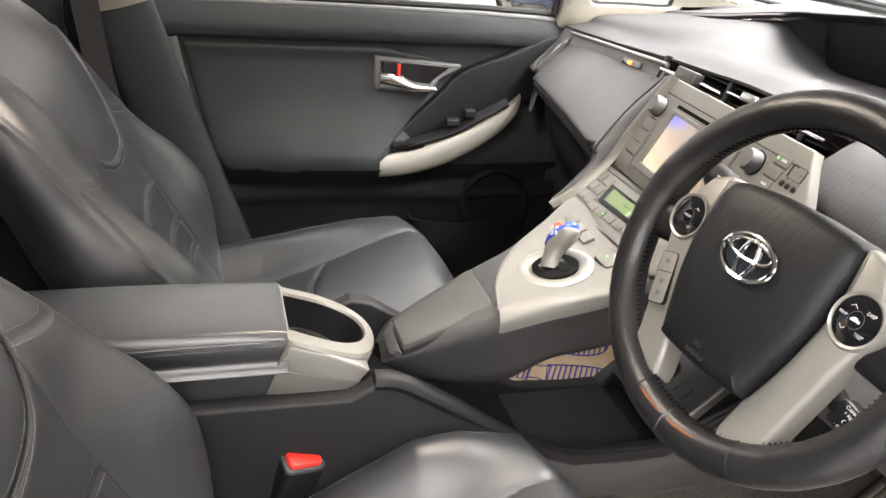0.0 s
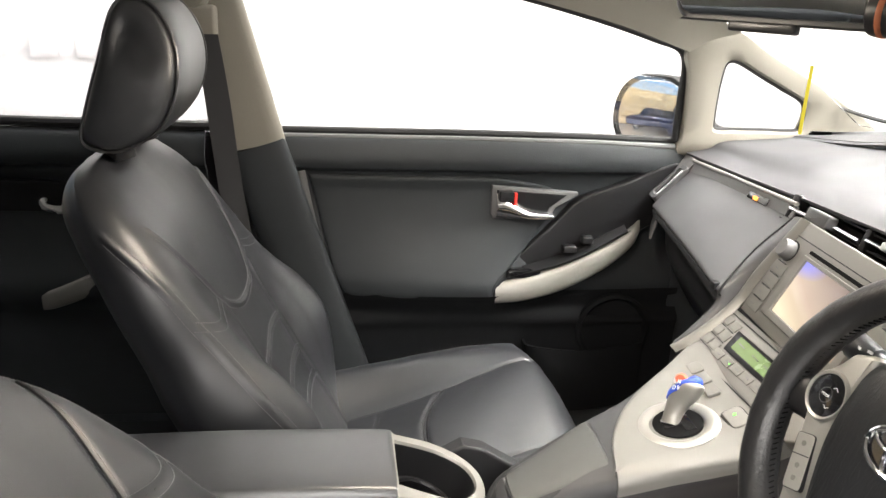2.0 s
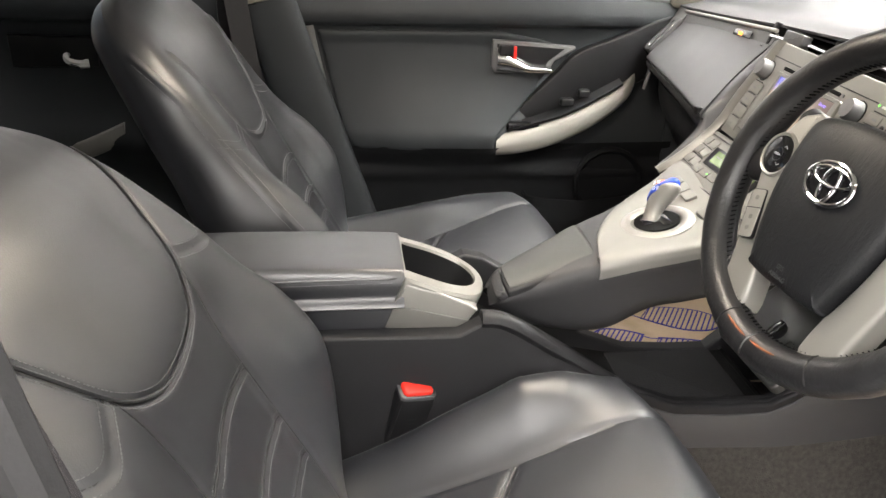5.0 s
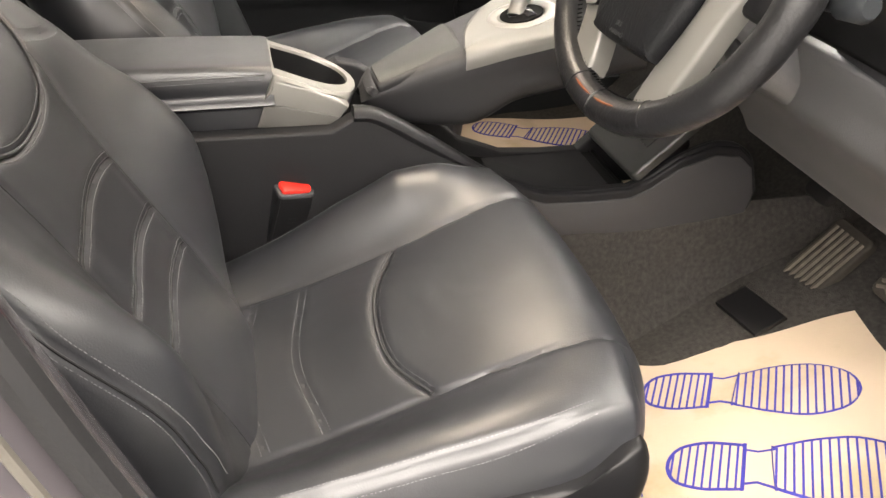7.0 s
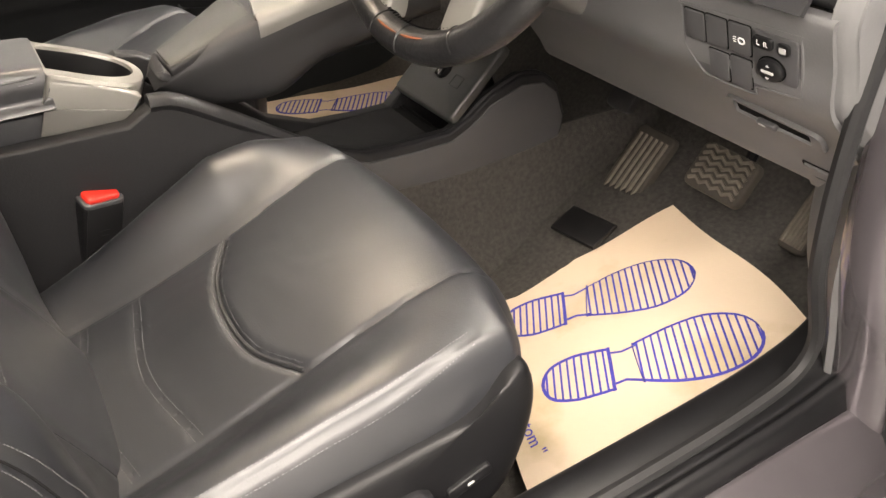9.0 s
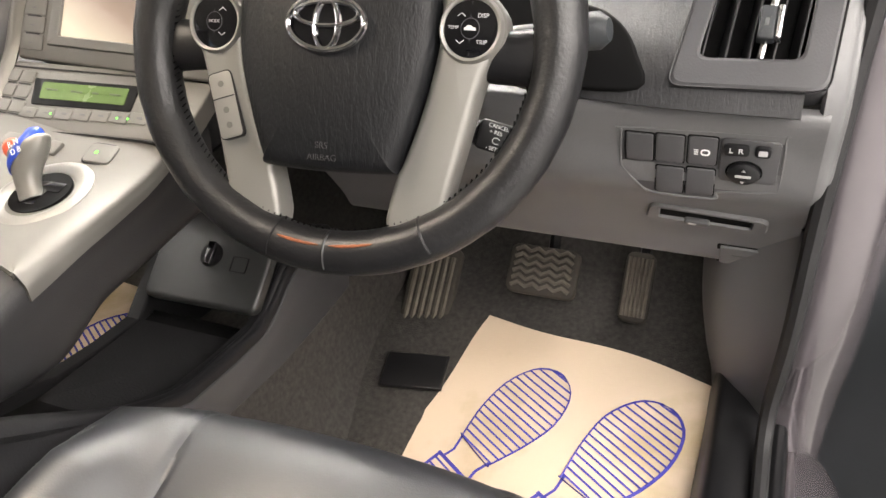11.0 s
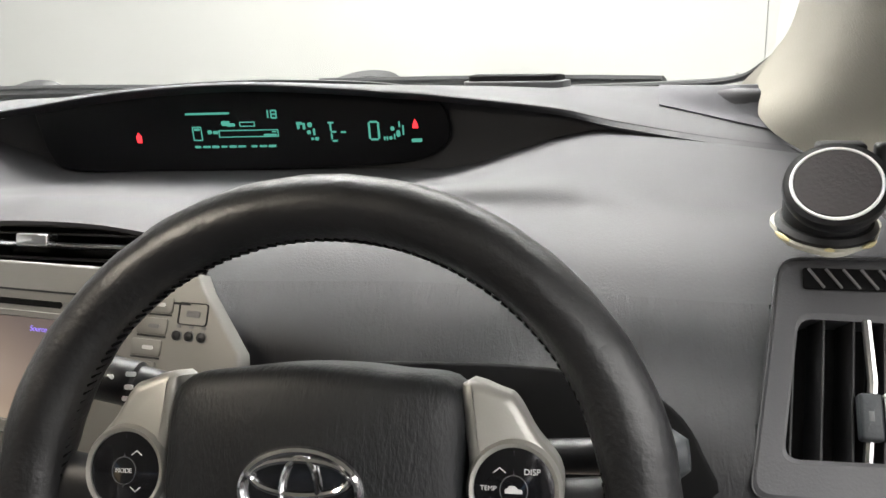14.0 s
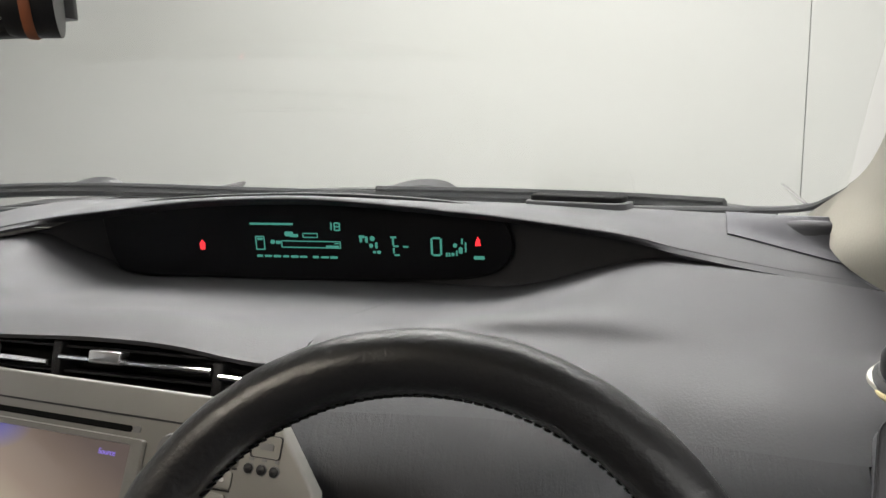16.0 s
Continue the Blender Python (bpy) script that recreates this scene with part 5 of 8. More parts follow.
out = rquad([(0.056, 0.083), (-0.049, 0.081), (-0.071, -0.075), (0.048, -0.072)], 0.012)
inn = rquad([(0.031, 0.039), (-0.039, 0.040), (-0.051, -0.050), (0.027, -0.047)], 0.010)
part("vent_bezel", frame_plate(out, inn, -0.03, 0.0, MV, 0.001), mat("bezel_grey", (0.036, 0.036, 0.039), 0.5, 0, (600, 0.1), (8, 0.08), 0.35), dash, "smooth grey vent bezel", sharp=8)
part("bezel_joint", tube([MV @ V(p[0] * 1.006, p[1] * 1.004, -0.0005) for p in out], 0.0009, 5, True), BLACK, dash)
vv = vent(MV @ Matrix.Translation((-0.008, -0.005, 0.001)), 0.088, 0.098, 5)
part("vent_slide", tube([MV @ V(0.001, 0.040, -0.002), MV @ V(0.001, 0.0, 0.002), MV @ V(-0.004, -0.048, -0.002)], 0.0030, 8), STEEL, vv, "chrome vent spine")
part("vent_tab", box((-0.009, -0.036, 0.0), (0.004, -0.008, 0.010), 0.002, MV), DOOR, vv, "ridged vent slider")
part("tab_edge", box((0.004, -0.036, 0.002), (0.0085, -0.008, 0.012), 0.0015, MV), STEEL, vv, "bright edge of the slider")
part("tab_mark", box((-0.0045, -0.025, 0.010), (-0.0015, -0.019, 0.0102), 0.0001, MV), PANEL, vv)
part("demister_slot", plate(rrect(0.068, 0.0145, 0.002, 3, -0.002, 0.0665), 0.0018, 0.003, MV, 0.0005), VOID, dash)
for k in range(6):
    part("demister_fin", box((-0.0008, -0.008, 0.0025), (0.0008, 0.008, 0.0042), 0.0003, MV @ pose(-0.028 + 0.0105 * k, 0.0665, 0, 0, 0, 35)), GREY, dash)
part("demister_end", plate(rrect(0.007, 0.0125, 0.001, 2, 0.029, 0.0665), 0.003, 0.0042, MV, 0.0005), PANEL, dash)

# switch panel, card tray, hatch below the vent
MK = axes((0.630, 0.158, 0.79), (1, 0, 0), (0, -0.35, 1))
SWP = [(-0.069, 0.027), (-0.064, 0.031), (0.055, 0.036), (0.063, 0.031), (0.064, -0.018), (0.058, -0.027), (0.016, -0.033), (0.012, -0.042), (-0.040, -0.042), (-0.052, -0.036), (-0.066, -0.018), (-0.070, -0.008)]
sp = part("switch_panel", plate(SWP, -0.006, 0.0012, MK, 0.0008), PANEL, dash, "grey switch panel")
part("panel_lip", tube([MK @ V(p[0], p[1], 0.0012) for p in crom(SWP, 60, True)], 0.0011, 6, True), GREY, sp)
for kx, ky in ((-0.0535, 0.0115), (-0.0275, 0.0125), (-0.0005, 0.0135), (-0.0265, -0.0235), (-0.0005, -0.022)):
    part("switch_gap", plate(rrect(0.0256, 0.0322, 0.002, 2, kx, ky), 0.0012, 0.0018, MK), VOID, sp)
    part("switch_blank", plate(rrect(0.0236, 0.0300, 0.002, 2, kx, ky), 0.0017, 0.0034, MK, 0.0009), PANEL, sp)
part("beam_mark", frame_plate(rrect(0.008, 0.007, 0.003, 3, 0.002, 0.0125), rrect(0.005, 0.004, 0.0015, 3, 0.002, 0.0125), 0.003, 0.0038, MK, 0.0001), WHITE, sp)
for k in range(3):
    part("beam_ray", plate(rrect(0.0038, 0.0009, 0.0003, 1, -0.0055, 0.0102 + 0.0023 * k), 0.003, 0.0038, MK), WHITE, sp)
mr = part("mirror_switch", plate(rrect(0.047, 0.047, 0.004, 2, 0.0375, 0.006), 0.0012, 0.0030, MK, 0.0009), PANEL, sp)
part("dial_seat", plate(circle(0.0150, 28, 0.0345, -0.005, 0.0125), 0.0030, 0.0036, MK, 0.0003), VOID, mr)
part("mirror_dial", lathe([(0.0128, 0), (0.0128, 0.004), (0.010, 0.006), (0, 0.006)], MK @ Matrix.Translation((0.0345, -0.005, 0.0030)) @ Matrix.Diagonal((1.05, 0.86, 1, 1)), 28), BLACK, mr)
part("dial_bar", plate(rrect(0.013, 0.0026, 0.0006, 2, 0.0345, -0.005), 0.009, 0.0096, MK), MARK, mr)
for ay in (1, -1):
    part("dial_arrow", plate([(0.0328, -0.005 + 0.0055 * ay), (0.0362, -0.005 + 0.0055 * ay), (0.0345, -0.005 + 0.0078 * ay)], 0.009, 0.0096, MK), MARK, mr)
part("toggle", plate(rrect(0.021, 0.0115, 0.0035, 3, 0.0265, 0.0195), 0.0030, 0.006, MK, 0.001), BLACK, mr)
words("letters", "L  R", 0.007, MK @ Matrix.Translation((0.0265, 0.0195, 0.0061)), WHITE, mr)
part("fold_button", plate(rrect(0.0125, 0.0115, 0.003, 3, 0.0475, 0.0195), 0.0030, 0.0055, MK, 0.001), BLACK, mr)
part("fold_mark", plate(rrect(0.007, 0.0055, 0.001, 2, 0.0475, 0.019), 0.0055, 0.0059, MK), MARK, mr)
MC = axes((0.634, 0.2205, 0.709), (1, 0.05, -0.05), (0, -0.65, 0.76))
part("card_bezel", frame_plate(rquad([(0.058, 0.013), (-0.052, 0.016), (-0.056, -0.020), (0.060, -0.018)], 0.010), rquad([(0.044, 0.009), (-0.042, 0.011), (-0.042, -0.009), (0.044, -0.009)], 0.002), -0.006, 0.005, MC, 0.002), GREY, dash)
part("card_slot", plate(rrect(0.090, 0.022, 0.002), -0.006, 0.0022, MC), VOID, dash, "black card slot")
part("card_tab", plate(rrect(0.024, 0.009, 0.004, 3, -0.006, -0.009), 0.0, 0.008, MC, 0.002), PANEL, dash)
part("card_mark", plate(rrect(0.008, 0.003, 0.001, 2, -0.010, -0.008), 0.008, 0.0084, MC), MARK, dash)
MB = axes((0.674, 0.2775, 0.641), (1, 0, 0), (0, -0.61, 0.79))
part("hatch_gap", plate(rrect(0.052, 0.044, 0.002), -0.004, 0.0015, MB), VOID, dash)
part("hatch", plate(rrect(0.046, 0.040, 0.002), -0.004, 0.0045, MB, 0.002), GREY, dash)
part("hatch_mark", plate(rrect(0.022, 0.0016, 0.0005, 1, 0.0, 0.004), 0.0045, 0.0049, MB), PANEL, dash)

# ---- passenger side of the dashboard ----
GT = [(-0.665, 0.283, 0.945), (-0.45, 0.268, 0.958), (-0.205, 0.243, 0.975)]
part("trim_strip", tube(crom([(x + (0.015 if x < -0.6 else 0), y - 0.002, z + 0.004) for x, y, z in GT], 24), 0.0035, 8), SILVER, dash, "thin silver trim strip")
part("strip_recess", patch([GT, [(x, y - 0.008, z - 0.018) for x, y, z in GT]], 24, 4, 0.003), GREY, dash)
part("airbag_lamp", box((-0.335, 0.243, 0.9525), (-0.322, 0.2485, 0.958), 0.001), AMBER_LED, dash, "small amber warning lamp")
part("lamp_window", plate(rrect(0.075, 0.012, 0.002, 2), 0, 0.002, axes((-0.325, 0.2475, 0.9555), (1, -0.1, 0.06), (0, 0.4, 1)), 0.0005), GLOSS, dash)
gl = part("upper_glovebox", patch([[(-0.645, 0.277, 0.930), (-0.42, 0.256, 0.946), (-0.203, 0.233, 0.957)], [(-0.648, 0.246, 0.897), (-0.42, 0.215, 0.906), (-0.208, 0.187, 0.908)], [(-0.644, 0.207, 0.858), (-0.41, 0.170, 0.857), (-0.188, 0.132, 0.854)], [(-0.64, 0.206, 0.849), (-0.41, 0.170, 0.848), (-0.186, 0.133, 0.845)]], 30, 30, 0.006), PANEL, dash, "smooth grey upper glovebox lid")
part("lid_joint", tube(crom([(-0.199, 0.234, 0.959), (-0.204, 0.187, 0.909), (-0.184, 0.130, 0.853), (-0.182, 0.131, 0.842)], 24), 0.0018, 6), BLACK, dash)
part("lid_band", patch([[(-0.64, 0.207, 0.847), (-0.41, 0.172, 0.846), (-0.184, 0.134, 0.843)], [(-0.645, 0.215, 0.832), (-0.41, 0.178, 0.828), (-0.178, 0.138, 0.822)], [(-0.65, 0.25, 0.805), (-0.41, 0.21, 0.80), (-0.175, 0.165, 0.792)]], 30, 10, 0.004), DASH, dash, "dark band under the glovebox lid")
part("lower_glovebox", patch([[(-0.70, 0.27, 0.83), (-0.62, 0.235, 0.81), (-0.46, 0.215, 0.80), (-0.30, 0.19, 0.795), (-0.15, 0.165, 0.79)], [(-0.70, 0.29, 0.77), (-0.62, 0.255, 0.74), (-0.46, 0.235, 0.72), (-0.30, 0.22, 0.71), (-0.13, 0.20, 0.70)], [(-0.69, 0.36, 0.66), (-0.62, 0.36, 0.62), (-0.46, 0.36, 0.60), (-0.30, 0.36, 0.60), (-0.12, 0.36, 0.62)], [(-0.69, 0.6, 0.70), (-0.62, 0.6, 0.66), (-0.46, 0.6, 0.66), (-0.30, 0.6, 0.66), (-0.12, 0.6, 0.66)]], 30, 22, 0.005), BLACK, dash, "black lower glovebox in shade")
part("latch", box((-0.212, 0.126, 0.846), (-0.196, 0.138, 0.857), 0.002), BLACK, dash)
MP = axes((-0.668, 0.247, 0.895), (0.80, -0.12, 0.02), (0.06, 0.66, 0.72))
part("side_vent_bezel", frame_plate(rrect(0.05, 0.095, 0.012, 4), rrect(0.03, 0.072, 0.008, 4), -0.015, 0.008, MP, 0.003), PANEL, dash)
sv = vent(MP @ Matrix.Translation((0, 0, 0.005)), 0.032, 0.074, 3)
part("vent_slide", tube([MP @ V(0.006, 0.036, 0.004), MP @ V(0.004, -0.036, 0.004)], 0.0025, 8), CHROME, sv)
part("dash_end", patch([[(-0.70, 0.29, 0.955), (-0.64, 0.285, 0.95)], [(-0.705, 0.25, 0.88), (-0.645, 0.235, 0.885)], [(-0.70, 0.23, 0.80), (-0.62, 0.195, 0.79)]], 8, 16, 0.005), GREY, dash)

# ---- centre stack ----
UPS = Vector((0, 0.44, 0.898))
MS = axes((0.05, 0.176, 0.93), (1, -0.09, 0), UPS)
STK = [(-0.200, 0.050), (0.155, 0.050), (0.163, 0.037), (0.199, -0.006), (0.202, -0.020), (0.19, -0.06), (0.165, -0.106), (-0.198, -0.106), (-0.205, -0.049), (-0.200, 0.006)]
sk = part("stack_panel", plate(STK, -0.015, 0.0, MS, 0.003), STACK, dash, "pale silver centre stack panel")
MCL = axes((-0.03, 0.112, 0.81), (1, -0.05, 0), (0, 0.75, 0.66))  # plane of the climate panel
EDGE = [(MS, -0.192, 0.050), (MS, -0.196, 0.030), (MS, -0.202, 0.0), (MS, -0.212, -0.05), (MS, -0.214, -0.095), (MCL, -0.134, 0.015), (MCL, -0.131, -0.02), (MCL, -0.134, -0.055), (MCL, -0.140, -0.075)]
part("side_band", patch([[m_ @ V(lx + dx, ly, dz) for dx, dz in ((-0.010, -0.016), (-0.006, 0.002), (0.001, 0.0065), (0.008, 0.0055), (0.016, 0.0006))] for m_, lx, ly in EDGE], 14, 60, 0.003), STACK, dash, "raised pale edge of the centre stack")
JOINT = [(-0.198, 0.235, 0.961), (-0.200, 0.222, 0.945), (-0.204, 0.197, 0.918), (-0.201, 0.160, 0.881), (-0.187, 0.132, 0.854), (-0.188, 0.128, 0.83), (-0.19, 0.115, 0.81), (-0.192, 0.095, 0.785), (-0.19, 0.08, 0.77)]
part("cheek_panel", patch([[j_, tuple(0.5 * (V(*j_) + m_ @ V(lx - 0.006, ly, -0.001)) + V(0, -0.003, 0.002)), tuple(m_ @ V(lx - 0.006, ly, -0.001))] for j_, (m_, lx, ly) in zip(JOINT, EDGE)], 12, 50, 0.004), PANEL, dash)
# recessed row of vents above the stack
MT = axes((0.02, 0.234, 0.982), (1, -0.03, 0), (0, 0.3, 1))
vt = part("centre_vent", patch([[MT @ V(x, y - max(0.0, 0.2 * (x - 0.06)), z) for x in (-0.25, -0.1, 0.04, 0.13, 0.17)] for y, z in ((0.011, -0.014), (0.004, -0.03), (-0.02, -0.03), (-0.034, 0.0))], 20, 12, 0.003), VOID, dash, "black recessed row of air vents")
for y in (0.006, -0.016):
    part("louvre", box((-0.24, y - 0.001, -0.026), (0.15, y + 0.001, -0.008), 0.0008, MT), BLACK, vt)
for xx in (-0.240, -0.060, 0.108):
    part("vent_divider", box((xx - 0.005, -0.028, -0.026), (xx + 0.005, 0.011 if xx < 0.1 else 0.004, -0.002), 0.002, MT), BLACK, vt)
for xa, xb, ya, yb in ((-0.053, 0.104, -0.003, -0.004), (-0.126, -0.066, -0.008, -0.009), (0.112, 0.150, -0.008, -0.009), (-0.236, -0.182, -0.012, -0.011)):
    part("vent_bar", tube([MT @ V(xa, ya, 0.0), MT @ V(xb, yb, 0.0)], 0.0028, 8), CHROME, vt, "chrome vent bar")
part("vent_tab", box((-0.015, -0.005, -0.004), (0.018, 0.006, 0.009), 0.002, MT), STEEL, vt, "steel vent tab")
part("vent_tab", box((-0.181, -0.016, -0.006), (-0.128, 0.004, 0.010), 0.003, MT), PANEL, vt)

# screen, slot, knobs, keys
part("screen_bezel", frame_plate(rquad([(0.048, 0.010), (-0.142, 0.010), (-0.150, -0.088), (0.050, -0.088)], 0.004), rquad([(0.034, 0.0045), (-0.1275, 0.0045), (-0.1285, -0.0765), (0.034, -0.0765)], 0.002), -0.004, 0.0035, MS, 0.002), STACK, sk)
SCREEN = mat("navigation_screen", (0.05, 0.045, 0.04), 0.12, 0, (0, 0), (3, 0.1), 0.5, rvar=0.03)
sn, sl = SCREEN.node_tree.nodes, SCREEN.node_tree.links
_b = sn["Principled BSDF"]
# the glow carries a painted reflection: warm low corner, dim top, blue spot
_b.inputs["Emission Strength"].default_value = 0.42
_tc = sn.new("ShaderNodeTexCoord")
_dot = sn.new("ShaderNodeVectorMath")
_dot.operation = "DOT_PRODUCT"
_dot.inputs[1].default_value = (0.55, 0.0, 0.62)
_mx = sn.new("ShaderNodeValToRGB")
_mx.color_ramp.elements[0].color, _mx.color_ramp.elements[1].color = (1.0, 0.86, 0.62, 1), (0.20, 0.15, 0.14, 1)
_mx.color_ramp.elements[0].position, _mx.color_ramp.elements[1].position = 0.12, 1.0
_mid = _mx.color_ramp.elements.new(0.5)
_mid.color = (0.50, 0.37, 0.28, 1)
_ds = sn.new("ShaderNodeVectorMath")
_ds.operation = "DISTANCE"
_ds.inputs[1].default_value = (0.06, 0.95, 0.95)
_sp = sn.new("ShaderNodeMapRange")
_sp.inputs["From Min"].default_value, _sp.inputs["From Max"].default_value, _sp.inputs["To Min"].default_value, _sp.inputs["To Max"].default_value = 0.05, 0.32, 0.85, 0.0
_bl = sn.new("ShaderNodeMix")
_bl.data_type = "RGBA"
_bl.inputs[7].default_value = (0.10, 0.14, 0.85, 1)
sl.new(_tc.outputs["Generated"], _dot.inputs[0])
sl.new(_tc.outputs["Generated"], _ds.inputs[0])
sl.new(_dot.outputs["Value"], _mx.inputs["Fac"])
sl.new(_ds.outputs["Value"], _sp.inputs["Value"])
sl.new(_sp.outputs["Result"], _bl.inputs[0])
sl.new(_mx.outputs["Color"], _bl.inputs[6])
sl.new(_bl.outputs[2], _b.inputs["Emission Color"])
scr = part("screen", plate(rrect(0.163, 0.081, 0.002, 2, -0.047, -0.036), -0.001, 0.0012, MS, 0.0005), SCREEN, sk, "lit navigation screen with a reflection gradient painted in its glow")
words("screen_word", "Source", 0.0062, MS @ Matrix.Translation((0.012, -0.004, 0.0014)), glow("violet_word", (0.3, 0.2, 0.9), 0.8), scr)
part("disc_slot", plate(rrect(0.166, 0.0052, 0.002, 2, -0.052, 0.0165), 0.0, 0.0008, MS), VOID, sk)
part("slot_end", plate(rrect(0.007, 0.005, 0.001, 2, 0.036, 0.0168), 0.0, 0.001, MS), GREY, sk)
part("upper_joint", plate(rrect(0.345, 0.0016, 0.0005, 1, -0.02, 0.0265), 0.0, 0.0008, MS), BLACK, sk)
for kx, ky in ((-0.176, 0.003), (0.083, 0.006)):
    part("knob_seat", lathe([(0.0165, 0), (0.0165, 0.0008), (0, 0.001)], MS @ Matrix.Translation((kx, ky, 0)), 24), BLACK, sk)
    kn = part("rotary_knob", lathe([(0.0145, 0), (0.0138, 0.012), (0.0118, 0.016), (0.0, 0.0165)], MS @ Matrix.Translation((kx, ky, 0)), 28), GREY, sk, "dark round rotary knob")
for k in range(4):
    part("key", plate(rrect(0.036, 0.0185, 0.002, 2, -0.175, -0.0255 - 0.0203 * k), 0.0, 0.0013, MS, 0.0005), STACK, sk)
    part("key_gap", plate(rrect(0.022, 0.0016, 0.0004, 1, -0.176, -0.0158 - 0.0203 * k), 0.0, 0.0018, MS), BLACK, sk)
    part("key_mark", plate(rrect(0.007, 0.0016, 0.0004, 1, -0.178, -0.0265 - 0.0203 * k), 0.0013, 0.0016, MS), GREY, sk)
for k in range(4):
    ky = 0.0245 - 0.0165 * k
    bt = part("key", plate(rrect(0.027, 0.0125, 0.002, 2, 0.124 - 0.003 * k, ky), 0.0, 0.0013, MS, 0.0005), STACK, sk)
    part("key_gap", plate(rrect(0.026, 0.0014, 0.0004, 1, 0.124 - 0.003 * k, ky - 0.0076), 0.0, 0.0010, MS), BLACK, sk)
    part("key_mark", plate(rrect(0.010, 0.003, 0.0008, 1, 0.126 - 0.003 * k, ky), 0.0013, 0.0016, MS), GREY if k % 2 else MARK, bt)
part("key_lamp", plate(rrect(0.003, 0.003, 0.001, 2, 0.1145, 0.0245), 0.0013, 0.0020, MS), GREEN_LED, sk, "green lamp")
part("key_frame", frame_plate(rrect(0.026, 0.017, 0.002, 2, 0.156, 0.0195), rrect(0.0245, 0.0155, 0.002, 2, 0.156, 0.0195), 0, 0.0012, MS, 0.0004), BLACK, sk)
part("key_mark", plate(rrect(0.012, 0.005, 0.001, 1, 0.156, 0.0195), 0.0, 0.0006, MS), GREY, sk)
for k in range(3):
    part("button_seat", lathe([(0.0044, 0), (0.0044, 0.0006), (0, 0.0008)], MS @ Matrix.Translation((0.144 + 0.011 * k, 0.0027, 0)), 16), GREY, sk)
    part("round_button", lathe([(0.0036, 0), (0.0036, 0.002), (0.0, 0.0032)], MS @ Matrix.Translation((0.144 + 0.011 * k, 0.0027, 0)), 16), BLACK, sk)
    part("key_mark", plate(rrect(0.004, 0.0026, 0.0006, 1, 0.145 + 0.011 * k, 0.0098), 0.0, 0.0005, MS), GREY, sk)

# climate panel: flatter piece below
cl = part("climate_panel", plate([(-0.130, 0.034), (0.178, 0.040), (0.165, -0.03), (0.150, -0.042), (-0.03, -0.049), (-0.128, -0.058)], -0.02, 0.0, MCL, 0.003), STACK, dash, "pale silver climate panel")
part("upper_joint", plate([(-0.13, 0.0250), (0.172, 0.0310), (0.172, 0.0326), (-0.13, 0.0266)], 0, 0.0008, MCL), BLACK, cl)
part("lcd_bezel", plate(rquad([(0.082, 0.0185), (-0.076, 0.0135), (-0.064, -0.0195), (0.084, -0.0125)], 0.003), 0, 0.0012, MCL, 0.0005), SMOKED, cl)
part("lcd", plate(rquad([(0.070, 0.0135), (-0.060, 0.0095), (-0.054, -0.0115), (0.072, -0.0065)], 0.002), 0.0012, 0.0018, MCL), mat("green_lcd", (0.09, 0.14, 0.05), 0.25, 0, (0, 0), (20, 0.1), 0.5), cl, "green liquid crystal display")
for k, (xa, xb) in enumerate(((-0.05, -0.032), (-0.012, 0.006), (0.02, 0.03), (0.046, 0.062))):
    part("lcd_mark", plate(rrect(xb - xa, 0.0022, 0.0006, 1, (xa + xb) / 2, 0.001 + 0.001 * k), 0.0018, 0.0021, MCL), mat("lcd_segment", (0.035, 0.055, 0.02), 0.4), cl)
for k in range(7):
    part("key", plate(rrect(0.0255, 0.013, 0.002, 2, -0.062 + 0.0268 * k, -0.0300 + 0.0018 * k), 0, 0.0012, MCL, 0.0005), STACK, cl)
    part("key_mark", plate(rrect(0.008, 0.0022, 0.0006, 1, -0.060 + 0.0268 * k, -0.0295 + 0.0018 * k), 0.0012, 0.0015, MCL), GREY, cl)
for kx in (-0.026, 0.071, 0.086):
    part("key_lamp", plate(rrect(0.0026, 0.0026, 0.001, 2, kx, -0.0285 + 0.06 * (kx + 0.03)), 0.0014, 0.0020, MCL), GREEN_LED, cl, "green lamp")
for k in range(3):
    for j in range(2):
        part("key", plate(rrect(0.022, 0.0145, 0.002, 2, -0.113 + 0.024 * j + 0.003 * k, 0.014 - 0.0195 * k), 0, 0.0013, MCL, 0.0005), STACK, cl)
        part("key_gap", plate(rrect(0.020, 0.0012, 0.0004, 1, -0.113 + 0.024 * j + 0.003 * k, 0.0045 - 0.0195 * k), 0.0, 0.0008, MCL), BLACK, cl)
part("lower_joint", tube([MCL @ V(x, y, 0.0) for x, y in ((-0.125, -0.058), (-0.03, -0.050), (0.06, -0.045), (0.15, -0.042))], 0.0012, 5), BLACK, cl)

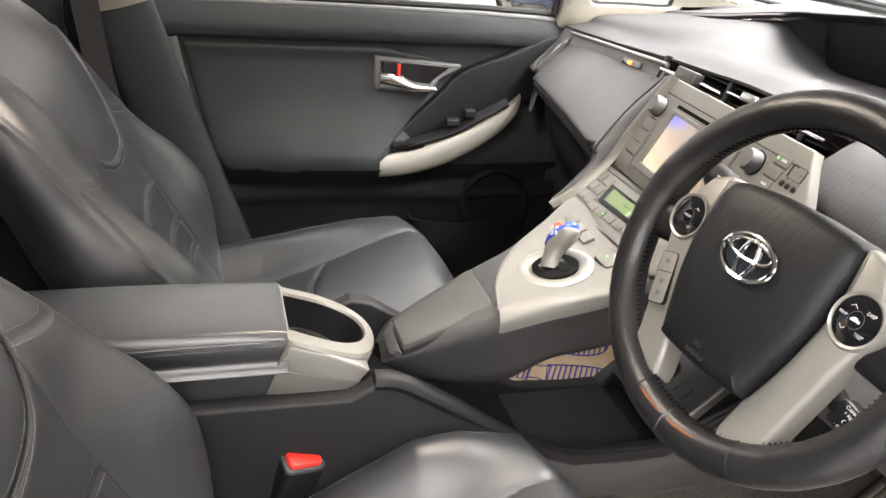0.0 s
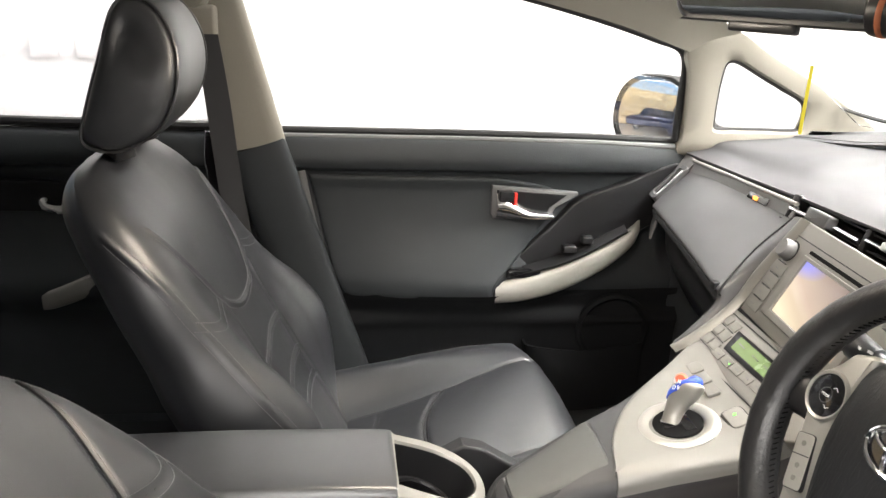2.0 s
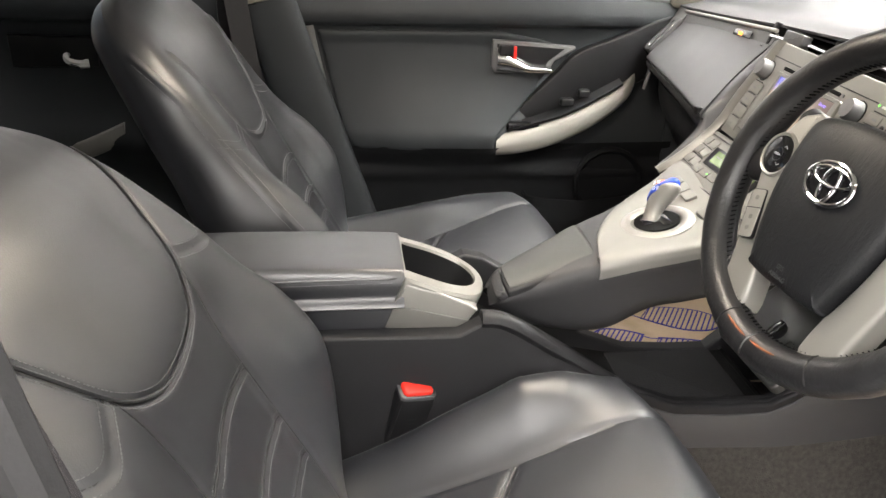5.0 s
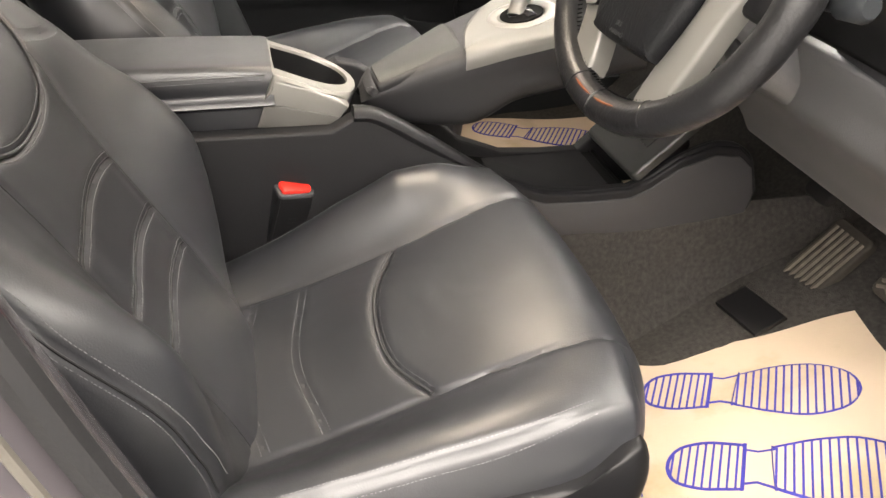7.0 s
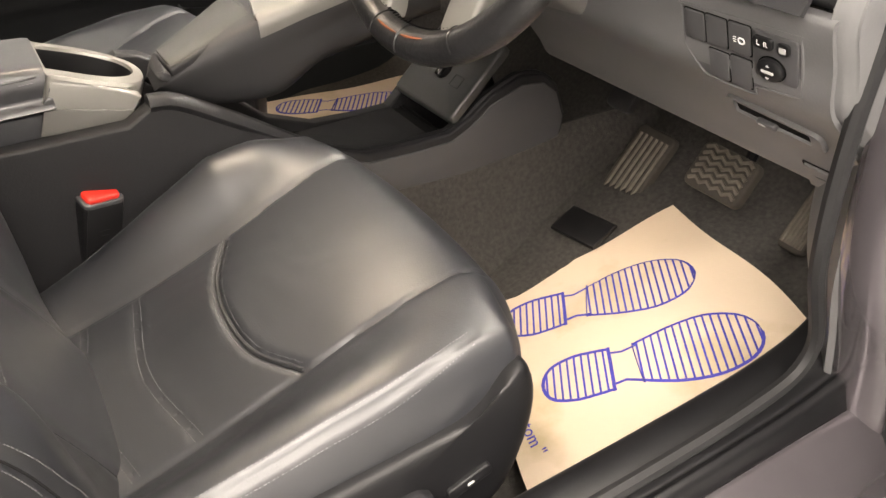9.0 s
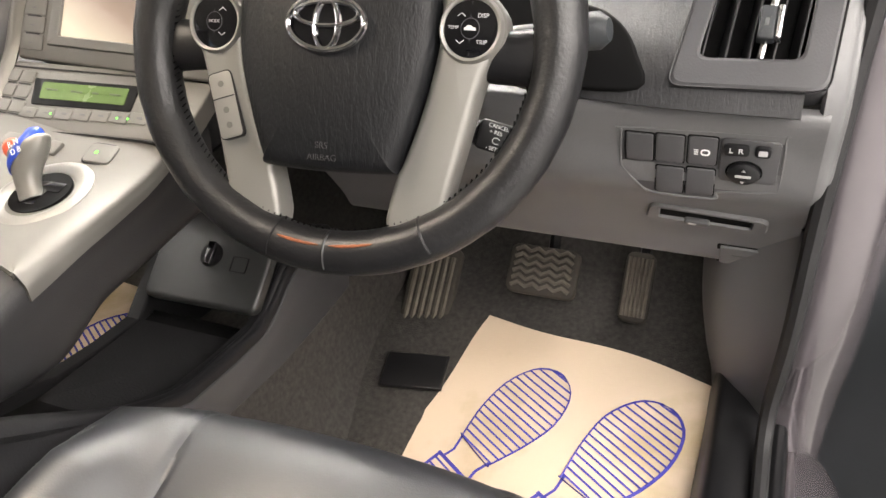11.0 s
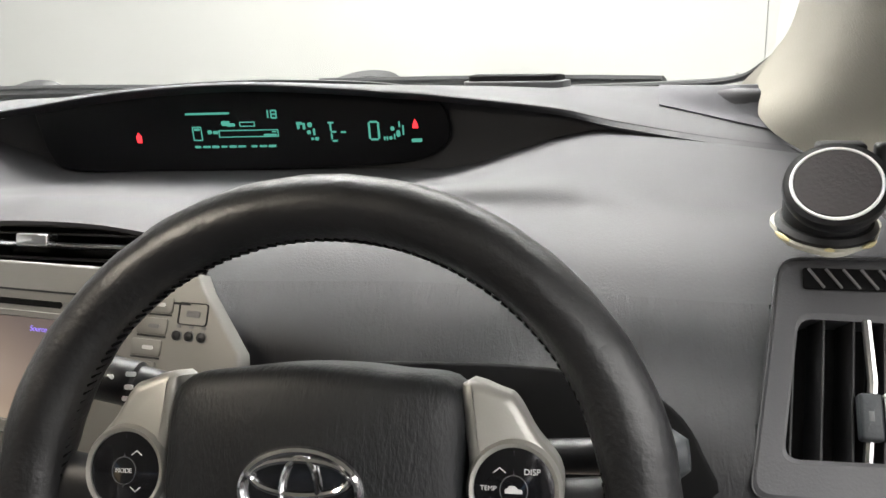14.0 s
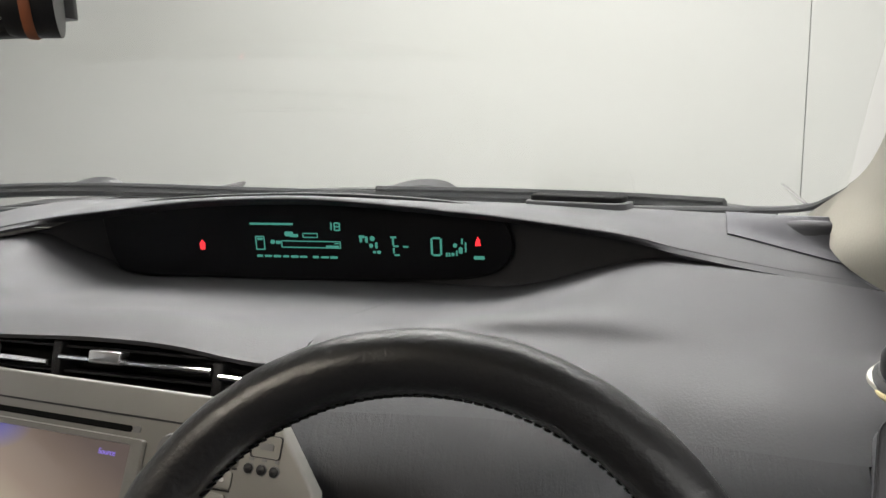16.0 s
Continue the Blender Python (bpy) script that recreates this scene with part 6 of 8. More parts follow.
# ---- centre console: the raised bridge with the shifter ----
con = thing("centre_console", "dark plastic and silver centre console bridge", "console", at=(0, 0, 0.25))
BR = [(-0.252, 0.02, 0.066, 0.632, 0.662), (-0.235, 0.004, 0.082, 0.624, 0.681), (-0.18, -0.018, 0.090, 0.612, 0.702), (-0.11, -0.045, 0.097, 0.612, 0.724), (-0.05, -0.072, 0.100, 0.644, 0.738), (0.0, -0.108, 0.103, 0.656, 0.747), (0.05, -0.140, 0.108, 0.670, 0.760), (0.09, -0.160, 0.115, 0.682, 0.781), (0.13, -0.160, 0.125, 0.692, 0.808)]
rings = []
for y, xa, xb, za, zb in BR:
    zb -= 0.012 if y > 0.1 else 0.0
    h = zb - za
    rings.append([(xa + 0.02, y + 0.02, za), (xb - 0.02, y + 0.02, za), (xb - 0.001, y, za + 0.55 * h), (xb - 0.001, y, zb - 0.012), (xb - 0.02, y, zb), (0.5 * (xa + xb), y, zb + 0.002), (xa + 0.02, y, zb), (xa + 0.004, y, zb - 0.010), (xa, y, za + 0.45 * h)])
part("bridge", loft(rings, 54, 60), mat("bridge_plastic", (0.023, 0.023, 0.0245), 0.5, 0, (600, 0.2), (8, 0.1), 0.35), con, "dark grey plastic bridge")


def bridge_at(y):
    ys = [r[0] for r in BR]
    return [float(np.interp(y, ys, [r[k] for r in BR])) for k in (1, 2, 3, 4)]


# silver top: its left edge follows the outline, its right edge folds down the side
rows = []
for y in (-0.112, -0.106, -0.098, -0.085, -0.065, -0.045, -0.02, 0.01, 0.04, 0.07, 0.088):
    xa, xb, za, zb = bridge_at(y)
    xl = lerp_keys([(-0.112, 0.088), (-0.108, 0.070), (-0.098, 0.030), (-0.088, 0.005), (-0.075, -0.018), (-0.054, -0.046), (-0.017, -0.083), (0.022, -0.113), (0.067, -0.145), (0.09, -0.153)], y)
    row = [(xl - 0.002, y, zb - 0.004), (xl, y, zb + 0.002)]
    for f in (0.1, 0.3, 0.5, 0.7, 0.9):
        row.append((xl + (xb - 0.006 - xl) * f, y, zb + 0.0055))
    lo = -0.022 + 0.03 * max(0.0, y + 0.09)
    row += [(xb - 0.002, y, zb + 0.001), (xb + 0.0035, y, zb - 0.008), (xb + 0.0045, y, zb + lo)]
    rows.append(row)
part("silver_top", patch(rows, 60, 44, 0.003), STACK, con, "pale silver painted shifter surround")
# shift gate
MG = axes((0.024, -0.0115, 0.7515), (1, 0, 0.0), (0, 0.97, 0.24))
part("gate_ring", lathe([(0.054, -0.012), (0.052, 0.0005), (0.047, 0.0026), (0.0445, 0.0034), (0.042, 0.0034), (0.036, 0.0012), (0.032, -0.002), (0.030, -0.008), (0.030, -0.03)], MG, 48), SILVER, con, "bright silver shift gate ring")
part("gate_plate", lathe([(0.0, 0.0022), (0.0315, 0.0022), (0.0315, -0.014), (0, -0.014)], MG, 32), VOID, con)
part("gate_slot", plate([(-0.012, -0.02), (0.008, -0.02), (0.008, 0.002), (0.022, 0.002), (0.022, 0.016), (-0.012, 0.016)], 0.0022, 0.0034, MG, 0.0005), GLOSS, con)
sh = thing("gear_shifter", "silver gear shifter with a blue patterned knob", "gear shifter", at=(0.02, -0.015, 0.75))
base = V(0.020, -0.020, 0.748)
axis = V(-0.021, 0.019, 0.044)
side_ = V(0.86, 0.30, 0.40).normalized()
deep_ = axis.cross(side_).normalized()
ring_s = []
for f, w, d, ox in ((0.0, 0.0125, 0.011, 0), (0.25, 0.0125, 0.011, 0), (0.5, 0.0155, 0.013, 0.003), (0.75, 0.0215, 0.0155, 0.009), (0.95, 0.0245, 0.0155, 0.012), (1.05, 0.020, 0.012, 0.013), (1.10, 0.010, 0.006, 0.013)):
    c = base + axis * f
    ring_s.append([c + side_ * (ox + w * math.cos(q)) + deep_ * (d * math.sin(q)) for q in [2 * math.pi * j / 16 for j in range(16)]])
part("stem", loft(ring_s, 32, 30), SILVER, sh)
cap = []
for f, w, d, ox in ((0.74, 0.0200, 0.0166, 0.006), (0.9, 0.0225, 0.0166, 0.008), (1.04, 0.0190, 0.0132, 0.010), (1.115, 0.009, 0.006, 0.010)):
    c = base + axis * f
    cap.append([c + side_ * (ox + w * math.cos(q)) + deep_ * (d * math.sin(q)) + axis * (0.16 * math.cos(q)) for q in [2 * math.pi * j / 16 for j in range(16)]])
kb = part("knob_cap", loft(cap, 32, 16), BLUE, sh, "translucent blue knob cap with white letters")
part("knob_cap", lathe([(0, 0.003), (0.008, 0.0025), (0.0105, 0.0), (0.008, -0.003), (0, -0.004)], axes(base + axis * 1.0 - side_ * 0.012 + V(-0.010, 0.012, 0.0), (0.8, 0.5, 0.2), (0.2, 0.5, 0.85)), 20), CAP, sh, "orange-red round knob behind")
ML = axes(base + axis * 0.93 + side_ * 0.010 - deep_ * 0.0172, side_, axis)
if (ML.to_3x3() @ V(0, 0, 1)).dot(V(0.6, -0.4, 0.6)) < 0:
    ML = axes(base + axis * 0.93 + side_ * 0.010 + deep_ * 0.0172, -side_, axis)
words("letters", "R N\nD B", 0.008, ML, WHITE, kb)
# park button
MPK = axes((0.044, 0.0555, 0.7685), (1, 0.02, -0.03), (0, 0.90, 0.40))
pk = part("park_button", plate(rrect(0.036, 0.026, 0.006, 4), -0.002, 0.0035, MPK, 0.0015), STACK, con)
part("button_groove", frame_plate(rrect(0.040, 0.030, 0.007, 4), rrect(0.036, 0.026, 0.006, 4), -0.002, 0.0015, MPK, 0.0005), BLACK, con)
part("key_lamp", plate(rrect(0.004, 0.004, 0.001, 2, -0.005, 0.0), 0.0035, 0.0041, MPK), GREEN_LED, pk, "green lamp")
for k in range(3):
    mkm = axes((-0.088 + 0.031 * k, 0.060 - 0.003 * k, 0.7695), (1, -0.1, 0), (0, 0.90, 0.42))
    part("mode_button", plate(rrect(0.028, 0.018, 0.003, 2), -0.002, 0.003, mkm, 0.001), STACK, con)
# dark lid of the small bin
MLD = axes((0.0, -0.170, 0.7045), (1, 0, 0.0), (0, 0.955, 0.30))


def lid_rows(grow, lift):
    """Rows of the rounded lid: its driver's side folds down over the edge of the bridge."""
    out = []
    for v, dl in ((-0.066, 0.016), (-0.064, 0.006), (-0.058, 0.001), (-0.03, 0.0), (0.0, 0.0), (0.03, 0.0), (0.052, 0.001), (0.060, 0.006), (0.063, 0.014)):
        xl = lerp_keys([(-0.066, 0.027), (0.0, -0.004), (0.063, -0.038)], v) + dl - grow
        xr = lerp_keys([(-0.066, 0.087), (0.0, 0.080), (0.063, 0.073)], v) - 0.6 * dl + grow
        vv = v * (1 + grow * 16)
        side = lerp_keys([(-0.066, 0.0035), (0.063, 0.0005)], v)
        end = -0.004 if abs(v + 0.0015) > 0.063 else 0.0
        out.append([MLD @ V(xl + (xr - xl) * f, vv, h + lift + end - side * g) for f, h, g in ((0.0, -0.006, 0), (0.02, 0.001, 0), (0.07, 0.0045, 0), (0.3, 0.0065, 0), (0.6, 0.0065, 0.05), (0.82, 0.005, 0.3), (0.94, 0.0025, 0.7), (0.985, 0.0, 1.0), (1.0, -0.006, 1.2))])
    return out


part("bin_lid", patch(lid_rows(0.0, 0.0), 44, 40, 0.004), mat("lid_plastic", (0.036, 0.037, 0.035), 0.5, 0, (900, 0.3), (8, 0.1), 0.4), con, "dark grained bin lid")
part("lid_joint", patch(lid_rows(0.0036, -0.0028), 30, 30, 0.003), BLACK, con, "dark joint round the lid")
MLL = axes(MLD @ V(0.060, -0.0735, -0.005), (1, 0, -0.16), (0, 0.62, 0.78))
part("lid_latch", plate([tuple(p) for p in crom([(-0.024, 0.009), (0.022, 0.007), (0.026, 0.0), (0.020, -0.009), (-0.014, -0.010), (-0.025, -0.004)], 30, True)], -0.008, 0.003, MLL, 0.003), PANEL, con, "small grey lid latch")

# ---- lower console with armrest, cup holder and tray ----
low = thing("lower_console", "low dark plastic floor console with armrest base and tray", "console", at=(0, -0.2, 0.25))
for sg in (-1, 1):
    xs = sg * 0.105
    SIDE = [(-0.80, 0.26), (-0.80, 0.62), (-0.52, 0.635), (-0.30, 0.632), (-0.265, 0.652), (-0.235, 0.645), (-0.16, 0.598), (-0.06, 0.535), (0.02, 0.503), (0.10, 0.497), (0.165, 0.497), (0.20, 0.513), (0.24, 0.541), (0.30, 0.562), (0.345, 0.556), (0.375, 0.53), (0.395, 0.474), (0.385, 0.404), (0.22, 0.409), (0.09, 0.418), (-0.12, 0.425), (-0.16, 0.26)]
    part("side_wall", plate(SIDE if sg > 0 else [(y_, z_ - 0.034 if -0.1 < y_ < 0.19 else z_ - 0.018 if y_ > 0.0 else z_) for y_, z_ in SIDE], xs - 0.012, xs + 0.012, MX, 0.005), CONS, low, "dark console side")
    if sg > 0:
        part("edge_rail", tube(crom([(xs, -0.27, 0.651), (xs, -0.235, 0.644), (xs, -0.16, 0.597), (xs, -0.06, 0.533), (xs, 0.02, 0.501), (xs, 0.10, 0.495), (xs, 0.165, 0.495), (xs, 0.20, 0.511), (xs, 0.24, 0.539), (xs, 0.30, 0.560), (xs, 0.345, 0.552), (xs, 0.375, 0.525), (xs, 0.39, 0.47)], 50), [0.015] * 8 + [0.015 - 0.0011 * k for k in range(8)] + [0.006] * 34, 10, flat=0.8), CONS, low)
# lighter sheet over the same wall: door light painted on its forward part
LIT_SIDE = [(-0.11, 0.545), (-0.06, 0.520), (0.02, 0.488), (0.10, 0.483), (0.165, 0.483), (0.20, 0.499), (0.24, 0.527), (0.30, 0.547), (0.345, 0.541), (0.372, 0.518), (0.388, 0.47), (0.378, 0.411), (0.22, 0.416), (0.09, 0.425), (-0.11, 0.432)]
part("lit_side_sheet", plate(LIT_SIDE, 0.115, 0.1195, MX, 0.002), PANEL, low, "lighter sheet standing for light on the forward console side")
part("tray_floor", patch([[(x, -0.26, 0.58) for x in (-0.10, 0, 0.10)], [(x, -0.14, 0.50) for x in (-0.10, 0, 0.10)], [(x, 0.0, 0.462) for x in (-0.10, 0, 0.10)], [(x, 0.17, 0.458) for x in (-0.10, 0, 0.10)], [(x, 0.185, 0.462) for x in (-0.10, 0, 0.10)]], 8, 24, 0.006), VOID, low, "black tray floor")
part("tray_mat", box((-0.088, -0.02, 0.462), (0.088, 0.165, 0.466), 0.002), mat("matt_tray_liner", (0.012, 0.012, 0.013), 0.85, 0, (300, 0.4), (10, 0.15), 0.15), low)
MQ = axes((0.012, 0.212, 0.546), (1, 0, 0.03), (0, 0.74, 0.67))
sp2 = part("socket_panel", plate(rrect(0.184, 0.150, 0.012, 4, 0.0, 0.018), -0.012, 0.004, MQ, 0.006), mat("satin_panel", (0.032, 0.033, 0.032), 0.33, 0, (500, 0.06), (8, 0.08), 0.6), low, "satin dark panel with a power socket")
so = part("power_socket", lathe([(0.017, 0.003), (0.017, 0.006), (0.014, 0.008), (0.0, 0.009)], MQ @ Matrix.Translation((0.0, 0.012, 0)), 24), BLACK, sp2)
part("socket_tab", box((-0.004, -0.016, 0.008), (0.008, 0.017, 0.015), 0.002, MQ @ Matrix.Translation((0.0, 0.012, 0))), GLOSS, sp2)
part("square_blank", frame_plate(rrect(0.026, 0.022, 0.002, 2, 0.048, 0.004), rrect(0.023, 0.019, 0.002, 2, 0.048, 0.004), 0.003, 0.0052, MQ, 0.0005), BLACK, sp2)
# cup holder: silver U-shaped collar round a dark well
MCP = axes((0.02, -0.365, 0.700), (1, 0, 0), (0, 0.925, -0.38))
CUPO = [(-0.062, -0.008), (0.068, -0.008), (0.0705, 0.0), (0.069, 0.05), (0.058, 0.09), (0.032, 0.112), (-0.010, 0.121), (-0.045, 0.114), (-0.067, 0.09), (-0.075, 0.05), (-0.067, 0.0)]
CUPI = [(-0.046, -0.004), (0.036, -0.004), (0.041, 0.0), (0.040, 0.05), (0.031, 0.078), (0.012, 0.099), (-0.012, 0.107), (-0.035, 0.102), (-0.050, 0.085), (-0.057, 0.05), (-0.050, 0.0)]
co, ci = [tuple(p) for p in crom(CUPO, 50, True)], [tuple(p) for p in crom(CUPI, 50, True)]
part("cup_holder", frame_plate(co, ci, -0.030, 0.004, MCP, 0.004), SILVER, low, "silver painted cup holder collar")
bm = bmesh.new()
n_ = len(ci)
lay = [[bm.verts.new(MCP @ V(-0.008 + (p[0] + 0.008) * k, 0.045 + (p[1] - 0.045) * k, z)) for p in ci] for k, z in ((1.0, 0.0), (0.97, -0.02), (0.92, -0.065), (0.88, -0.07), (0.3, -0.071))]
for a in range(len(lay) - 1):
    for j in range(n_):
        bm.faces.new((lay[a][j], lay[a][(j + 1) % n_], lay[a + 1][(j + 1) % n_], lay[a + 1][j]))
bm.faces.new(lay[-1])
part("cup_well", bm, BLACK, low, "black cup holder well")
part("well_ridge", tube([MCP @ V(-0.008 + 0.042 * math.cos(q), 0.05 + 0.044 * math.sin(q), -0.042) for q in [2 * math.pi * j / 30 for j in range(30)]], 0.004, 6, True), BLACK, low)
part("bracket_side", plate([(-0.397, 0.634), (-0.3705, 0.699), (-0.325, 0.684), (-0.285, 0.665), (-0.272, 0.655), (-0.296, 0.624), (-0.306, 0.620)], 0.060, 0.0915, MX, 0.004), SILVER, low, "silver side plate")
# darker silver paints the shade of the plate's tilt
part("bracket_lower", plate([(-0.3965, 0.6345), (-0.3835, 0.667), (-0.292, 0.643), (-0.281, 0.640), (-0.296, 0.6245), (-0.306, 0.6205)], 0.0915, 0.0927, MX, 0.0008), STACK, low, "lower silver plate, duller for the shade of its tilt")
rings = [[(0.100, y, 0.435), (0.118 + 0.01 * k, y, 0.425), (0.128 + 0.01 * k, y, 0.36), (0.15, y, 0.29), (0.19, y, 0.22), (0.10, y, 0.22)] for y, k in ((-0.14, 0), (0.1, 0), (0.3, 0.2), (0.42, 1.0), (0.60, 3.0))]
tagged(part("tunnel_carpet", loft(rings, 30, 24), CARPET), "dark grey carpet up the side of the floor tunnel", "carpet", kind="structure")

ar = thing("centre_armrest", "black leather-covered centre armrest with a stitched lid", "armrest", at=(0, -0.55, 0.62))
rings = []
for y, t in ((-0.80, 0.55), (-0.79, 0.9), (-0.74, 1.0), (-0.6, 1.0), (-0.45, 1.0), (-0.40, 0.99), (-0.378, 0.96), (-0.371, 0.85)):
    w = 0.074 * (0.93 + 0.07 * t)
    zt = 0.711 + 0.005 * math.sin((y + 0.8) * 7)
    zt = 0.66 + (zt - 0.66) * (0.75 + 0.25 * t)
    rings.append([(0.018 + a_, y, b_) for a_, b_ in ((-w + 0.006, 0.664), (w - 0.0015, 0.664), (w - 0.0005, 0.680), (w, 0.698), (w - 0.006, zt - 0.001), (w - 0.02, zt + 0.004), (0.0, zt + 0.005), (-w + 0.02, zt + 0.003), (-w + 0.006, zt - 0.003), (-w - 0.001, 0.695), (-w, 0.678))])
la = loft(rings, 66, 44)
bmesh.ops.recalc_face_normals(la, faces=la.faces)
part("lid", la, LEATHER, ar, "slack leather cover")
part("lid_seam", tube(crom([(0.0905, -0.78, 0.7035), (0.0915, -0.6, 0.704), (0.0915, -0.45, 0.706), (0.0895, -0.385, 0.7055), (0.07, -0.371, 0.703), (0.02, -0.3695, 0.702), (-0.05, -0.371, 0.70)], 60), 0.0016, 6), PIPING, ar)
part("stitching", stitches(crom([(0.0932, -0.78, 0.698), (0.0938, -0.6, 0.6985), (0.0938, -0.45, 0.7005), (0.0915, -0.385, 0.700)], 40)), THREAD, ar)
BX = []
for y, k in ((-0.80, 0.97), (-0.70, 1.0), (-0.55, 1.008), (-0.45, 1.0), (-0.40, 1.0), (-0.385, 0.985), (-0.379, 0.95)):
    BX.append([(0.018 + k * a_, y + 0.30 * (b_ - 0.665) * (y > -0.42), b_) for a_, b_ in ((-0.066, 0.60), (0.066, 0.60), (0.0715, 0.612), (0.0725, 0.635), (0.0725, 0.660), (0.069, 0.669), (-0.066, 0.669))])
part("box", loft(BX, 48, 40), LEATHER, ar, "loose leather cover of the box")

# ---- steering wheel ----
sw = thing("steering_wheel", "black leather steering wheel with worn rim and silver spokes", "steering wheel", at=(0.37, 0.02, 0.91))
TL, YW = radians(23), radians(5)
WX = V(math.cos(YW), math.sin(YW), 0)
WU = V(-math.sin(YW) * math.sin(TL), math.cos(YW) * math.sin(TL), math.cos(TL))
MW = axes((0.367, 0.02, 0.91), WX, WU)
RR, RV = 0.168, 0.159
rim = [(RR * math.sin(2 * math.pi * i / 96), RV * math.cos(2 * math.pi * i / 96) - 0.002) for i in range(96)]
bm = bmesh.new()
rings = []
for i, (x, y) in enumerate(rim):
    a = 2 * math.pi * i / 96
    nrm = V(math.sin(a), math.cos(a), 0)
    deg = (math.degrees(a) + 180) % 360 - 180
    fat = 0.0182 + 0.0016 * math.exp(-((abs(deg) - 75) / 16) ** 2) - 0.0004 * math.exp(-((abs(deg) - 180) / 22) ** 2) + 0.0004 * math.sin(deg * 0.55) * math.sin(deg * 0.13)
    rings.append([MW @ (V(x, y, 0) + nrm * (fat * math.cos(q)) + V(0, 0, 1.05 * fat * math.sin(q))) for q in [2 * math.pi * j / 20 for j in range(20)]])
add_grid(bm, [[tuple(p) for p in r] for r in rings], close_u=True, close_v=True)
rm = part("rim", bm, RIM, sw, "worn wrinkled black leather rim")
bm = bmesh.new()
for i in range(170):
    a = 2 * math.pi * i / 170
    x, y = (RR - 0.0187) * math.sin(a), (RV - 0.0187) * math.cos(a) - 0.002
    x2, y2 = (RR - 0.0187) * math.sin(a + 0.022), (RV - 0.0187) * math.cos(a + 0.022) - 0.002
    add_tube(bm, [MW @ V(x, y, 0.005), MW @ V(x2, y2, -0.001)], 0.0008, 4)
part("rim_lacing", bm, VOID, rm, "laced inner seam of the rim")
for a0, a1, hh in ((165, 178, 0.5), (181, 194, 0.5)):
    pts = []
    for k in range(10):
        a = radians(a0 + (a1 - a0) * k / 9)
        pts.append(MW @ V((RR - 0.007) * math.sin(a), (RV - 0.007) * math.cos(a) - 0.002, 0.0174))
    part("worn_patch", tube(pts, [0.0004, 0.0010, 0.0013, 0.0010, 0.0014, 0.0011, 0.0015, 0.0012, 0.0009, 0.0004], 6), WORN, rm, "brown worn-through strip")
for a0 in (151, 179.5, 196):
    pts = []
    for k in range(13):
        q = radians(-100 + 230 * k / 12)
        a = radians(a0)
        fr = 0.0182
        pts.append(MW @ (V(RR * math.sin(a), RV * math.cos(a) - 0.002, 0) + V(math.sin(a), math.cos(a), 0) * (-fr * math.cos(q)) + V(0, 0, 1.05 * fr * math.sin(q))))
    part("rim_joint", tube(pts, 0.0013, 5), RIM, rm)
# airbag pad
PAD = [(-0.0745, 0.0600), (-0.040, 0.0692), (0.0, 0.0718), (0.040, 0.0692), (0.0755, 0.0620), (0.0790, 0.020), (0.0765, -0.015), (0.0665, -0.055), (0.0545, -0.090), (0.0505, -0.0955), (0.0, -0.0975), (-0.0505, -0.0955), (-0.0545, -0.090), (-0.0665, -0.055), (-0.0775, -0.015), (-0.0800, 0.020)]
dome = lambda x, y: 0.016 * max(0.0, 1 - (x / 0.12) ** 2 - ((y + 0.01) / 0.16) ** 2)
pts = [tuple(p) for p in crom(PAD, 84, True)]
bm = bmesh.new()
lay = []
for k, z in ((1.0, -0.03), (1.0, 0.004), (0.985, 0.009), (0.95, 0.0125), (0.85, 0.0145), (0.65, 0.0155), (0.4, 0.016), (0.15, 0.016)):
    lay.append([bm.verts.new(MW @ V(p[0] * k, -0.01 + (p[1] + 0.01) * k, z + dome(p[0] * k, -0.01 + (p[1] + 0.01) * k) * min(1, max(0, (z + 0.03) / 0.04)))) for p in pts])
for a in range(len(lay) - 1):
    for j in range(len(pts)):
        bm.faces.new((lay[a][j], lay[a][(j + 1) % len(pts)], lay[a + 1][(j + 1) % len(pts)], lay[a + 1][j]))
bm.faces.new(lay[-1])
PADM = mat("pad_plastic", (0.0065, 0.007, 0.0082), 0.5, 0, (650, 0.3), (10, 0.1), 0.28, stretch=(1, 0.4, 0.4))
wrinkled(PADM, 230, (1, 0.3, 0.22), 0.25, 0.0006)
pad = part("airbag_pad", bm, PADM, sw, "grained black airbag cover")
pt_ = BVHTree.FromPolygons([v.co[:] for v in pad.data.vertices], [p.vertices[:] for p in pad.data.polygons])
EMBOSS = mat("embossed_mark", (0.03, 0.03, 0.032), 0.45)
for k_, (tx_, yy_) in enumerate((("SRS", -0.078), ("AIRBAG", -0.087))):
    o_ = pt_.ray_cast(MW @ V(0.0, yy_, 0.3), (MW.to_3x3() @ V(0, 0, -1)).normalized())
    if o_[0] is not None:
        zl = (MW.inverted() @ o_[0]).z
        words("emboss", tx_, 0.007, MW @ Matrix.Translation((0.0, yy_, zl + 0.0006)), EMBOSS, pad)
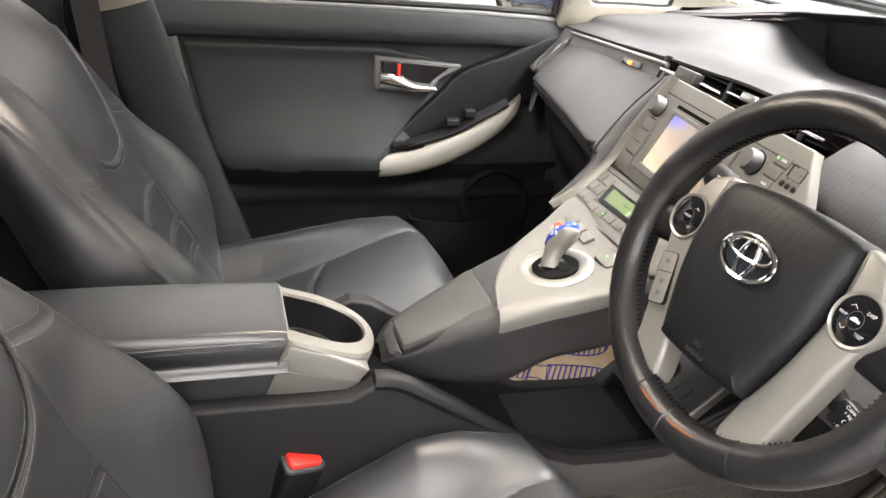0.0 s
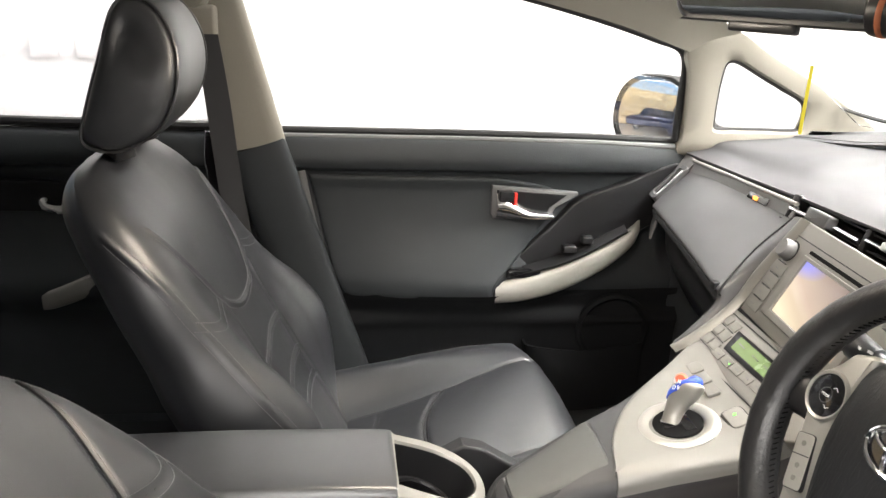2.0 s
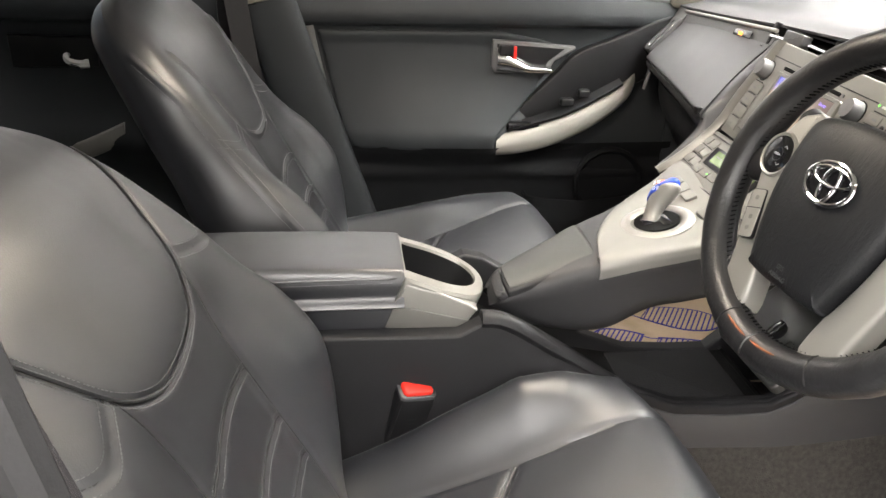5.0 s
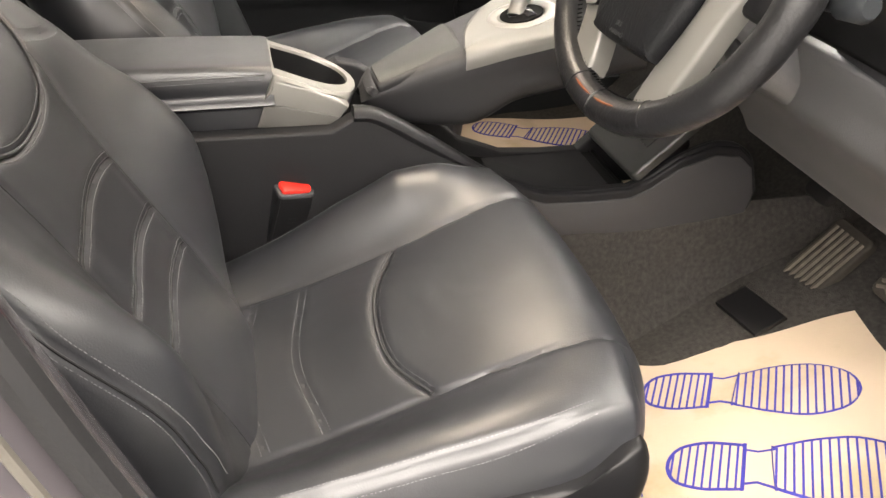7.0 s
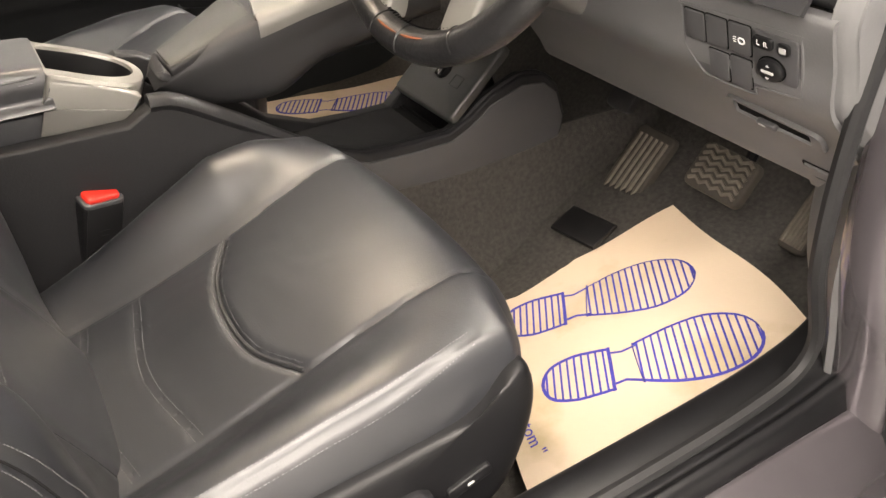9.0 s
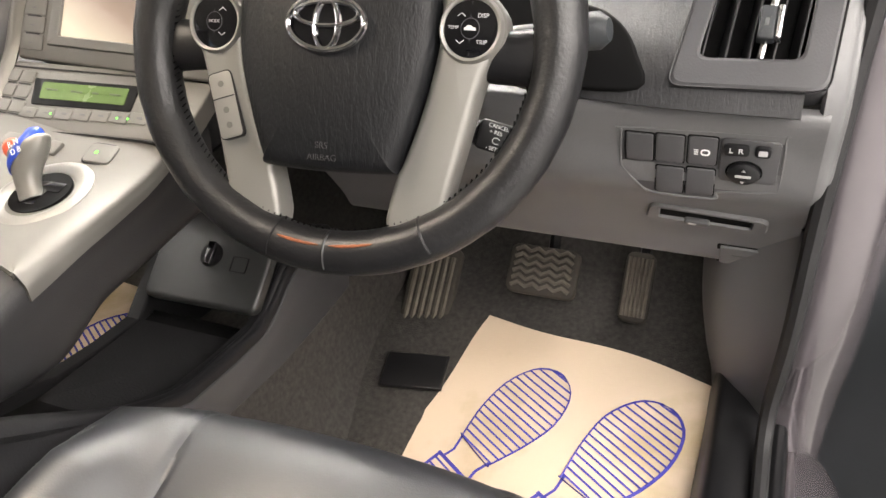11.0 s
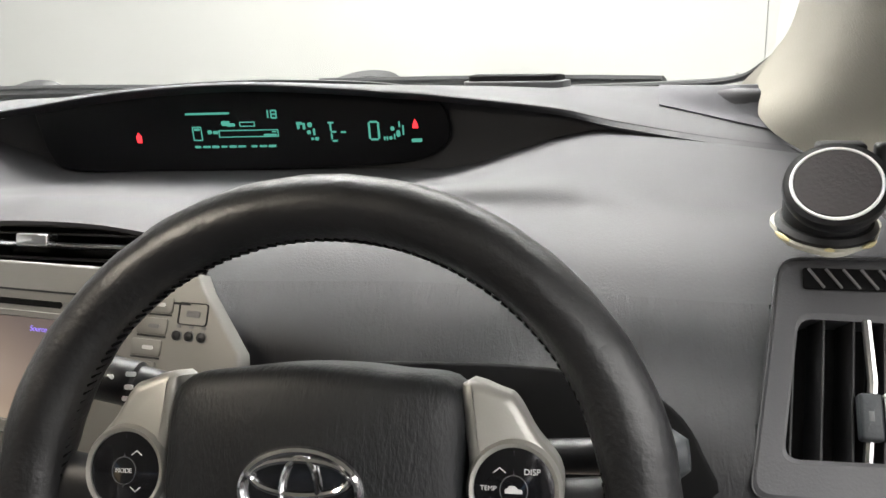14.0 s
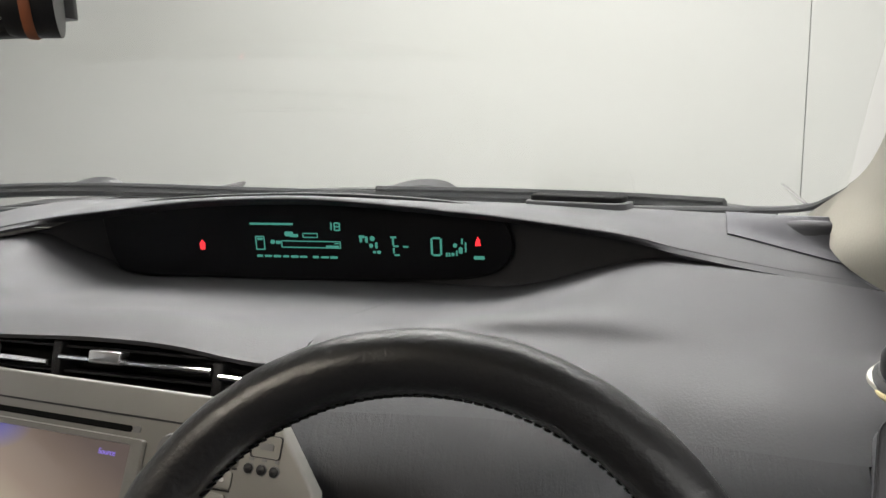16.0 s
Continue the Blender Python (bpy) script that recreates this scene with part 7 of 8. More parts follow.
# oval badge drawn as plain rings
ME = MW @ Matrix.Translation((0.001, 0.0105, 0.0315)) @ Matrix.Diagonal((1.10, 1.0, 1.0, 1.0))
part("badge_backing", plate(circle(0.028, 36, 0, 0, 0.0195), 0, 0.001, ME), GLOSS, pad)
for cx_, cy_, rx, ry, tr in ((0, 0, 0.0275, 0.0195, 0.0025), (0, 0.0065, 0.023, 0.0085, 0.0019), (0, -0.001, 0.0085, 0.0175, 0.0019)):
    part("badge_ring", tube([ME @ V(cx_ + rx * math.cos(2 * math.pi * k / 44), cy_ + ry * math.sin(2 * math.pi * k / 44), 0.0022) for k in range(44)], tr, 8, True), CHROME, pad, "chrome badge ring")
# spokes
for sg in (-1, 1):
    ARM = [(0.0775, 0.0635), (0.098, 0.0605), (0.1055, 0.056), (0.115, 0.040), (0.1275, 0.024), (0.1285, 0.006), (0.1200, -0.008), (0.1125, -0.030), (0.1045, -0.065), (0.0945, -0.109), (0.0900, -0.138), (0.0470, -0.142), (0.0520, -0.0990), (0.0570, -0.088), (0.0685, -0.055), (0.0785, -0.015), (0.0815, 0.020)]
    pts = [(sg * p[0], p[1]) for p in crom(ARM, 60, True)]
    bend = lambda x, y: -0.010 * max(0, (-y - 0.02) / 0.13) - 0.10 * max(0, abs(x) - 0.09) ** 1.0 * 0.3
    sp_ = part("spoke", plate(pts, -0.012, 0.0135, MW, 0.006, bend), SILVER, sw, "silver painted lower spoke")
    mpod = MW @ Matrix.Translation((sg * 0.1045, 0.0125, 0.011))
    part("pod_ring", lathe([(0.0240, -0.004), (0.0240, 0.002), (0.0222, 0.005), (0.0202, 0.004), (0.0200, 0.0)], mpod @ Matrix.Diagonal((1.0, 1.03, 1, 1)), 40), SILVER, sp_)
    pod = part("button_pod", lathe([(0.0201, 0.0), (0.0198, 0.003), (0.013, 0.0042), (0.0, 0.0045)], mpod @ Matrix.Diagonal((1.0, 1.03, 1, 1)), 40), GLOSS, sp_, "gloss black round button pod")
    top_ = mpod @ Matrix.Translation((0, 0, 0.0047))
    for wx, wy, tx, sz in ((((0.0090, 0.009, "DISP", 0.0042), (0.0090, -0.0095, "TRIP", 0.0042), (-0.0126, 0.0005, "TEMP", 0.0034)) if sg > 0 else ((0.0, 0.0, "MODE", 0.0034),))):
        words("letters", tx, sz, top_ @ Matrix.Translation((wx, wy, -0.0006 if abs(wx) > 0.005 else 0.0)), MARK, pod)
    part("pod_groove", tube([top_ @ V(0.0068 * math.cos(q), 0.0072 * math.sin(q), -0.0004) for q in [2 * math.pi * k / 28 for k in range(28)]], 0.0003, 4, True), PANEL, pod)
    for qa in (90, -90):
        part("pod_groove", tube([top_ @ V(0.0068 * math.cos(radians(qa)), 0.0072 * math.sin(radians(qa)), -0.0004), top_ @ V(0.019 * math.cos(radians(qa)), 0.019 * math.sin(radians(qa)), -0.0016)], 0.0003, 4), PANEL, pod)
    for ay in (1, -1):
        ax = -0.007 if sg > 0 else 0.007
        part("arrow", tube([top_ @ V(ax - 0.003, 0.0095 * ay - 0.0012 * ay, -0.0006), top_ @ V(ax, 0.0095 * ay + 0.0012 * ay, -0.0006), top_ @ V(ax + 0.003, 0.0095 * ay - 0.0012 * ay, -0.0006)], 0.0004, 5), MARK, pod)
    if sg > 0:
        part("car_mark", plate([(-0.006, -0.002), (0.006, -0.002), (0.0055, 0.0008), (0.003, 0.001), (0.001, 0.003), (-0.003, 0.003), (-0.0045, 0.001), (-0.006, 0.0008)], -0.0004, 0.0003, top_ @ Matrix.Diagonal((0.72, 0.72, 1, 1))), MARK, pod)
    else:
        kp = MW @ Matrix.Translation((-0.092, -0.052, 0.0118)) @ pose(0, 0, 0, 0, 0, 17)
        part("key_groove", plate(rrect(0.0215, 0.0535, 0.004, 3), -0.004, 0.0021, kp), BLACK, sp_)
        kb_ = part("phone_keys", plate(rrect(0.0202, 0.0522, 0.0035, 3), -0.004, 0.0026, kp, 0.0006), SILVER, sp_, "silver thumb keys")
        part("key_gap", plate(rrect(0.0195, 0.0009, 0.0003, 1, 0, 0.006), 0.0024, 0.0029, kp), BLACK, kb_)
        for yy in (0.017, -0.004, -0.016):
            part("key_mark", plate(rrect(0.005, 0.005, 0.002, 2, 0, yy), 0.0024, 0.0029, kp), STACK, kb_)
    part("side_spoke", loft([[MW @ V(sg * x, y * h - 0.004, z) for y, z in ((-1, -0.008), (-0.6, 0.004), (0.6, 0.004), (1, -0.008), (0.5, -0.016), (-0.5, -0.016))] for x, h in ((0.11, 0.018), (0.135, 0.020), (0.152, 0.022))], 18, 8), BLACK, sw)
part("hub", lathe([(0.03, -0.075), (0.045, -0.03), (0.05, -0.02), (0, -0.02)], MW @ Matrix.Translation((0, 0.015, 0)), 28), BLACK, sw)

col = thing("steering_column", "dark plastic steering column shroud with stalks", "steering column", at=(0.37, 0.15, 0.85))
MO = MW @ Matrix.Translation((0, -0.012, 0))
part("shroud", loft([[MO @ V(x * k, y * k - d, z) for x, y in rrect(0.12, 0.105, 0.03, 4)] for z, k, d in ((-0.055, 0.82, 0), (-0.065, 1, 0), (-0.12, 1.08, 0.004), (-0.20, 1.15, 0.012), (-0.27, 1.2, 0.02))], 40, 20), GREY, col)


def stalk(pts, r, tip, name, tipmat):
    s_ = part(name, tube([MW @ V(*p) for p in pts], r, 12), BLACK, col)
    a, b = MW @ V(*pts[-2]), MW @ V(*pts[-1])
    u = (b - a).normalized()
    part("stalk_tip", tube([b - u * 0.03, b - u * 0.028, b - u * 0.002, b + u * 0.006], [r[-1] * 0.9, tip, tip, tip * 0.6], 16), tipmat, s_)
    return s_


s1 = stalk([(-0.05, 0.030, -0.075), (-0.10, 0.044, -0.06), (-0.168, 0.058, -0.05)], [0.009, 0.011, 0.0145], 0.0150, "lamp_stalk", BLACK)
for px_, py_, w_ in ((-0.150, 0.058, 0.005), (-0.136, 0.060, 0.007), (-0.137, 0.052, 0.006), (-0.138, 0.045, 0.006)):
    part("symbol", plate(rrect(w_, 0.0030, 0.001, 2), 0.0, 0.0005, MW @ Matrix.Translation((px_, py_, -0.0385))), WHITE, s1)
stalk([(0.05, 0.012, -0.075), (0.12, 0.018, -0.06), (0.190, 0.024, -0.045)], [0.010, 0.010, 0.011], 0.0145, "wiper_stalk", DOOR)
MCR = MW @ pose(0.121, -0.062, -0.026, 0, 8, -13)
s3 = part("cruise_lever", plate(rrect(0.032, 0.024, 0.004, 3), -0.016, 0.0, MCR, 0.003), BLACK, col, "black cruise lever with white lettering")
part("lever_arm", tube([MW @ V(0.05, -0.05, -0.07), MCR @ V(-0.012, 0.0, -0.010)], [0.009, 0.010], 10), BLACK, s3)
part("lever_edge", box((0.0125, -0.011, -0.002), (0.0145, 0.009, 0.0006), 0.0004, MCR), STEEL, s3, "worn bright edge")
for tx, x_, y_, sz in (("CANCEL", -0.001, 0.0082, 0.0042), ("+ RES", -0.002, 0.0035, 0.0042), ("- SET", -0.002, -0.0088, 0.0042)):
    words("letters", tx, sz, MCR @ Matrix.Translation((x_, y_, 0.0003)), WHITE, s3)
for y_, sg in ((0.0035, 1), (-0.0088, -1)):
    part("arrow", plate([(0.0085, y_ - 0.0013 * sg), (0.0115, y_ - 0.0013 * sg), (0.010, y_ + 0.0016 * sg)][::sg], 0.0, 0.0004, MCR), WHITE, s3)
part("symbol", tube([MCR @ V(0.003 * math.cos(q), -0.0025 + 0.0024 * math.sin(q), 0.0003) for q in [0.6 + 0.5 * k for k in range(11)]], 0.0003, 4), WHITE, s3)

# ---- pedals ----
WORNRUB = mat("worn_rubber", (0.05, 0.044, 0.037), 0.75, 0, (200, 0.4), (60, 0.4), 0.3)
DUST = mat("dusty_rubber", (0.13, 0.115, 0.095), 0.8, 0, (200, 0.4), (60, 0.4), 0.3)
def pedal(name, cx, y, z, w, h, label, ribs, zig=False, rest=False):
    e = thing(name, label, "pedal", "pedals", (cx, y, z))
    m = axes((cx, y, z), (1, 0, 0.0), (0, 0.60, 0.80) if not rest else (0, 0.66, 0.75))
    part("pad", plate(rrect(w, h, 0.012, 4), -0.012, 0.004, m, 0.004), WORNRUB, e)
    if zig:
        for k in range(6):
            zz = [(-w * 0.42 + w * 0.84 * i / 8, -h * 0.36 + h * 0.144 * k + (0.006 if i % 2 else 0)) for i in range(9)]
            part("rib", tube([m @ V(a, b, 0.005) for a, b in zz], 0.0034, 5), DUST, e)
    else:
        for k in range(ribs):
            x = -w * 0.36 + w * 0.72 * k / (ribs - 1)
            part("rib", tube([m @ V(x, -h * 0.42, 0.004), m @ V(x, h * 0.42, 0.004)], 0.0028 if not rest else 0.004, 5), DUST, e)
    if not rest:
        part("arm", tube([m @ V(0, h * 0.2, -0.012), m @ V(0, h * 0.4, -0.05), (cx, y + 0.16, z + 0.22)], 0.009, 8), BLACK, e)
    return e


pedal("brake_pedal", 0.404, 0.464, 0.466, 0.105, 0.074, "black ribbed rubber brake pedal", 0, True)
pedal("accelerator_pedal", 0.537, 0.500, 0.443, 0.043, 0.105, "narrow ribbed black accelerator pedal", 6)
pedal("foot_rest", 0.205, 0.475, 0.36, 0.085, 0.20, "ribbed dark foot rest plate on the carpet", 6, False, True)
pb = thing("parking_brake_pedal", "small black parking brake pedal high in the footwell", "pedal", "pedals", (0.20, 0.45, 0.56))
part("pad", plate(rrect(0.055, 0.045, 0.012, 4), -0.01, 0.004, axes((0.205, 0.44, 0.525), (1, 0, 0), (0, 0.5, 0.86)), 0.004), RUBBER, pb)
part("arm", tube([(0.205, 0.45, 0.53), (0.205, 0.52, 0.62), (0.205, 0.58, 0.74)], 0.009, 8), BLACK, pb)

# ---- phone holder on the dashboard corner ----
ph = thing("phone_holder", "round black magnetic phone holder stuck on the dashboard", "phone holder", at=(0.645, 0.2, 0.99))
MN = axes((0.640, 0.186, 1.044), (1, -0.10, 0.10), (0, 0.72, 0.70)) @ Matrix.Scale(1.0, 4)
part("disc", lathe([(0.0, 0.004), (0.0225, 0.004), (0.0235, 0.0035), (0.029, 0.003), (0.0295, 0.0), (0.0285, -0.006), (0.022, -0.012), (0.0, -0.014)], MN, 40), BLACK, ph)
part("disc_face", lathe([(0.0, 0.0046), (0.0231, 0.0046), (0.0233, 0.0038)], MN, 40), mat("disc_rubber", (0.045, 0.040, 0.042), 0.75, 0, (400, 0.3), (30, 0.15), 0.25), ph, "dull grey rubber face")
part("disc_ring", lathe([(0.0232, 0.0036), (0.0238, 0.0046), (0.0250, 0.0046), (0.0255, 0.0036)], MN, 48), WHITE, ph, "pale ring on the magnet disc")
part("ball_joint", lathe([(0.0, 0.018), (0.014, 0.012), (0.018, 0.0), (0.014, -0.012), (0, -0.018)], Matrix.Translation((0.644, 0.206, 1.030)), 24), BLACK, ph)
part("base", lathe([(0.027, -0.012), (0.028, 0.0), (0.024, 0.008), (0.016, 0.014), (0, 0.018)], axes((0.648, 0.240, 1.021), (1, 0, 0), (0, 1, 0.25)), 32), BLACK, ph)
part("foot_flange", lathe([(0.031, -0.016), (0.032, -0.012), (0.029, -0.009), (0, -0.008)], axes((0.648, 0.239, 1.019), (1, 0, 0), (0, 1, 0.25)), 24), BLACK, ph)
GEL = mat("amber_gel", (0.42, 0.36, 0.20), 0.25, 0, (60, 0.3), (40, 0.4))
MGL = axes((0.648, 0.239, 1.019), (1, 0, 0), (0, 1, 0.25))
gel = [(0.0335 + 0.0018 * math.sin(3 * q + 0.6) + 0.0010 * math.sin(7 * q)) for q in [2 * math.pi * k / 48 for k in range(48)]]
part("gel_pad", plate([(r_ * math.cos(2 * math.pi * k / 48), r_ * math.sin(2 * math.pi * k / 48)) for k, r_ in enumerate(gel)], -0.018, -0.0145, MGL, 0.001), mat("clear_gel", (0.30, 0.29, 0.25), 0.2, 0, (80, 0.3), (60, 0.3)), ph, "squeezed pale gel pad")
for a_, w_ in ((-150, 22), (-95, 10), (-48, 20)):
    part("gel_bit", tube([MGL @ V(0.0335 * math.cos(radians(a_ + w_ * (k / 4 - 0.5))), 0.0335 * math.sin(radians(a_ + w_ * (k / 4 - 0.5))), -0.0145) for k in range(5)], [0.0010, 0.0016, 0.0020, 0.0016, 0.0010], 6), GEL, ph, "yellowed gel squeezed out")
part("hinge_clip", box((0.632, 0.204, 1.056), (0.660, 0.220, 1.066), 0.003), BLACK, ph)
part("clamp_knob", box((0.664, 0.202, 1.048), (0.673, 0.214, 1.066), 0.003), BLACK, ph)

# ---- mirror on the windscreen and hanging tag ----
rv = thing("rear_view_mirror", "black rear-view mirror under the roof", "rear-view mirror", at=(0.0, 0.04, 1.3))
MR = axes((0.0, 0.036, 1.275), (0.83, 0.55, 0), (0, 0.12, 1))
part("housing", loft([[MR @ V(x * k, y * k, d) for x, y in rrect(0.25, 0.068, 0.026, 4)] for d, k in ((0.0, 0.97), (-0.008, 1.03), (-0.03, 0.92), (-0.045, 0.5))], 40, 14), BLACK, rv)
part("mirror_glass", plate(rrect(0.238, 0.056, 0.02, 4), 0.001, 0.003, MR, 0.0008), MIRROR, rv)
part("sensor_strip", box((-0.05, -0.044, -0.01), (0.03, -0.033, 0.003), 0.003, MR), BLACK, rv)
part("stem", tube([(-0.01, 0.06, 1.28), (-0.02, 0.11, 1.32), (-0.02, 0.135, 1.372)], 0.012, 8), BLACK, rv)
dc = thing("dash_camera", "small black dashboard camera with a lens behind the mirror", "dash camera", at=(0.1, 0.1, 1.3))
part("body", box((0.075, 0.085, 1.25), (0.125, 0.125, 1.30), 0.01), BLACK, dc)
MLN = axes((0.128, 0.085, 1.258), (0.55, -0.83, 0), (0, 0, 1))
part("lens_barrel", lathe([(0.022, -0.01), (0.022, 0.012), (0.020, 0.018), (0.0, 0.018)], MLN, 28), BLACK, dc)
part("lens_band", lathe([(0.0222, 0.002), (0.0228, 0.003), (0.0228, 0.007), (0.0222, 0.008)], MLN, 28), WORN, dc, "copper coloured lens band")
tg = thing("hanging_tag", "yellow paper tag hanging on a thin string", "tag", at=(0.034, 0.06, 1.12))
part("tag", plate([(-0.0018, 0), (0.0018, 0), (0.0018, 0.075), (-0.0018, 0.075)], 0, 0.001, axes((0.036, 0.071, 1.126), (0.6, 0.8, 0), (0.02, -0.06, 1))), YELLOW, tg)
part("string", tube([(0.037, 0.067, 1.201), (0.037, 0.066, 1.225), (0.036, 0.064, 1.25)], 0.0008, 5), WHITE, tg)

# ---- paper floor mats with shoe outlines ----


def paper_mat(name, m, w, h, sag, label):
    e = thing(name, label, "floor mat", "paper floor mats", m.translation)

    def at(x, y, lift=0.0):
        return m @ V(x, y, sag(x, y) + lift)
    bm = bmesh.new()
    nx, ny = 22, 26
    G = []
    for j in range(ny + 1):
        row = []
        for i in range(nx + 1):
            u, v = 2 * i / nx - 1, 2 * j / ny - 1
            row.append(tuple(at(u * w / 2 * (1 - 0.025 * v * v * v * v) + 0.004 * math.sin(5 * v), v * h / 2 * (1 - 0.03 * u * u * u * u) + 0.006 * math.sin(4 * u + 1))))
        G.append(row)
    add_grid(bm, G)
    bmesh.ops.recalc_face_normals(bm, faces=bm.faces)
    bmesh.ops.solidify(bm, geom=bm.faces[:], thickness=0.0012)
    p_ = part("sheet", bm, PAPER, e, "creased cream paper sheet")
    for cx_, cyo in ((-0.092, 0.004), (0.072, 0.010)):
        sg = -1 if cx_ < 0 else 1

        def sole_at(x, y, cx_=cx_ - 0.004, cyo=cyo):
            c_, s_ = math.cos(radians(-18)), math.sin(radians(-18))
            x *= 1.07
            return at(cx_ + c_ * x - s_ * y, cyo + s_ * x + c_ * y, 0.0004)
        sole = [(0.0, 0.150), (0.034, 0.134), (0.051, 0.090), (0.049, 0.040), (0.038, 0.0), (0.0345, -0.009), (0.032, -0.0125), (-0.028, -0.0175), (-0.031, -0.015), (-0.036, 0.0), (-0.047, 0.04), (-0.052, 0.088), (-0.035, 0.133)]
        heel = [(-0.0345, -0.0535), (-0.032, -0.0515), (0.034, -0.0515), (0.0365, -0.0535), (0.038, -0.075), (0.038, -0.105), (0.027, -0.138), (0.0, -0.150), (-0.027, -0.138), (-0.038, -0.105), (-0.037, -0.075)]
        cs, ch = crom(sole, 44, True), crom(heel, 34, True)
        bm = bmesh.new()
        for poly in (cs, ch):
            add_tube(bm, [sole_at(sg * q[0], q[1]) for q in poly], 0.0026, 4, True, 0.3)
        for xa, xb in ((0.029, 0.033), (-0.027, -0.029)):
            add_tube(bm, [sole_at(sg * xa, -0.052), sole_at(sg * 0.88 * xa, -0.034), sole_at(sg * xb, -0.012)], 0.0022, 4, False, 0.3)
        for poly, step in ((cs, 0.0105), (ch, 0.0105)):
            y = min(q[1] for q in poly) + step * 0.6
            while y < max(q[1] for q in poly) - 0.003:
                xs_ = []
                for a, b in zip(poly, np.roll(poly, -1, axis=0)):
                    if (a[1] - y) * (b[1] - y) < 0:
                        xs_.append(a[0] + (b[0] - a[0]) * (y - a[1]) / (b[1] - a[1]))
                if len(xs_) >= 2:
                    add_tube(bm, [sole_at(sg * (min(xs_) + (max(xs_) - min(xs_)) * k / 4), y) for k in range(5)], 0.0017, 4, False, 0.3)
                y += step
        part("shoe_print", bm, INK, p_, "blue printed shoe sole outline")
    words("printing", '" custom "', 0.026, m @ Matrix.Translation((0.075, -0.178, sag(0.075, -0.178) + 0.0015)), INK, p_)
    return e


MM = axes((0.4345, 0.2425, 0.305), (0.95, -0.30, 0.09), (0.25, 0.90, 0.36))
paper_mat("driver_paper_mat", MM @ Matrix.Translation((0.04, -0.004, 0.0)), 0.435, 0.42, lambda x, y: 0.004 * math.sin(x * 13 + 1) * math.cos(y * 9) + 0.012 * max(0, -x - 0.1) * 10 * max(0, y), "cream paper floor mat with blue printed shoe soles")
MM2 = axes((-0.405, 0.215, 0.308), (0.97, -0.24, 0.02), (0.24, 0.96, 0.05))
paper_mat("passenger_paper_mat", MM2, 0.377, 0.40, lambda x, y: 0.008 * math.sin(x * 11) * math.cos(y * 8), "cream paper floor mat with blue printed shoe soles")
tagged(part("floor_pad", plate([(-0.05, -0.03), (0.05, -0.03), (0.05, 0.03), (-0.05, 0.03)], 0, 0.006, axes((0.235, 0.355, 0.317), (1, 0.1, 0.08), (0, 1, 0.40)), 0.003), BLACK), "black heel pad patch on the carpet", "pad")

# ---- driver's door opening: sill, hinge post, kick panel, centre pillar, open door ----
tagged(part("sill_trim", loft([[(0.665, y, 0.30), (0.668, y, 0.385 + d), (0.69, y, 0.405 + d), (0.72, y, 0.40 + d), (0.735, y, 0.385 + d), (0.745, y, 0.39 + d), (0.755, y, 0.375 + d), (0.757, y, 0.30)] for y, d in ((-0.9, 0.0), (-0.4, 0.0), (0.1, 0.004), (0.28, 0.02), (0.36, 0.06))], 48, 30), BLACK), "dark ribbed plastic door sill trim", "sill", kind="structure")
tagged(part("sill_outer", loft([[(0.757, y, 0.30), (0.757, y, 0.365), (0.79, y, 0.35), (0.83, y, 0.30), (0.835, y, 0.22), (0.757, y, 0.22)] for y in (-1.0, -0.4, 0.2, 0.45)], 36, 16), PAINT), "dark purple grey painted outer sill", "sill", kind="structure")
KP = [[(0.735, 0.235, 0.70), (0.70, 0.26, 0.70), (0.655, 0.30, 0.70), (0.637, 0.37, 0.70), (0.632, 0.70, 0.72)], [(0.735, 0.25, 0.56), (0.70, 0.275, 0.56), (0.655, 0.315, 0.56), (0.638, 0.40, 0.56), (0.634, 0.70, 0.56)], [(0.735, 0.28, 0.46), (0.712, 0.30, 0.46), (0.668, 0.345, 0.46), (0.648, 0.43, 0.46), (0.642, 0.70, 0.46)], [(0.735, 0.30, 0.37), (0.72, 0.32, 0.36), (0.69, 0.365, 0.36), (0.665, 0.45, 0.36), (0.655, 0.70, 0.36)], [(0.735, 0.31, 0.22), (0.725, 0.33, 0.22), (0.70, 0.375, 0.22), (0.672, 0.46, 0.22), (0.66, 0.70, 0.22)]]
tagged(part("kick_panel", patch(KP, 30, 40, 0.008), GREY), "grey plastic kick panel beside the footwell", "kick panel", kind="structure")
tagged(part("hinge_post", loft([[(0.735, 0.235 + d, z), (0.80, 0.26 + d, z), (0.805, 0.40 + d, z), (0.80, 0.62, z), (0.72, 0.62, z), (0.722, 0.30 + d, z)] for z, d in ((0.25, 0.09), (0.42, 0.06), (0.6, 0.0), (0.8, -0.02), (0.94, -0.01), (0.97, 0.1))], 40, 30), PAINT), "dark purple grey painted door hinge post", "pillar", kind="structure")
tagged(part("door_seal", tube(crom([(0.732, -0.2, 0.413), (0.728, 0.15, 0.417), (0.727, 0.25, 0.46), (0.730, 0.205, 0.60), (0.732, 0.19, 0.75), (0.742, 0.19, 0.95), (0.752, 0.16, 1.03), (0.740, 0.05, 1.12), (0.70, -0.13, 1.225), (0.66, -0.30, 1.30)], 70), 0.009, 8), RUBBER), "black rubber door seal", "seal", kind="structure")
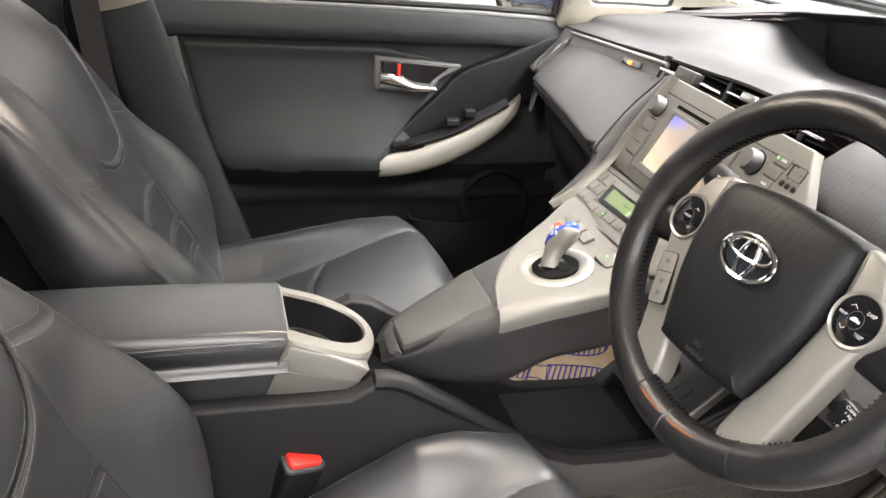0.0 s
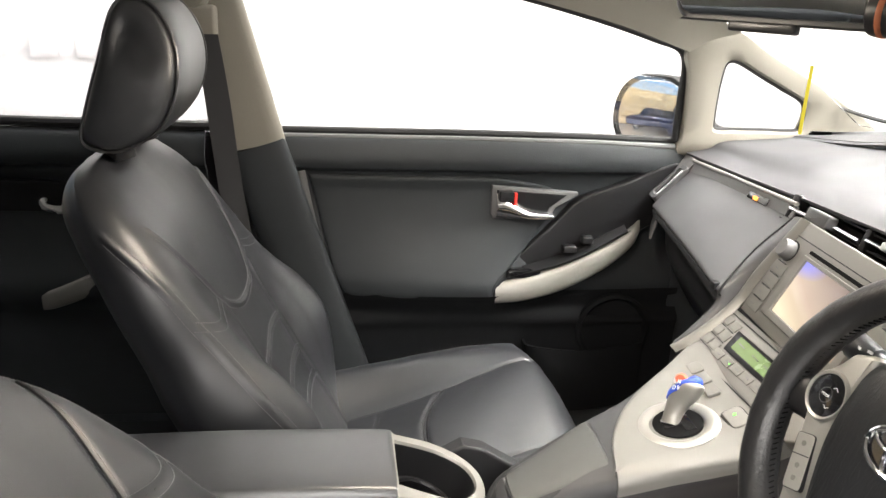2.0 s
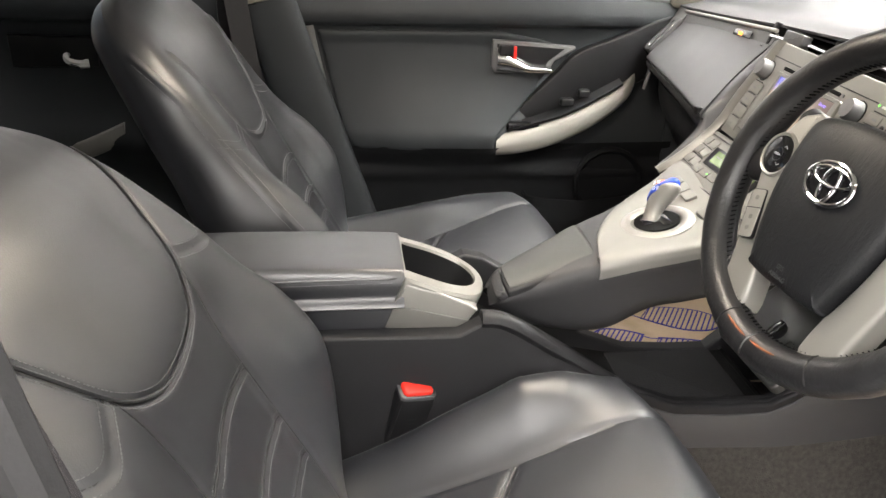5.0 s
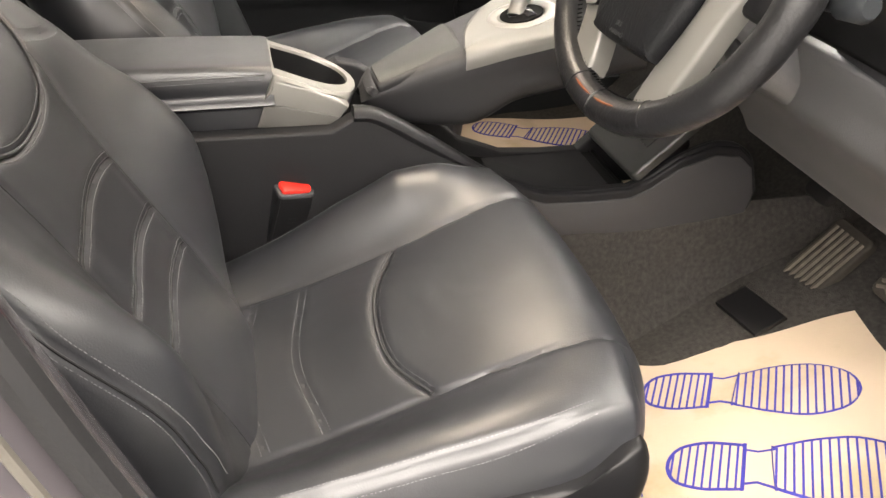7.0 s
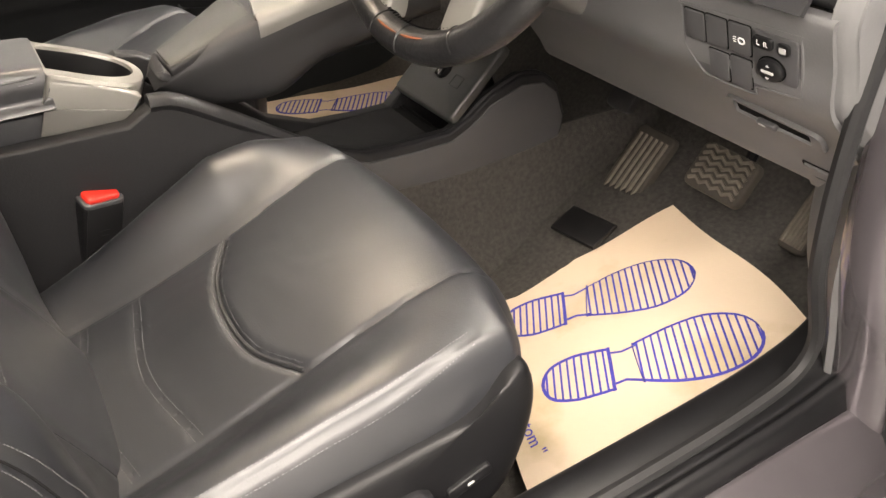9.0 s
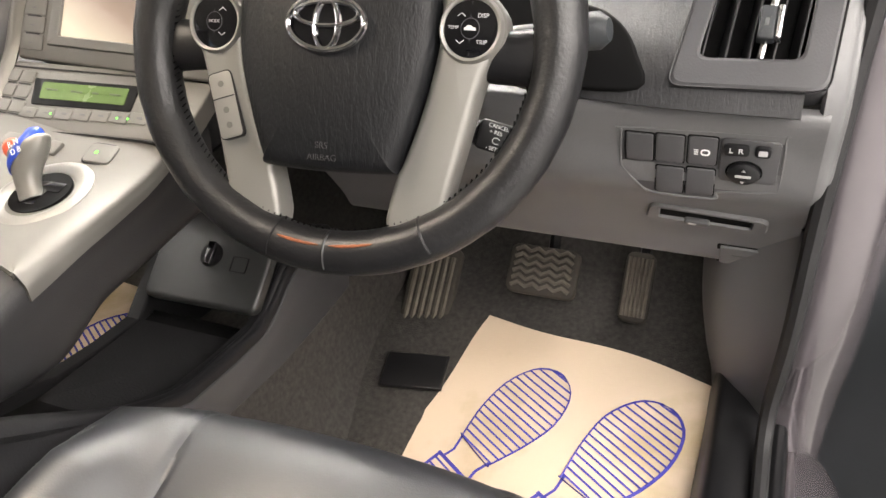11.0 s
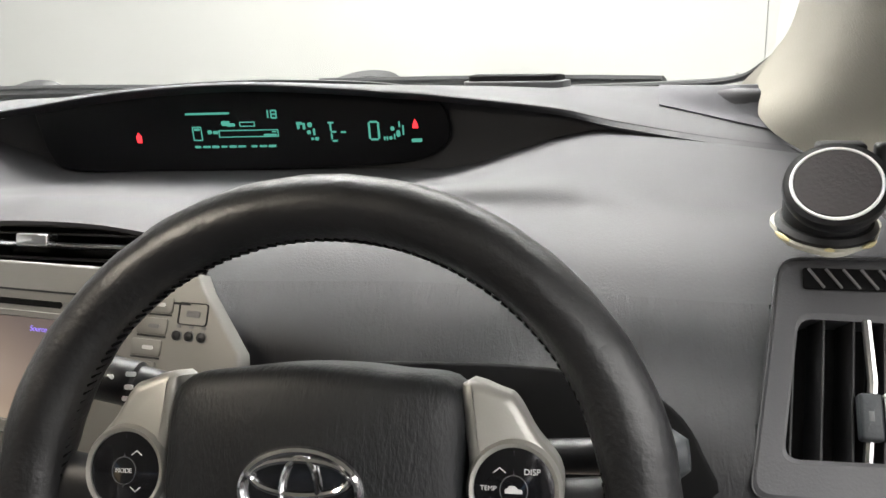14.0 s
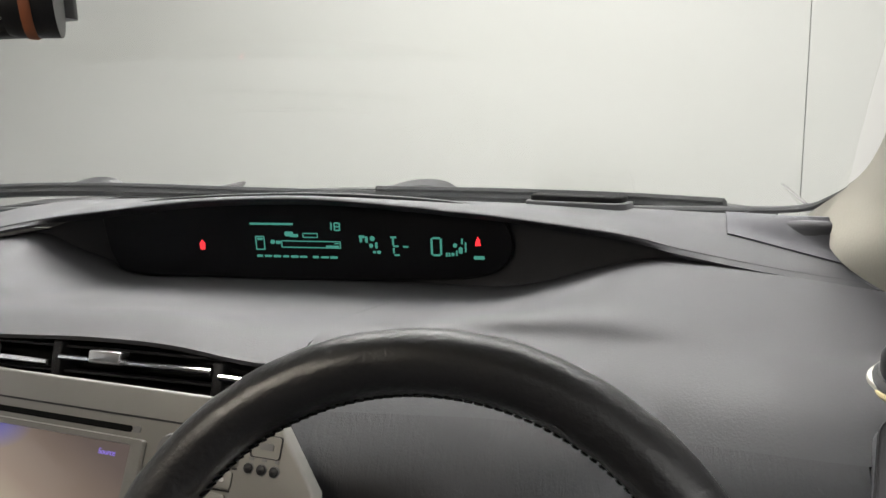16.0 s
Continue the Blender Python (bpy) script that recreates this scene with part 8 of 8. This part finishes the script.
tagged(part("pillar_centre_right", loft([[(0.66, y - 0.08, z), (0.665, y + 0.02, z), (0.70, y + 0.05, z), (0.74, y + 0.05, z), (0.785, y - 0.02, z), (0.785, y - 0.16, z), (0.68, y - 0.16, z)] for y, z in ((-0.44, 0.34), (-0.50, 0.5), (-0.56, 0.7), (-0.63, 0.95), (-0.68, 1.15), (-0.73, 1.34))], 44, 30), PAINT), "dark painted centre pillar of the door opening", "pillar", kind="structure")
tagged(part("pillar_seal", tube(crom([(0.735, -0.34, 0.40), (0.742, -0.42, 0.48), (0.742, -0.49, 0.65), (0.735, -0.56, 0.9), (0.70, -0.63, 1.2), (0.665, -0.67, 1.32)], 40), 0.012, 8), RUBBER), "black rubber seal on the centre pillar", "seal", kind="structure")

tagged(part("pillar_strip", tube(crom([(0.751, -0.36, 0.385), (0.755, -0.447, 0.47), (0.755, -0.515, 0.65), (0.748, -0.58, 0.9), (0.722, -0.64, 1.2), (0.69, -0.68, 1.32)], 40), 0.008, 8, flat=0.6), mat("worn_taupe", (0.10, 0.092, 0.08), 0.6, 0, (200, 0.3), (20, 0.3), 0.3)), "worn beige edge strip beside the pillar seal", "trim", kind="structure")
DULL = mat("dull_steel", (0.12, 0.115, 0.115), 0.5, 0.6, (200, 0.2), (20, 0.3))
sk_ = thing("door_striker", "dull steel door striker bolted on the centre pillar", "striker", at=(0.766, -0.535, 0.65))
MST = axes((0.768, -0.537, 0.648), (-0.54, 0.84, 0), (0, 0, 1))
part("plate", plate(rrect(0.058, 0.040, 0.012, 4), -0.006, 0.003, MST, 0.002), DULL, sk_)
part("bolt", lathe([(0.014, 0.0), (0.014, 0.012), (0.010, 0.016), (0.0, 0.017)], MST @ Matrix.Translation((-0.014, 0.0, 0.003)), 20), DULL, sk_)
part("loop", tube(crom([MST @ V(0.008, -0.012, 0.0), MST @ V(0.010, -0.012, 0.022), MST @ V(0.020, 0.0, 0.026), MST @ V(0.010, 0.012, 0.022), MST @ V(0.008, 0.012, 0.0)], 16), 0.0045, 8), DULL, sk_)
od = thing("driver_door", "open dark painted driver's door", "car door", at=(0.82, 0.42, 0.3))
DM = Matrix.Translation((0.815, 0.42, 0.0)) @ Matrix.Rotation(radians(66), 4, "Z")
part("outer_skin", patch([[DM @ V(0.02 + d, -y, z) for y in (0.0, 0.5, 1.02)] for z, d in ((0.97, 0.0), (0.8, 0.06), (0.5, 0.06), (0.28, 0.03))], 14, 14, 0.01), PAINT, od)
part("trim_panel", patch([[DM @ V(-0.07 - d, -y, z) for y in (0.02, 0.5, 1.0)] for z, d in ((0.97, 0.0), (0.9, 0.02), (0.7, 0.0), (0.6, 0.05), (0.4, 0.02), (0.28, 0.0))], 14, 30, 0.01), DOOR, od)
part("door_edge", patch([[DM @ V(-0.07, 0.0, z), DM @ V(0.05, 0.0, z)] for z in (0.28, 0.6, 0.97)], 4, 10, 0.02), PAINT, od)
part("hinge", box((-0.05, -0.01, 0.62), (0.02, 0.05, 0.70), 0.008, DM), STEEL, od)
part("check_strap", tube([(0.745, 0.26, 0.80), (0.80, 0.30, 0.795), DM @ V(-0.02, -0.03, 0.79)], 0.006, 8), STEEL, od)
